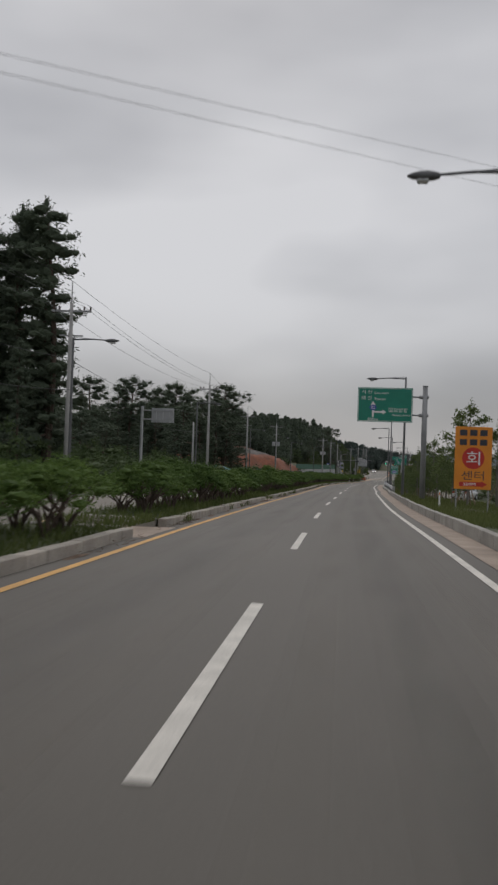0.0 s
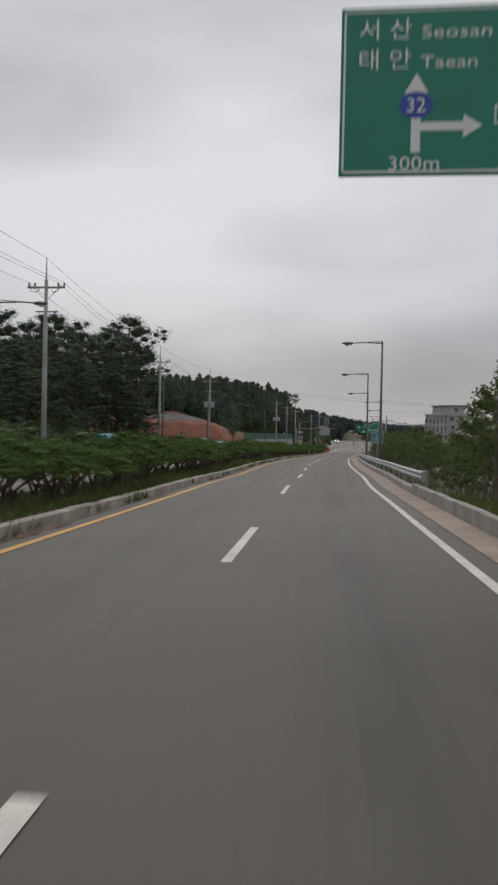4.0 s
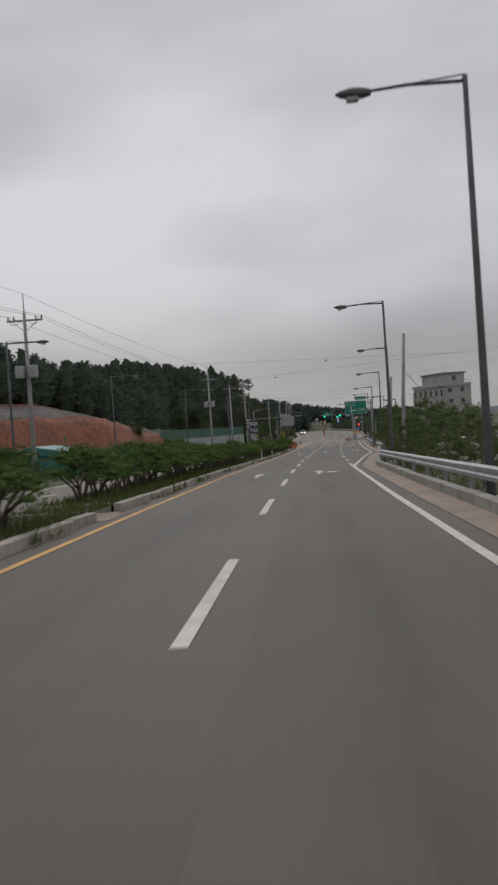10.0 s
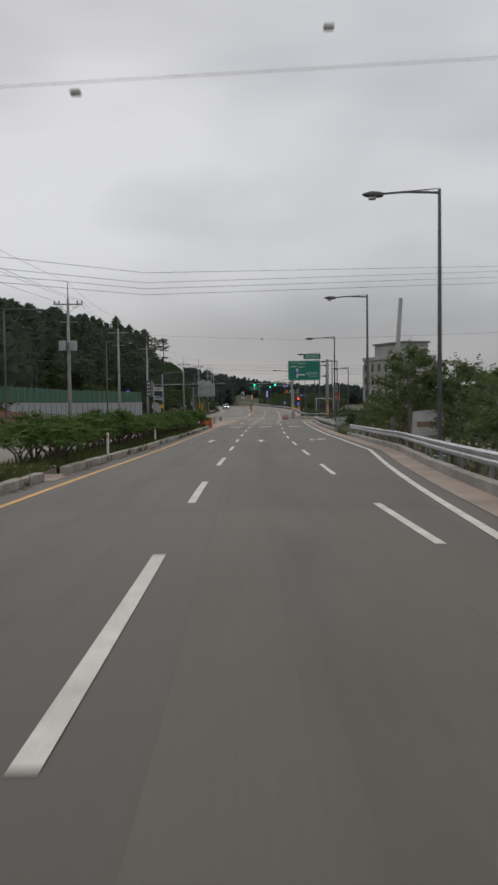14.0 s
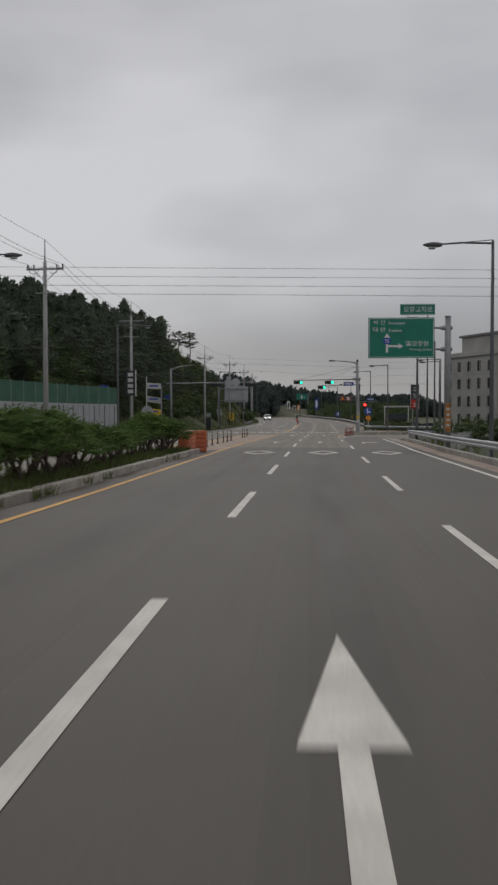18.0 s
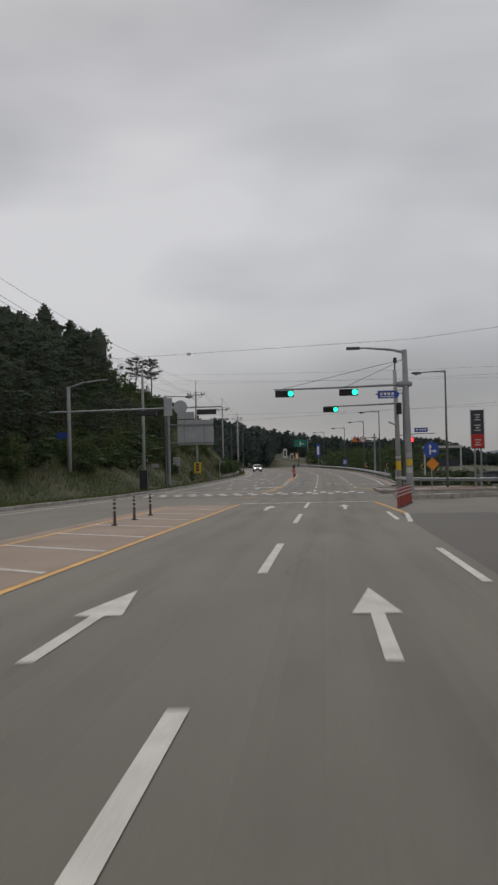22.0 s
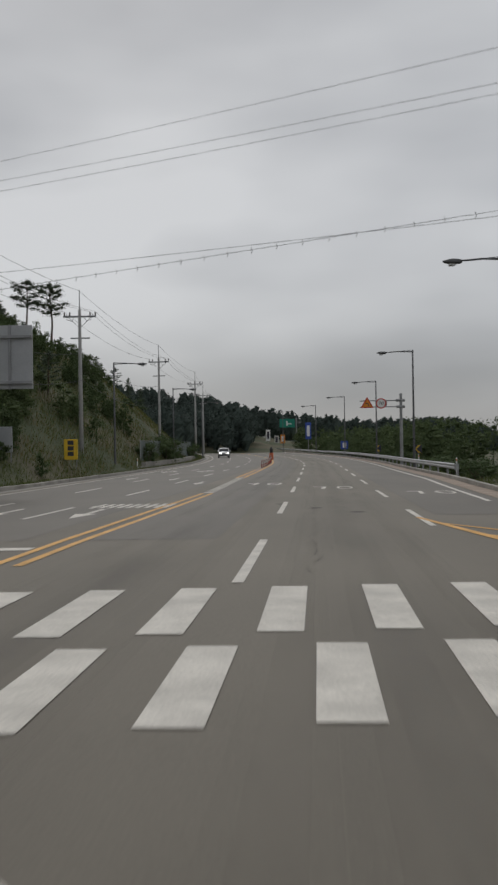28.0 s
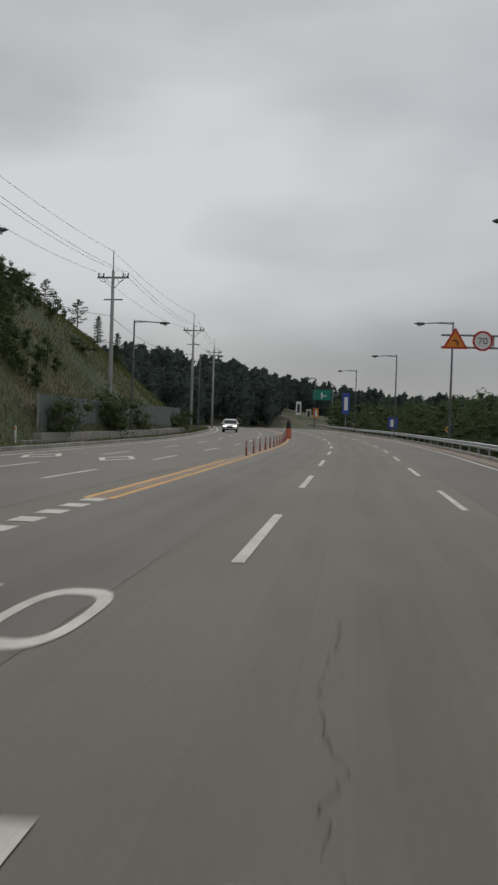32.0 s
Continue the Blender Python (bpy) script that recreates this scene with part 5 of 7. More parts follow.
def kerb_run(name, label, off, y0, y1, L, w, h, material, skip=()):
    t = thing(name, label, "kerb", kind="structure")
    me = kerb_mesh(L, w, h, material)
    y = y0
    while y < y1:
        if not any(a <= y + L * 0.49 < b for a, b in skip):
            o = off if not callable(off) else off(y)
            o2 = off if not callable(off) else off(y + L)
            p, q = Vector(P(o, y)), Vector(P(o2, y + L))
            d = q - p
            ob = part("kerb_stone", me, material, t)
            ob.matrix_basis = pose(p.x + rk.uniform(-0.01, 0.01), p.y, p.z + rk.uniform(-0.012, 0.012), math.degrees(math.asin(d.z / d.length)), 0, math.degrees(math.atan2(-d.x, d.y)) + rk.uniform(-0.4, 0.4))
        y += L
    return t


GAPS = [(20, 24), (53, 57), (117, 120), (150, 153), (206, 209)]
kerb_run("median_kerb", "weathered concrete kerb stones of the planted median", lambda y: KERB_L(y) - 0.12, -20, 281, 1.0, 0.24, 0.22, KERB_STONE, GAPS)
kerb_run("far_kerb", "concrete kerb stones along the other side of the median", OPP_IN + 0.12, -20, 281, 1.5, 0.2, 0.2, CONCRETE, GAPS)
kerb_run("verge_kerb", "low concrete kerb wall beside the grass verge", lambda y: EDGE_R(y) + 1.28, -20, 84, 2.0, 0.22, 0.34, CONCRETE)
kerb_run("rail_kerb", "concrete kerb under the guard rail", lambda y: EDGE_R(y) + 1.28, 84, 250, 2.0, 0.26, 0.24, CONCRETE)
kerb_run("rail_kerb", "concrete kerb under the guard rail", lambda y: EDGE_R(y) + 1.28, 264, 306, 2.0, 0.26, 0.24, CONCRETE)
kerb_run("side_kerb", "concrete kerb along the wooded side", OPP_OUT - 0.98, 296, 520, 2.0, 0.22, 0.2, CONCRETE)
kerb_run("bend_kerb", "concrete kerb along the bend", lambda y: EDGE_R(y) + 1.4, 384, 580, 2.0, 0.22, 0.2, CONCRETE)
edges = [-20] + [v for g_ in GAPS for v in g_] + [281]
for y0, y1 in zip(edges[::2], edges[1::2]):
    mb = Build()
    strip(mb, OPP_IN + 0.2, lambda y: KERB_L(y) - 0.22, y0, y1, 0.2)
    solid("median_soil", mb, GROUND, "planted median strip of soil and grass", "soil", kind="structure")
t = thing("end_kerb", "concrete kerb stones closing the planted median at its gaps", "kerb", kind="structure")
for y0 in edges[1:-1]:
    x0, x1 = OPP_IN + 0.3, KERB_L(y0) - 0.3
    for i in range(3):
        p = P(x0 + (x1 - x0) * i / 3, y0)
        part("kerb_stone", Build().box(p[0] + 0.01, y0 - 0.1, p[2] - 0.15, p[0] + (x1 - x0) / 3 - 0.01, y0 + 0.1, p[2] + 0.25, 0.02), CONCRETE, t)
for y0, y1 in GAPS:
    mb = Build()
    strip(mb, OPP_IN - 0.05, lambda y: KERB_L(y) + 0.25, y0, y1, 0.011)
    solid("median_crossing", mb, GUTTER, "worn tan concrete in a gap of the median", "paving", kind="structure")

# ---- guard rails ----


def guard_rail(path, label):
    """path: (x, y, z) of the foot line."""
    t = thing("guard_rail", label, "guard rail")
    path = [Vector(p) for p in path]
    prof = [(0.00, 0.46), (0.05, 0.50), (0.05, 0.56), (0.0, 0.61), (0.05, 0.66), (0.05, 0.72), (0.0, 0.77), (-0.015, 0.77), (0.03, 0.715), (0.03, 0.665), (-0.02, 0.61), (0.03, 0.555), (0.03, 0.505), (-0.015, 0.46)]
    run = 0.0
    for a, b in zip(path, path[1:]):
        d = b - a
        n = Vector((-d.y, d.x, 0)).normalized()
        b_ = Build().rings([[a + n * (u + 0.06) + Vector((0, 0, w)) for u, w in prof], [b + n * (u + 0.06) + Vector((0, 0, w)) for u, w in prof]])
        part("rail", b_, STEEL, t)
        run += d.length
        part("post", Build().tube([a + Vector((0, 0, -0.5)), a + Vector((0, 0, 0.78))], 0.057, 10), STEEL_DULL, t)
        part("spacer", Build().box(a.x - 0.05, a.y - 0.06, a.z + 0.52, a.x + 0.05, a.y + 0.06, a.z + 0.7, 0.01), STEEL_DULL, t)
    e = path[0]
    part("end_plate", Build().tube([e + Vector((-0.06, 0.02, 0.45)), e + Vector((-0.06, 0.02, 0.78))], 0.12, 10), STEEL, t)
    return t


def along(off, y0, y1, step=4.0, h=0.05):
    n = int((y1 - y0) / step)
    return [P(off(y), y, h) for y in (y0 + (y1 - y0) * i / n for i in range(n + 1))]


guard_rail(along(lambda y: EDGE_R(y) + 1.45, 82, 250), "galvanised corrugated steel guard rail on round posts")
guard_rail(along(lambda y: EDGE_R(y) + 1.5, 264, 304) + [(1.6, 307.5, Z(307)), (3.8, 309.5, Z(309)), (7.5, 310.5, Z(310)), (11.5, 310.8, Z(310))], "galvanised steel guard rail curving into the side road")
guard_rail([(24, 353, Z(352)), (19, 355.5, Z(355)), (14.5, 358, Z(357)), (10.5, 361, Z(361)), (7.2, 364, Z(364)), (4.8, 367, Z(367)), (3.3, 370.5, Z(370)), (2.8, 374.5, Z(374)), (2.7, 379, Z(379)), (2.6, 383, Z(383))], "galvanised steel guard rail at the corner of the side road")
guard_rail(along(lambda y: EDGE_R(y) + 1.6, 399, 590), "long galvanised steel guard rail round the bend")

# ---- bollards and barriers ----


def bollard(x, y, z, h, m, label, group):
    t = thing("delineator_post", label, "bollard", pose(x, y, z), group)
    part("base", Build().tube([(0, 0, 0), (0, 0, 0.04)], [0.12, 0.1], 12), BLACK, t)
    part("post", Build().tube([(0, 0, 0.03), (0, 0, h - 0.03), (0, 0, h)], [0.045, 0.042, 0.03], 12), m, t)
    for k in (0.55, 0.72, 0.88):
        part("reflector_band", Build().tube([(0, 0, h * k), (0, 0, h * k + 0.05)], 0.047, 12, cap=False), DIRTY_WHITE if m is not SIGN_DARK else BLACK, t)
    return t


for x, y in ((-12.0, 286), (-12.1, 289), (-12.1, 292), (-12.06, 295), (-11.97, 298), (-11.98, 301), (-11.97, 304), (-12.1, 317.5), (-12.13, 320.8), (-12.12, 323.9)):
    bollard(x, y, Z(y), 0.8, BOLLARD_DARK, "worn dark brown flexible delineator post with pale bands", "median delineators")
for i in range(7):
    t_ = i / 6
    bollard(-2.75 + 1.0 * t_, 326.6 + 4.8 * t_, Z(328), 0.85, RED_PLASTIC, "red flexible delineator post at the corner of the turning lane", "corner delineators")
for i in range(13):
    y = 432 + 3.4 * i
    bollard(D(y) + YELLOW(y), y, Z(y), 0.72, RED_PLASTIC, "red-brown delineator post on the painted island", "island delineators")
for x, y, m_ in ((-11.0, 118, RED_PLASTIC), (-8.2, 54.6, RED_PLASTIC), (-8.9, 55.6, SIGN_DARK), (-9.0, 56.2, SIGN_DARK)):
    bollard(x, y, Z(y), 0.75, m_, "delineator post in the median opening", "opening posts")
for x, y in ((4.35, 47.5), (-9.7, 88), (-11.4, 141), (-11.7, 217), (-12.0, 235), (-23.5, 330), (-20.0, 432), (4.6, 408), (5.2, 432)):
    t = thing("marker_post", "short white roadside marker post", "marker post", pose(x, y, Z(y) + 0.15), "marker posts")
    part("post", Build().tube([(0, 0, -0.2), (0, 0, 0.85), (0, 0, 0.9)], [0.045, 0.045, 0.02], 10), WHITE, t)
    part("reflector", Build().box(-0.03, -0.05, 0.68, 0.03, -0.04, 0.8), SIGN_ORANGE, t)
t = thing("water_barrier", "orange plastic water-filled barrier with ribs at the median nose", "barrier", pose(-11.85, 281.6, Z(281.6), 0, 0, 4))
for i in range(5):
    part("rib", Build().box(-0.52 + 0.012 * (i % 2), -0.28, 0.03 + 0.21 * i, 0.52 - 0.012 * (i % 2), 0.28, 0.23 + 0.21 * i, 0.035), ORANGE_PLASTIC, t)
part("side", Build().box(-0.56, -0.24, 0, -0.47, 0.24, 1.06, 0.03), ORANGE_PLASTIC, t)
part("side", Build().box(0.47, -0.24, 0, 0.56, 0.24, 1.06, 0.03), ORANGE_PLASTIC, t)
copy_thing(t, pose(-12.0, 279.6, Z(279.6) + 0.0, 0, 0, 78))
t = thing("warning_drum", "orange and white drum with a warning light", "traffic drum", pose(D(478) + YELLOW(478) + 0.2, 478, Z(478)))
part("drum", Build().tube([(0, 0, 0), (0, 0, 0.5), (0, 0, 1.0)], [0.32, 0.3, 0.27], 14), ORANGE_PLASTIC, t)
part("lamp", Build().tube([(0, 0, 1.0), (0, 0, 1.5), (0, 0, 1.8)], [0.2, 0.24, 0.1], 12), BLACK, t)

# ---- corner island ----
isl = thing("traffic_island", "raised corner island paved with red pavers inside a concrete kerb", "traffic island", kind="structure")
ring = [(4.6, 352.2), (4.6, 362.2), (4.9, 363.4), (6.4, 364.4), (10.2, 365.0), (13.0, 358), (12.2, 352.8), (8.0, 351.0)]
b = Build()
b.poly([P(x, y, -0.05) for x, y in ring], 0.17)
part("bed", b, CONCRETE, isl)
for (x0, y0), (x1, y1) in zip(ring, ring[1:] + ring[:1]):
    n = max(1, int(math.hypot(x1 - x0, y1 - y0) / 1.0))
    for i in range(n):
        a, c = Vector(P(x0 + (x1 - x0) * i / n, y0 + (y1 - y0) * i / n)), Vector(P(x0 + (x1 - x0) * (i + 0.98) / n, y0 + (y1 - y0) * (i + 0.98) / n))
        nrm = Vector((-(c - a).y, (c - a).x, 0)).normalized() * 0.09
        kb = Build()
        kb.poly([a - nrm, c - nrm, c + nrm, a + nrm], 0.2)
        part("kerb_stone", kb, CONCRETE, isl)
ring2 = [(4.75, 337.6), (4.8, 343.0), (7.4, 344.6), (10.4, 342.6), (7.2, 338.0)]
b = Build()
b.poly([P(x, y, -0.05) for x, y in ring2], 0.18)
part("bed", b, CONCRETE, isl, "pale worn concrete")
for (x0, y0), (x1, y1) in zip(ring2, ring2[1:] + ring2[:1]):
    n = max(1, int(math.hypot(x1 - x0, y1 - y0)))
    for i in range(n):
        a, c = Vector(P(x0 + (x1 - x0) * i / n, y0 + (y1 - y0) * i / n)), Vector(P(x0 + (x1 - x0) * (i + 0.98) / n, y0 + (y1 - y0) * (i + 0.98) / n))
        nrm = Vector((-(c - a).y, (c - a).x, 0)).normalized() * 0.09
        kb = Build()
        kb.poly([a - nrm, c - nrm, c + nrm, a + nrm], 0.24)
        part("kerb_stone", kb, KERB_STONE, isl)
pm = Build().box(-0.29, -0.29, 0, 0.29, 0.29, 0.03, 0.006).mesh("paver", BRICK_PAVE)
pm2 = Build().box(-0.29, -0.29, 0, 0.29, 0.29, 0.03, 0.006).mesh("paver", CONCRETE)
for i in range(15):
    for j in range(32):
        x, y = 4.95 + 0.6 * i, 352.4 + 0.6 * j
        if 4.9 < x < 5.2 + (y - 350) * 0.6 + 3.5 and x < 12.6 - max(0, y - 360) * 0.18 and y < 362.4 + (x - 4.5) * 0.3 and y > 352.4 and len([o for o in isl.children]) < 330:
            ob = part("paver", pm if noise.noise((i * 0.23, j * 0.16, 2.2)) > -0.02 else pm2, BRICK_PAVE, isl)
            ob.location = P(x, y, 0.115)

# ---- small signs ----


def post_sign(x, y, h, label, r=0.03, z=None):
    t = thing("road_sign", label, "road sign", pose(x, y, Z(y) if z is None else z))
    part("post", Build().tube([(0, 0.05, -0.3), (0, 0.05, h)], r, 8), STEEL_DULL, t)
    return t


t = post_sign(0.25, 339.5, 3.0, "round blue arrow sign over an orange diamond on a post")
p = part("plate", Build().disc((0, 0, 2.55), (0, 1, 0), 0.42, 0.02, 28), SIGN_BLUE, t)
part("arrow", Build().box(-0.1, -0.018, 2.3, -0.03, -0.012, 2.72), WHITE, p)
part("arrow", Build().box(-0.05, -0.018, 2.45, 0.16, -0.013, 2.52), WHITE, p)
for q in ([(-0.16, 2.68), (0.03, 2.68), (-0.065, 2.86)], [(0.14, 2.38), (0.28, 2.485), (0.14, 2.59)]):
    b = Build()
    b.poly([(x, -0.012, z) for x, z in q], 0.008, (0, -1, 0))
    part("arrow_head", b, WHITE, p)
b = Build()
b.poly([(0.05, -0.02, 1.45), (0.4, -0.02, 1.8), (0.05, -0.02, 2.15), (-0.3, -0.02, 1.8)], 0.02, (0, 1, 0))
part("diamond", b, SIGN_ORANGE, t)

g = Z(431.5)
t = thing("overhead_sign", "steel arm with a red triangle and a 70 speed limit", "road sign", pose(3.65, 431.5, g))
part("post", Build().tube([(0, 0, -0.4), (0, 0, 6.45)], [0.15, 0.12], 12), STEEL_DULL, t)
for z in (5.3, 5.85):
    part("arm", Build().tube([(0.3, 0, z), (-3.6, 0, z)], 0.05, 8), STEEL_DULL, t)
    part("bracket", Build().tube([(0.35, 0, z), (-0.4, 0, z)], 0.13, 10), STEEL_DULL, t)
part("rib", Build().box(-1.3, -0.03, 5.3, -1.22, 0.03, 5.85), STEEL_DULL, t)
p = part("speed_plate", Build().disc((-1.75, -0.1, 5.6), (0, 1, 0), 0.46, 0.02, 32), SIGN_RED, t)
part("plate_face", Build().disc((-1.75, -0.115, 5.6), (0, 1, 0), 0.36, 0.012, 32), WHITE, p)
lettering("70", 0.3, -1.75, 5.6, -0.125, SIGN_DARK, p, 0.44)
tri = [(-3.55, 5.22), (-2.4, 5.22), (-2.975, 6.2)]
b = Build()
b.poly([(x, -0.09, z) for x, z in tri], 0.02, (0, -1, 0))
p = part("warning_plate", b, SIGN_RED, t)
b = Build()
b.poly([(-2.975 + (x + 2.975) * 0.74, -0.112, 5.52 + (z - 5.52) * 0.74) for x, z in tri], 0.008, (0, -1, 0))
p2 = part("plate_face", b, SIGN_ORANGE, p)
b = Build().tube([(-2.85, -0.125, 5.36), (-2.85, -0.125, 5.52), (-2.95, -0.125, 5.62), (-3.1, -0.125, 5.6)], 0.035, 6)
part("arrow", b, SIGN_DARK, p)
for x, y, s in ((8.2, 410, 1), (6.3, 441, 1), (4.4, 466, 1), (15.5, 366, 1)):
    t = post_sign(x, y, 1.9, "black and yellow bend chevron sign on a post")
    p = part("plate", Build().box(-0.32, -0.02, 1.05, 0.32, 0.02, 1.9, 0.01), SIGN_DARK, t)
    b = Build()
    b.poly([(0.2, -0.022, 1.85), (-0.25, -0.022, 1.475), (0.2, -0.022, 1.1), (-0.02, -0.022, 1.1), (-0.28, -0.022, 1.4), (-0.28, -0.022, 1.55), (-0.02, -0.022, 1.85)][::-1], 0.006, (0, -1, 0))
    part("chevron", b, SIGN_YELLOW, p)
# far side signs
t = post_sign(-23.0, 331.5, 2.6, "round grey sign back on a pale post")
part("plate", Build().disc((0, 0, 2.4), (0, 1, 0), 0.62, 0.02, 28), SIGN_BACK, t)
t = post_sign(-22.0, 326.5, 2.0, "small round grey sign back on a post")
part("plate", Build().disc((0, 0, 1.8), (0, 1, 0), 0.42, 0.02, 28), SIGN_BACK, t)
t = thing("banner_stand", "two posts carrying three weathered printed banners", "banner stand", pose(-23.6, 334.4, Z(334)))
for x in (0, 1.6):
    part("post", Build().tube([(x, 0.05, -0.2), (x, 0.05, 6.2 - x * 0.6)], 0.06, 8), DIRTY_WHITE if x == 0 else STEEL_DULL, t)
for z, m_, dz in ((4.9, DIRTY_WHITE, 0.05), (3.5, SIGN_BACK, 0.2), (2.2, SIGN_YELLOW, 0.15)):
    b = Build()
    b.add([(0.05, 0, z), (1.55, 0.05, z - dz), (1.55, 0.05, z + 0.6 - dz), (0.05, 0, z + 0.65), (0.05, 0.02, z), (1.55, 0.07, z - dz), (1.55, 0.07, z + 0.6 - dz), (0.05, 0.02, z + 0.65)],
          [(0, 1, 2, 3), (7, 6, 5, 4), (0, 4, 5, 1), (2, 6, 7, 3), (1, 5, 6, 2), (3, 7, 4, 0)])
    p = part("banner", b, m_, t, "faded printed banner")
    part("lettering_bar", Build().box(0.3, -0.012, z + 0.22, 1.25, -0.004, z + 0.38), SIGN_BLUE, p)
t = thing("sign_board", "blue and white vertical sign board on a post", "sign board", pose(-27.2, 330, Z(330) + 1.0))
part("panel", Build().box(-0.4, -0.05, 2.2, 0.4, 0.05, 4.1, 0.02), SIGN_BLUE, t)
part("post", Build().tube([(0, 0.1, -0.6), (0, 0.1, 4.0)], 0.06, 8), STEEL_DULL, t)
for z in (2.5, 3.0, 3.5):
    part("lettering_bar", Build().box(-0.22, -0.06, z, 0.22, -0.05, z + 0.3), WHITE, t)
for x, y, w, h, m_, lab in ((-26.2, 401, 0.55, 1.1, DIRTY_WHITE, "white notice board on short legs"), (-24.6, 392, 0.9, 0.5, SIGN_BACK, "low grey notice board at the kerb"), (-23.4, 392.5, 0.9, 0.45, SIGN_BACK, "low grey notice board at the kerb"),
                         (-22.4, 402, 0.9, 1.5, SIGN_BACK, "grey sign board beside a post"), (-21.0, 411.9, 0.95, 1.4, SIGN_YELLOW, "yellow standing sign board with dark lettering")):
    t = thing("notice_board", lab, "notice board", pose(x, y, max(Z(y), G(x, y))))
    p = part("panel", Build().box(-w / 2, -0.04, 0.35, w / 2, 0.04, 0.35 + h, 0.015), m_, t)
    for s in (-1, 1):
        part("leg", Build().box(s * w * 0.4 - 0.03, 0.03, -0.4, s * w * 0.4 + 0.03, 0.08, 0.5), STEEL_DULL, t)
    if m_ is SIGN_YELLOW:
        for k in range(3):
            part("lettering_bar", Build().box(-0.22, -0.052, 0.6 + 0.38 * k, 0.2, -0.042, 0.9 + 0.38 * k), SIGN_DARK, p)
t = thing("far_sign", "green direction sign far down the road", "road sign", pose(-9.2, 606, Z(606) + 1.2))
part("post", Build().tube([(2.4, 0, -0.5), (2.4, 0, 7.6)], 0.16, 10), STEEL_DULL, t)
p = part("panel", Build().box(-2.2, -0.05, 5.0, 2.0, 0.05, 7.4, 0.01), SIGN_GREEN, t)
part("arrow", Build().box(-0.3, -0.06, 5.4, 0.0, -0.05, 6.8), WHITE, p)
part("arrow", Build().box(0.0, -0.06, 5.9, 1.1, -0.05, 6.1), WHITE, p)
for x, y, m_, h in ((-14.4, 600, WHITE, 5.6), (-12.2, 604, DIRTY_WHITE, 4.0), (-10.4, 598, SIGN_ORANGE, 4.2), (D(540) + 9, 548, SIGN_BLUE, 6.5), (D(500) + 9.5, 505, SIGN_BLUE, 2.5)):
    t = thing("sign_board", "tall roadside advertising board far along the bend", "sign board", pose(x, y, Z(y)))
    part("panel", Build().box(-0.6, -0.06, h * 0.45, 0.6, 0.06, h, 0.02), m_, t)
    part("post", Build().tube([(0, 0.1, -0.5), (0, 0.1, h * 0.6)], 0.07, 8), STEEL_DULL, t)
    part("lettering_bar", Build().box(-0.3, -0.072, h * 0.55, 0.3, -0.062, h * 0.9), SIGN_DARK if m_ in (WHITE, DIRTY_WHITE) else WHITE, t)

# right-hand side of the junction
t = thing("sign_board", "tall dark blue and red guest house sign on a steel frame", "sign board", pose(9.9, 380, Z(380)))
p = part("panel", Build().box(-0.6, -0.12, 3.3, 0.6, 0.12, 7.0, 0.03), SIGN_DARK, t)
part("panel", Build().box(-0.58, -0.13, 3.35, 0.58, 0.13, 4.7, 0.02), SIGN_RED, t)
part("frame", Build().box(-0.66, -0.08, 3.2, -0.58, 0.08, 7.1), DIRTY_WHITE, t)
part("frame", Build().box(0.58, -0.08, 3.2, 0.66, 0.08, 7.1), DIRTY_WHITE, t)
for z in (3.6, 5.0, 6.0):
    for q, dx in ((0.0, 0.3), (0.24, 0.18), (0.48, 0.3)):
        part("lettering_bar", Build().box(-dx, -0.145, z + q, dx, -0.135, z + q + 0.11), DIRTY_WHITE, p)
for x in (-0.3, 0.3):
    part("post", Build().tube([(x, 0, -0.5), (x, 0, 3.4)], 0.09, 8), STEEL_DULL, t)
t = thing("sign_board", "tall narrow dark sign with pale lettering among the trees", "sign board", pose(-22.90, 322, -0.98))
p = part("panel", Build().box(-0.45, -0.1, -1.15, 0.45, 0.1, 1.15, 0.02), SIGN_DARK, t)
part("frame", Build().box(0.45, -0.11, -1.2, 0.52, 0.11, 1.2), DIRTY_WHITE, t)
for k in range(4):
    part("lettering_bar", Build().box(-0.25, -0.112, 0.62 - 0.52 * k, 0.25, -0.102, 0.95 - 0.52 * k), DIRTY_WHITE, p)
part("post", Build().tube([(0, 0.1, -7), (0, 0.1, 1.0)], 0.07, 8), STEEL_DULL, t)
guard_rail(along(lambda y: OPP_OUT - 1.5, 284, 318)[::-1], "galvanised guard rail on the far side of the road")
t = thing("gate_frame", "white steel gate frame over a yard entrance", "gate", pose(8.0, 392, Z(392)))
for x in (-1.7, 2.2):
    part("post", Build().box(x - 0.08, -0.08, -0.4, x + 0.08, 0.08, 3.7, 0.01), DIRTY_WHITE, t)
part("beam", Build().box(-1.9, -0.1, 3.6, 2.4, 0.1, 3.85, 0.01), DIRTY_WHITE, t)
part("board", Build().box(-1.4, -0.06, 1.6, 2.0, 0.06, 2.5, 0.01), SIGN_DARK, t)
t = thing("sign_board", "yellow rest stop sign with dark lettering on a post", "sign board", pose(4.55, 262, Z(262) - 0.6))
p = part("panel", Build().box(-0.5, -0.06, 1.3, 0.5, 0.06, 3.4, 0.02), SIGN_YELLOW, t)
lettering("쉼", 0.6, 0, 3.0, -0.067, SIGN_DARK, p, 0.6)
lettering("터", 0.6, 0, 2.3, -0.067, SIGN_DARK, p, 0.6)
part("lettering_bar", Build().box(-0.35, -0.07, 1.45, 0.35, -0.061, 1.8), SIGN_RED, p)
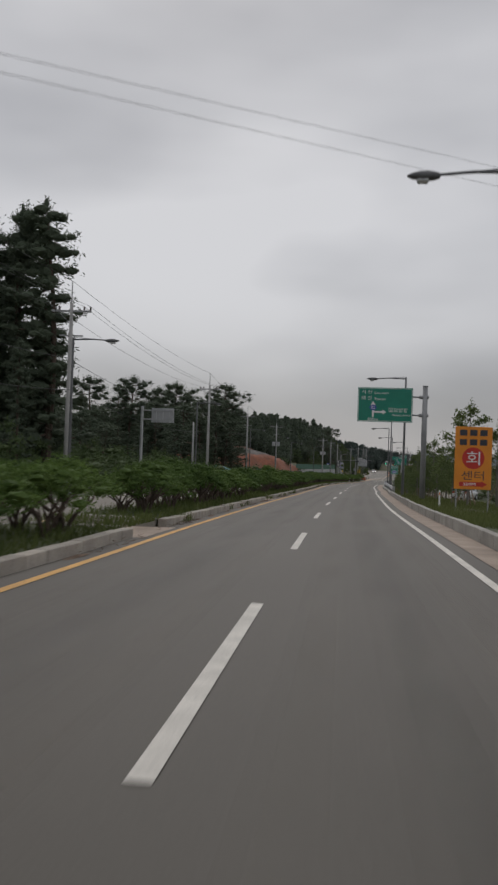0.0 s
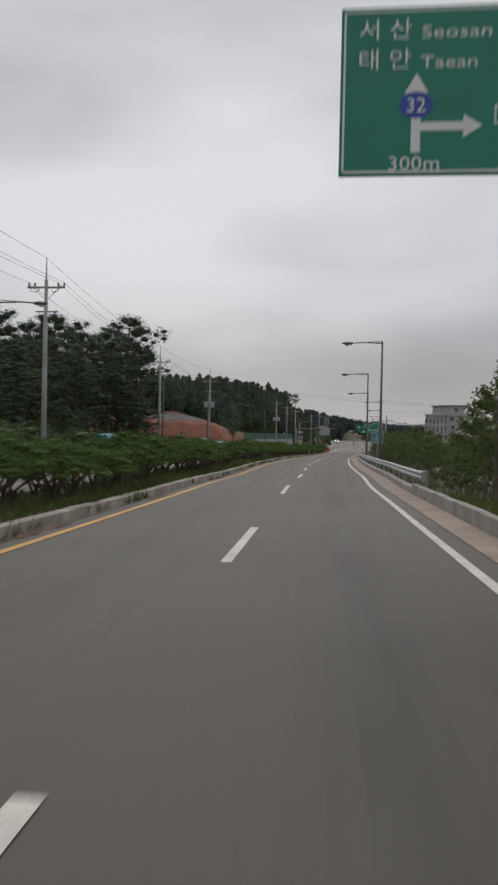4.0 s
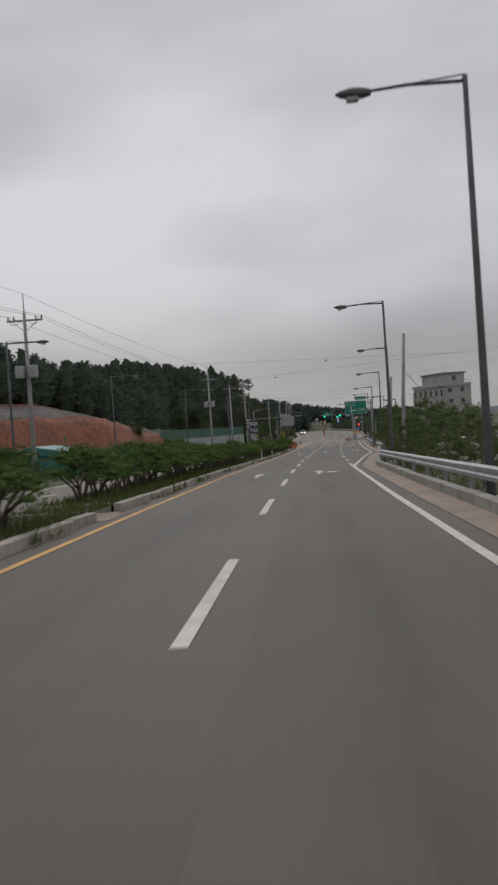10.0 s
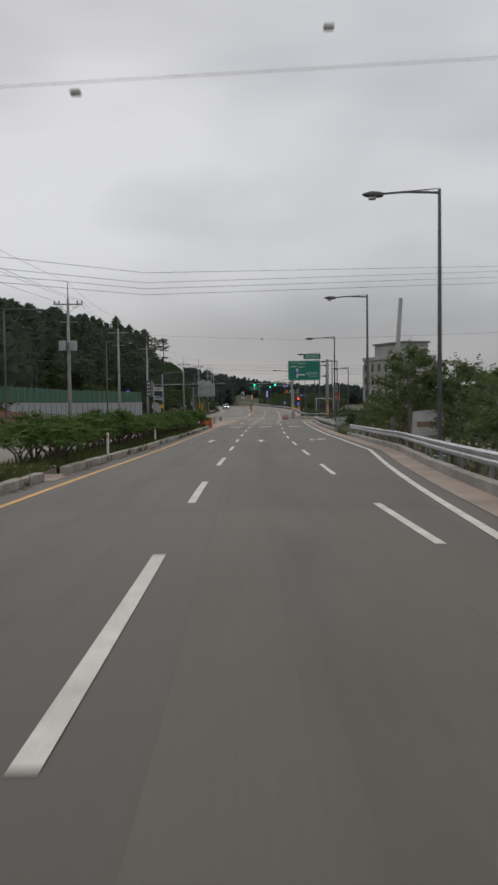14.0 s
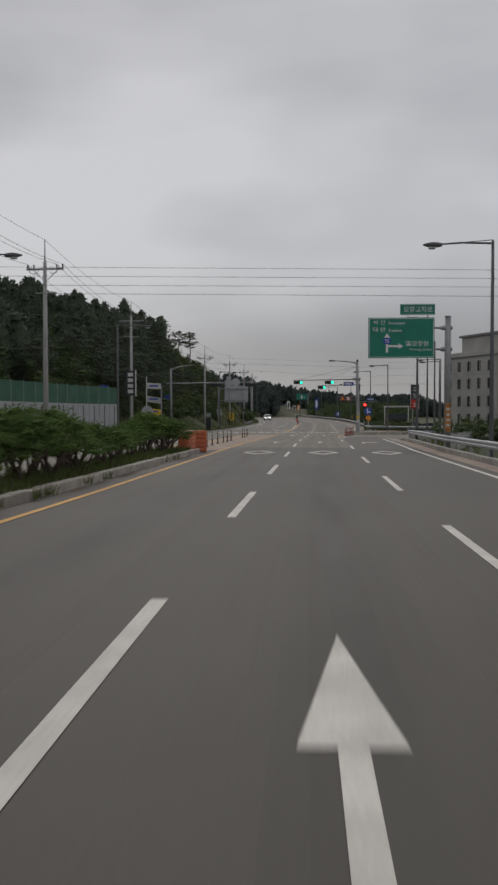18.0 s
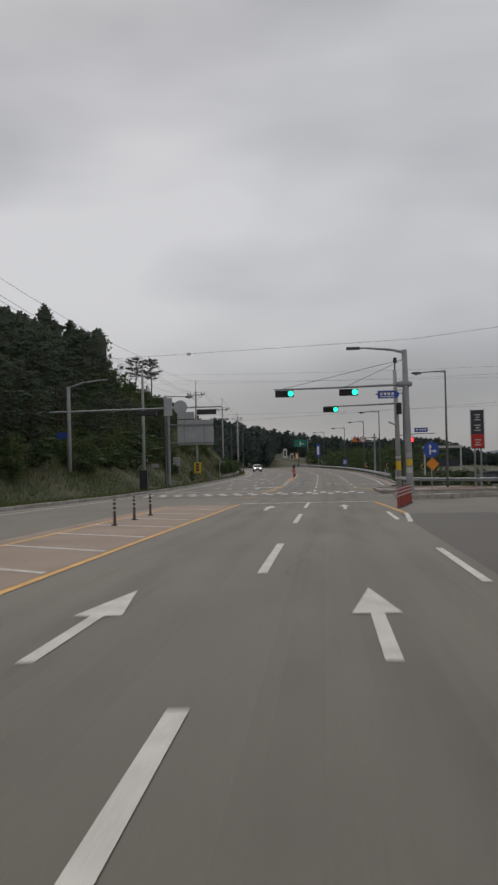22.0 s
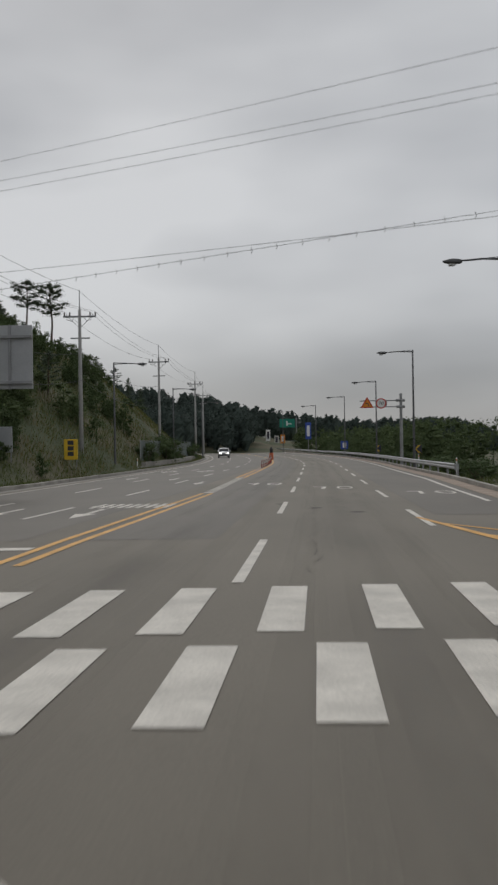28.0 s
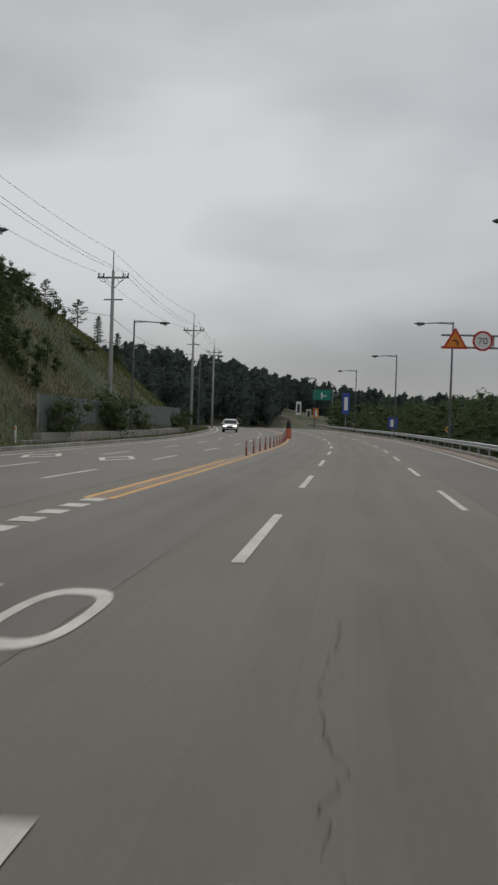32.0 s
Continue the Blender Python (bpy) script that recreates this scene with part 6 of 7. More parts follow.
for x in (-0.42, 0.42):
    part("post", Build().tube([(x, 0.08, -0.5), (x, 0.08, 3.4)], 0.04, 8), STEEL_DULL, t)
t = thing("banner_stand", "white printed banner on posts beside the guard rail", "banner stand", pose(1.5, 224.5, Z(224) - 0.5))
b = Build()
b.add([(-0.7, 0, 1.0), (0.75, 0, 1.2), (0.7, 0, 2.35), (-0.65, 0, 2.2), (-0.7, 0.02, 1.0), (0.75, 0.02, 1.2), (0.7, 0.02, 2.35), (-0.65, 0.02, 2.2)], [(0, 1, 2, 3), (7, 6, 5, 4), (0, 4, 5, 1), (1, 5, 6, 2), (2, 6, 7, 3), (3, 7, 4, 0)])
p = part("banner", b, DIRTY_WHITE, t)
part("lettering_bar", Build().box(-0.45, -0.012, 1.5, 0.45, -0.004, 1.75), STAKE, p)
for x in (-0.72, 0.77):
    part("post", Build().tube([(x, 0.05, -0.6), (x, 0.05, 2.4)], 0.04, 8), STAKE, t)
t = thing("picket_fence", "white upright picket fence by the building", "fence", pose(4.2, 268, Z(268) - 0.6))
for i in range(24):
    h = 1.25 + 0.25 * math.sin(i * 2.1)
    part("picket", Build().box(i * 0.3, -0.03 + 0.1 * i, 0, i * 0.3 + 0.16, 0.03 + 0.1 * i, h, 0.01), WHITE, t)
part("rail", Build().tube([(0, 0.06, 0.5), (7.1, 2.4, 0.5)], 0.03, 6), WHITE, t)

# ---- guest house ----
def building():
    t = thing("guest_house", "grey rendered four-storey building with dark windows and a rooftop storey", "building", pose(25.6, 390, -6.4, 0, 0, 22))
    # local frame: x along the plain gable, y along the long windowed side
    W_, L_, Hh = 8.5, 19.0, 12.6
    wall_l = Build()
    # long side facing -x with real openings
    cols, rows, cw, ch = 6, 4, 1.15, 1.75
    xs_ = [0.0]
    pitch_y, pitch_z = L_ / cols, 3.05
    part("wall", Build().box(0.3, 0.3, 0, W_, L_, Hh, 0), RENDERED, t)
    for r in range(rows):
        z0 = 0.5 + r * pitch_z
        part("spandrel", Build().box(0, 0, z0 - 0.5 if r == 0 else z0 - 1.3 + 0.0, 0.3, L_, z0 + 0.0), RENDERED, t)
        for c in range(cols + 1):
            y0 = c * pitch_y - (pitch_y - cw) / 2
            y1 = c * pitch_y + (pitch_y - cw) / 2
            part("pier", Build().box(0, max(0, y0), z0, 0.3, min(L_, y1), z0 + ch), RENDERED, t)
        for c in range(cols):
            y0 = c * pitch_y + (pitch_y - cw) / 2
            w_ = part("window", Build().box(0.2, y0, z0, 0.26, y0 + cw, z0 + ch), GLASS_DARK, t)
            part("sill", Build().box(-0.05, y0 - 0.05, z0 - 0.08, 0.2, y0 + cw + 0.05, z0), CONCRETE, w_)
            part("frame", Build().box(0.16, y0 + cw / 2 - 0.03, z0, 0.2, y0 + cw / 2 + 0.03, z0 + ch), DIRTY_WHITE, w_)
    part("parapet", Build().box(-0.05, -0.05, Hh - 0.35, W_ + 0.05, L_ + 0.05, Hh + 0.45, 0.03), RENDERED, t)
    part("roof_storey", Build().box(1.6, 2.2, Hh + 0.4, W_ - 0.8, L_ - 3, Hh + 3.2, 0.03), RENDERED, t)
    part("roof", Build().box(1.2, 1.8, Hh + 3.2, W_ - 0.4, L_ - 2.6, Hh + 3.6, 0.06), ROOF_GREY, t)
    for i, (x, z) in enumerate(((2.2, 7.6), (5.8, 7.6), (2.2, 4.4), (5.8, 4.4), (4.4, 14.0), (2.0, 10.6), (5.8, 10.6))):
        y0 = 0.28 if z < 13 else 2.18
        w_ = part("window", Build().box(x - 0.55, y0 - 0.04, z, x + 0.55, y0 + 0.02, z + 1.1), GLASS_DARK, t)
        part("sill", Build().box(x - 0.65, y0 - 0.14, z - 0.1, x + 0.65, y0, z), CONCRETE, w_)
    for s in range(12):
        part("rail_post", Build().tube([(W_ * s / 11, 0.1, Hh + 0.4), (W_ * s / 11, 0.1, Hh + 1.3)], 0.03, 6), STEEL_DULL, t)
    part("hand_rail", Build().tube([(0, 0.1, Hh + 1.3), (W_, 0.1, Hh + 1.3)], 0.03, 6), STEEL_DULL, t)
    part("antenna", Build().tube([(4, 6, Hh + 3.5), (4, 6, Hh + 6)], 0.03, 6), STEEL_DULL, t)
    part("pipe", Build().tube([(1.2, 0.22, 0), (1.2, 0.22, Hh)], 0.06, 8), STEEL_DULL, t)
    return t


building()
for x, y, w, l, h, m_, lab in ((-27.8, 136, 3.4, 4, 2.2, BLUE_ROOF, "low shed with a blue sheet roof among the trees"), (-38, 152, 3.2, 4, 2.4, BLUE_ROOF, "low blue container beside the pines"), (-34, 205, 8, 6, 2.6, TEAL, "teal sheet hoarding and hut beside the red earth")):
    t = thing("shed", lab, "shed", pose(x, y, G(x, y)))
    part("wall", Build().box(0, 0, -0.3, w, l, h * 0.72, 0.02), m_, t)
    b = Build()
    b.add([(-0.3, -0.3, h * 0.7), (w + 0.3, -0.3, h * 0.7), (w + 0.3, l + 0.3, h * 0.7), (-0.3, l + 0.3, h * 0.7), (w / 2, -0.3, h), (w / 2, l + 0.3, h)], [(0, 1, 4), (3, 5, 2), (0, 4, 5, 3), (1, 2, 5, 4), (0, 3, 2, 1)])
    part("roof", b, m_, t)
for x, y, w, h, m_ in ((D(640) + 14, 640, 12, 4, DIRTY_WHITE), (D(650) + 30, 650, 10, 4.5, SIGN_BACK)):
    t = thing("house", "small pale house far beyond the bend", "house", pose(x, y, G(x, y)))
    part("wall", Build().box(0, 0, -1, w, 8, h, 0.03), m_, t)
    b = Build()
    b.add([(-0.4, -0.4, h), (w + 0.4, -0.4, h), (w + 0.4, 8.4, h), (-0.4, 8.4, h), (w / 2, -0.4, h + 2.2), (w / 2, 8.4, h + 2.2)], [(0, 1, 4), (3, 5, 2), (0, 4, 5, 3), (1, 2, 5, 4), (0, 3, 2, 1)])
    part("roof", b, ROOF_GREY, t)
    for k in range(3):
        part("window", Build().box(1.2 + k * 3.4, -0.05, 1.2, 2.8 + k * 3.4, 0.05, 2.8), GLASS_DARK, t)

# ---- walls, fences, red earth ----
def bank_sheet(f0, f1, n, y0, y1, rough, lift):
    """Sheet over the cut bank between two shares of its slope."""
    b, v, m = Build(), [], int((y1 - y0) / 1.6)
    for i in range(m + 1):
        y = y0 + (y1 - y0) * i / m
        toe, crest, high = bank_line(y)
        for j in range(n + 1):
            f = f0 + (f1 - f0) * j / n
            u = toe + (crest - toe) * f + rough * 1.4 * noise.noise((y * 0.35, j * 0.7, 9))
            x = D(y) + OPP_OUT - 0.6 - u
            edge = j in (0, n) or i in (0, m)
            v.append((x, y, G(x, y) + (-0.25 if edge else lift) + rough * noise.noise((x * 0.5, y * 0.5, 2)) * (not edge)))
    b.add(v, [(i * (n + 1) + j, i * (n + 1) + j + 1, (i + 1) * (n + 1) + j + 1, (i + 1) * (n + 1) + j) for i in range(m) for j in range(n)])
    return b


solid("red_bank", bank_sheet(-0.15, 0.5, 10, 194, 314, 0.45, 0.2), RED_EARTH, "bare red earth bank of a building site", "earth bank", kind="structure", smooth=True)
solid("gravel_slope", bank_sheet(0.46, 0.99, 9, 196, 263, 0.18, 0.28), GRAVEL, "grey gravel slope above the red earth bank", "gravel slope", kind="structure", smooth=True)
solid("red_crest", bank_sheet(0.96, 1.1, 4, 198, 246, 0.2, 0.36), RED_EARTH, "strip of red earth along the crest of the bank", "earth bank", kind="structure", smooth=True)


def net_fence(pts, h_wall, h_net, label, wall_m, net_m, step=2.0):
    t = thing("site_fence", label, "fence")
    for a, b in zip(pts, pts[1:]):
        a, b = Vector(a), Vector(b)
        n = max(1, int((b - a).length / step))
        nr = Vector((-(b - a).y, (b - a).x, 0)).normalized()
        for i in range(n):
            p, q = a.lerp(b, i / n), a.lerp(b, (i + 1) / n)
            g_ = (q - p) * 0.02
            for nm, z0, z1, m_, th in (("wall_panel", -0.6, h_wall, wall_m, 0.1), ("net_panel", h_wall + 0.03, h_wall + h_net, net_m, 0.03)):
                bb = Build()
                bb.poly([p + g_ - nr * th + Vector((0, 0, z0)), q - g_ - nr * th + Vector((0, 0, z0)), q - g_ + nr * th + Vector((0, 0, z0)), p + g_ + nr * th + Vector((0, 0, z0))], z1 - z0)
                part(nm, bb, m_, t)
            part("post", Build().tube([p + Vector((0, 0, -0.6)), p + Vector((0, 0, h_wall + h_net + 0.08))], 0.045, 6), STEEL_DULL, t)
            if h_wall > 2:
                c = p.lerp(q, 0.5) - nr * 0.105
                w = (q - p).normalized() * 0.09
                bb = Build()
                bb.poly([c - w + Vector((0, 0, 0.2)), c + w + Vector((0, 0, 0.2)), c + w + nr * 0.02 + Vector((0, 0, 0.2)), c - w + nr * 0.02 + Vector((0, 0, 0.2))], h_wall - 0.35)
                part("slot", bb, BLACK, t, "dark upright slot in the panel")
    return t


net_fence([(-30, 262, Z(262) + 0.1), (-28.5, 290, Z(290) + 0.1), (-25.5, 312, Z(312) + 0.2), (-23.9, 321, Z(321) + 0.3)], 2.7, 1.5, "grey panel wall topped with green netting on posts", SIGN_BACK, GREEN_NET)
net_fence([(-27.5, 215, Z(215) + 0.1), (-27.5, 250, Z(250) + 0.1)], 0.6, 1.5, "low teal mesh fence in front of the red earth", SIGN_BACK, TEAL)
net_fence([(-20.6, 437, Z(437) + 0.6), (-21.2, 462, Z(462) + 0.6), (-22.2, 490, Z(490) + 0.6)], 0.35, 1.75, "grey mesh fence above a low concrete wall", FENCE_MESH, FENCE_MESH, 2.5)
t = thing("retaining_wall", "low stained concrete retaining wall at the foot of the slope", "wall", kind="structure")
for i in range(24):
    y = 432.5 + 2.6 * i
    a, b_ = P(-14.9, y), P(-14.9, y + 2.57)
    bb = Build()
    bb.poly([(a[0] - 0.3, a[1], a[2] - 0.3), (a[0] + 0.15, a[1], a[2] - 0.3), (b_[0] + 0.15, b_[1], b_[2] - 0.3), (b_[0] - 0.3, b_[1], b_[2] - 0.3)], 0.95 if i else 0.6)
    part("wall_block", bb, CONCRETE, t)

# ---- cars ----


def car(x, y, z, yaw, paint, label, lights=False, s=1.0):
    t = thing("car", label, "car", pose(x, y, z, 0, 0, yaw) @ Matrix.Diagonal((s, s, s, 1)))
    # nose towards -y; half widths and heights along the body
    st = [(-2.2, 0.62, 0.45, 0.72), (-2.05, 0.82, 0.32, 0.88), (-1.4, 0.9, 0.28, 1.02), (-0.75, 0.92, 0.27, 1.08), (0.2, 0.92, 0.27, 1.1), (1.2, 0.92, 0.28, 1.12), (1.95, 0.88, 0.32, 1.08), (2.2, 0.74, 0.45, 0.95)]
    rings = [[(-w * 0.9, yy, lo), (w * 0.9, yy, lo), (w, yy, lo + 0.2), (w, yy, (lo + hi) / 2 + 0.1), (w * 0.93, yy, hi), (-w * 0.93, yy, hi), (-w, yy, (lo + hi) / 2 + 0.1), (-w, yy, lo + 0.2)] for yy, w, lo, hi in st]
    body = part("body", Build().rings(rings), paint, t, smooth=True)
    cab = [(-0.95, 0.80, 1.06, 1.08), (-0.3, 0.74, 1.06, 1.52), (0.2, 0.70, 1.06, 1.63), (1.2, 0.70, 1.06, 1.62), (1.85, 0.74, 1.06, 1.48), (2.12, 0.8, 1.0, 1.08)]
    rings = [[(-w * 1.14, yy, lo), (w * 1.14, yy, lo), (w * 1.02, yy, (lo + hi) / 2), (w, yy, hi), (-w, yy, hi), (-w * 1.02, yy, (lo + hi) / 2)] for yy, w, lo, hi in cab]
    part("glasshouse", Build().rings(rings), GLASS_DARK, t, "dark tinted glass", smooth=False)
    part("roof", Build().rings([[(-w, yy, h0), (w, yy, h0), (w * 0.9, yy, h0 + 0.05), (-w * 0.9, yy, h0 + 0.05)] for yy, w, h0 in ((-0.25, 0.74, 1.53), (0.2, 0.72, 1.62), (1.2, 0.72, 1.61), (1.8, 0.75, 1.49))]), paint, t)
    for sx in (-1, 1):
        for y0, y1, z0, z1 in ((-0.95, -0.3, 1.1, 1.55), (0.42, 0.46, 1.1, 1.62), (1.25, 1.4, 1.1, 1.6), (1.95, 2.12, 1.05, 1.45)):
            part("pillar", Build().tube([(sx * 0.9, y0, z0), (sx * 0.76, y1, z1)], 0.045, 6), paint, t)
        part("mirror", Build().box(sx * 1.03 - 0.1, -0.75, 1.06, sx * 1.03 + 0.1, -0.62, 1.2, 0.03), paint, t)
        part("headlight", Build().box(sx * 0.62 - 0.19, -2.2, 0.72, sx * 0.62 + 0.19, -2.0, 0.86, 0.03), HEADLIGHT if lights else LAMP_LENS, t, "lit headlight" if lights else "")
        part("tail_light", Build().box(sx * 0.68 - 0.14, 2.06, 0.8, sx * 0.68 + 0.14, 2.22, 1.0, 0.02), SIGN_RED, t)
        for yy in (-1.35, 1.35):
            w_ = part("wheel", Build().tube([(sx * 0.72, yy, 0.34), (sx * 0.76, yy, 0.34), (sx * 0.92, yy, 0.34), (sx * 0.95, yy, 0.34)], [0.28, 0.34, 0.34, 0.3], 20), RUBBER, t)
            part("rim", Build().disc((sx * 0.94, yy, 0.34), (1, 0, 0), 0.22, 0.05, 16), STEEL, w_)
    part("grille", Build().box(-0.42, -2.22, 0.52, 0.42, -2.1, 0.74, 0.02), BLACK, t)
    part("bumper", Build().box(-0.8, -2.2, 0.3, 0.8, -1.95, 0.48, 0.05), BLACK, t)
    part("plate", Build().box(-0.25, -2.235, 0.42, 0.25, -2.22, 0.53), DIRTY_WHITE, t)
    return t


car(-18.4, 505, Z(505), 6, CAR_WHITE, "white oncoming SUV with its headlights on", True)
car(8.8, 108, G(8.8, 108) + 0.26, 160, CAR_WHITE, "white SUV parked beyond the young trees", False)
car(9.4, 231, G(9.4, 231) + 0.26, 184, CAR_WHITE, "white car parked on the service road")
car(14.5, 392, G(14.5, 392) + 0.05, 75, CAR_DARK, "dark SUV parked in the guest house yard")
car(18.5, 390, G(18.5, 390) + 0.05, 100, CAR_WHITE, "white car parked in the guest house yard")
car(12.6, 402, G(12.6, 402) + 0.05, 80, CAR_DARK, "dark saloon car parked in the yard")
car(-36.0, 128, G(-36.0, 128) + 0.05, 70, CAR_WHITE, "white car parked behind the hedge")

t = thing("picket_fence", "weathered white picket fence before the guest house shrubs", "fence", pose(2.6, 294.5, Z(294.5) - 0.35, 0, 0, 68))
picket = Build().box(-0.045, -0.012, 0, 0.045, 0.012, 1.05, 0.006)
picket_mesh = picket.mesh("picket", DIRTY_WHITE)
for i in range(26):
    ob = part("picket", picket_mesh, DIRTY_WHITE, t)
    ob.matrix_basis = pose(i * 0.24, 0, 0.06 * math.sin(i * 1.9), 0, 1.2 * math.sin(i * 2.7), 0)
for z in (0.3, 0.78):
    part("rail", Build().box(-0.1, 0.014, z, 6.1, 0.045, z + 0.07, 0.006), DIRTY_WHITE, t)

# ---- plants ----
rp = random.Random(21)


def leaf_cloud(b, c, r, n, size, flat=1.0, long=1.6, up=0.0, shell=0.4):
    """n small leaf blades in an ellipsoid of half size r at c."""
    c = Vector(c)
    for _ in range(n):
        d = Vector((rp.gauss(0, 1), rp.gauss(0, 1), rp.gauss(0, 1)))
        d.normalize()
        k = (shell + (1 - shell) * rp.random()) if rp.random() < 0.8 else rp.random()
        p = c + Vector((d.x * r[0], d.y * r[1], d.z * r[2])) * k
        a = Vector((rp.gauss(0, 1), rp.gauss(0, 1), rp.gauss(0, flat) + up)).normalized()
        s = a.cross(Vector((rp.gauss(0, 1), rp.gauss(0, 1), rp.gauss(0, 1)))).normalized()
        L, w = size * long * rp.uniform(0.7, 1.3), size * rp.uniform(0.5, 1.0)
        b.add([p - a * L / 2, p + s * w / 2, p + a * L / 2, p - s * w / 2], [(0, 1, 2, 3)])
    return b


ICO = [Vector(v).normalized() for v in ((0, 1, 1.618), (0, -1, 1.618), (0, 1, -1.618), (0, -1, -1.618), (1, 1.618, 0), (-1, 1.618, 0), (1, -1.618, 0), (-1, -1.618, 0), (1.618, 0, 1), (-1.618, 0, 1), (1.618, 0, -1), (-1.618, 0, -1))]
ICO_F = [f for f in itertools.combinations(range(12), 3) if all((ICO[a] - ICO[b]).length < 1.2 for a, b in itertools.combinations(f, 2))]


def lump(b, c, r, k=0.78):
    """Uneven dense heart of a clump of leaves."""
    b.add([Vector(c) + Vector((v.x * r[0], v.y * r[1], v.z * r[2])) * k * rp.uniform(0.7, 1.15) for v in ICO], ICO_F)
    return b


def clump(b, c, r, n, size, flat=1.0, long=1.6, up=0.0, shell=0.5, k=0.6):
    lump(b, c, r, k)
    return leaf_cloud(b, c, r, n, size, flat, long, up, shell)


def bush_proto(i):
    t = thing("hedge_bush", "dense green flat-topped hedge shrub on bare forked stems in the median", "shrub", group="median hedge")
    b = Build()
    for k in range(4 + i % 2):
        a = k * (1.57 - 0.3 * (i % 2)) + i + rp.uniform(-0.3, 0.3)
        q = rp.uniform(0.75, 1.15)
        fork = Vector((0.2 * q * math.cos(a), 0.26 * q * math.sin(a), rp.uniform(0.36, 0.48)))
        b.tube([(0.05 * math.cos(a), 0.06 * math.sin(a), -0.1), (0.1 * math.cos(a + 0.3), 0.14 * math.sin(a + 0.3), 0.2), fork], [0.05, 0.04, 0.034], 6)
        for d in (-0.45, 0.5):
            w = rp.uniform(0.45, 0.75)
            b.tube([fork, fork + Vector((w * 0.4 * math.cos(a + d), w * 0.5 * math.sin(a + d), 0.24)), (w * math.cos(a + d), w * 1.2 * math.sin(a + d), rp.uniform(0.85, 1.0))], [0.03, 0.022, 0.01], 5)
    part("trunk", b, BARK, t)
    b = Build()
    for k in range(19):
        a = k * 2.4 + rp.uniform(-0.3, 0.3)
        g = k / 19.0
        q = 0.1 + 0.8 * g ** 0.55
        z = 1.3 + 0.05 * i - 0.64 * g ** 1.2 + rp.uniform(-0.12, 0.12)
        r = rp.uniform(0.26, 0.42)
        clump(b, (q * 0.9 * math.cos(a), q * 1.12 * math.sin(a), z), (r * 1.15, r * 1.2, r * 0.62), 120, 0.04, 0.8, 2.3, 0.45, 0.35, 0.42)
    part("crown", b, HEDGE, t)
    return t


bushes = [bush_proto(i) for i in range(4)]
used = [False] * 4
y = 4.0
while y < 278:
    if not any(a - 1.2 < y < b + 1.2 for a, b in GAPS) and not (8.5 < y < 9.2):
        for row in ((-0.2,) if rp.random() < 0.6 else (-0.5, 0.45)):
            k = rp.randrange(4)
            off = (KERB_L(y) + OPP_IN) / 2 + row + rp.uniform(-0.15, 0.15)
            s = rp.uniform(0.9, 1.18)
            m = pose(*P(off, y + rp.uniform(-0.3, 0.3), 0.16), 0, 0, rp.uniform(0, 360)) @ Matrix.Diagonal((s, s, s * rp.uniform(0.8, 1.04), 1))
            if used[k]:
                copy_thing(bushes[k], m @ Matrix.Diagonal((*(1 / v for v in bushes[k].scale), 1)))
            else:
                bushes[k].matrix_basis, used[k] = m, True
    y += rp.uniform(1.45, 2.05)


def pine_shape(i, h, lb, cb, pads=19, blades=64, blade=0.1):
    """Trunk line of a pine; fills limbs and needle pads into the two builds. Shape 0 and 1 spiky and layered, 2 and 3 flat-topped."""
    spiky = i % 4 < 2
    lean = [rp.uniform(-0.5, 0.5) for _ in range(4)]
    tr = [(lean[0] * (z / h) ** 2 + 0.15 * math.sin(z * 0.6 + i), lean[1] * (z / h) ** 2 + 0.15 * math.cos(z * 0.5 + i), z) for z in (-0.5, h * 0.2, h * 0.4, h * 0.6, h * 0.8, h * 0.97)]
    low, wide = (0.16, 0.20, 0.50, 0.24)[i % 4], (0.17, 0.17, 0.27, 0.25)[i % 4]
    for k in range(pads):
        f = low + (0.98 - low) * k / pads
        base = Vector(tr[0]).lerp(Vector(tr[-1]), f)
        base.z = h * f
        a = k * 2.4 + rp.uniform(-0.5, 0.5)
        g = (f - low) / (1 - low)
        prof = 0.9 * (1 - g) ** 0.5 + 0.14 if spiky else (0.55 + 1.1 * g * (1 - g)) * (1 - g ** 5)
        L = h * wide * prof * (rp.uniform(0.55, 1.35) if spiky else rp.uniform(0.7, 1.2))
        e = base + Vector((math.cos(a) * L, math.sin(a) * L, L * (rp.uniform(-0.30, 0.02) if spiky else rp.uniform(-0.05, 0.55))))
        bend = Vector((0, 0, (-0.1 if spiky else -0.05) * L))
        lb.tube([base, base.lerp(e, 0.5) + bend, e], [0.05, 0.035, 0.015], 4)
        for q in (0.25, 0.5, 0.75, 1.0) if spiky else (0.5, 0.78, 1.0):
            c = base.lerp(e, q) + bend * (4 * q * (1 - q)) + Vector((rp.uniform(-0.2, 0.2), rp.uniform(-0.2, 0.2), 0.08))
            r = h * (0.056 if spiky else 0.068) * rp.uniform(0.75, 1.25) * (1.12 - 0.4 * q)
            size = (r * 1.3, r * 1.3, r * 0.7) if spiky else (r * 1.2, r * 1.2, r * rp.uniform(0.75, 1.0))
            clump(cb, c, size, blades, blade, 0.7, 3.2, 0.25, 0.3, 0.48 if spiky else 0.4)
    clump(cb, (tr[-1][0], tr[-1][1], h * 0.97), (h * 0.03, h * 0.03, h * 0.06), blades, blade, 0.8, 3.2, 0.9, 0.2, 0.45)
    return tr


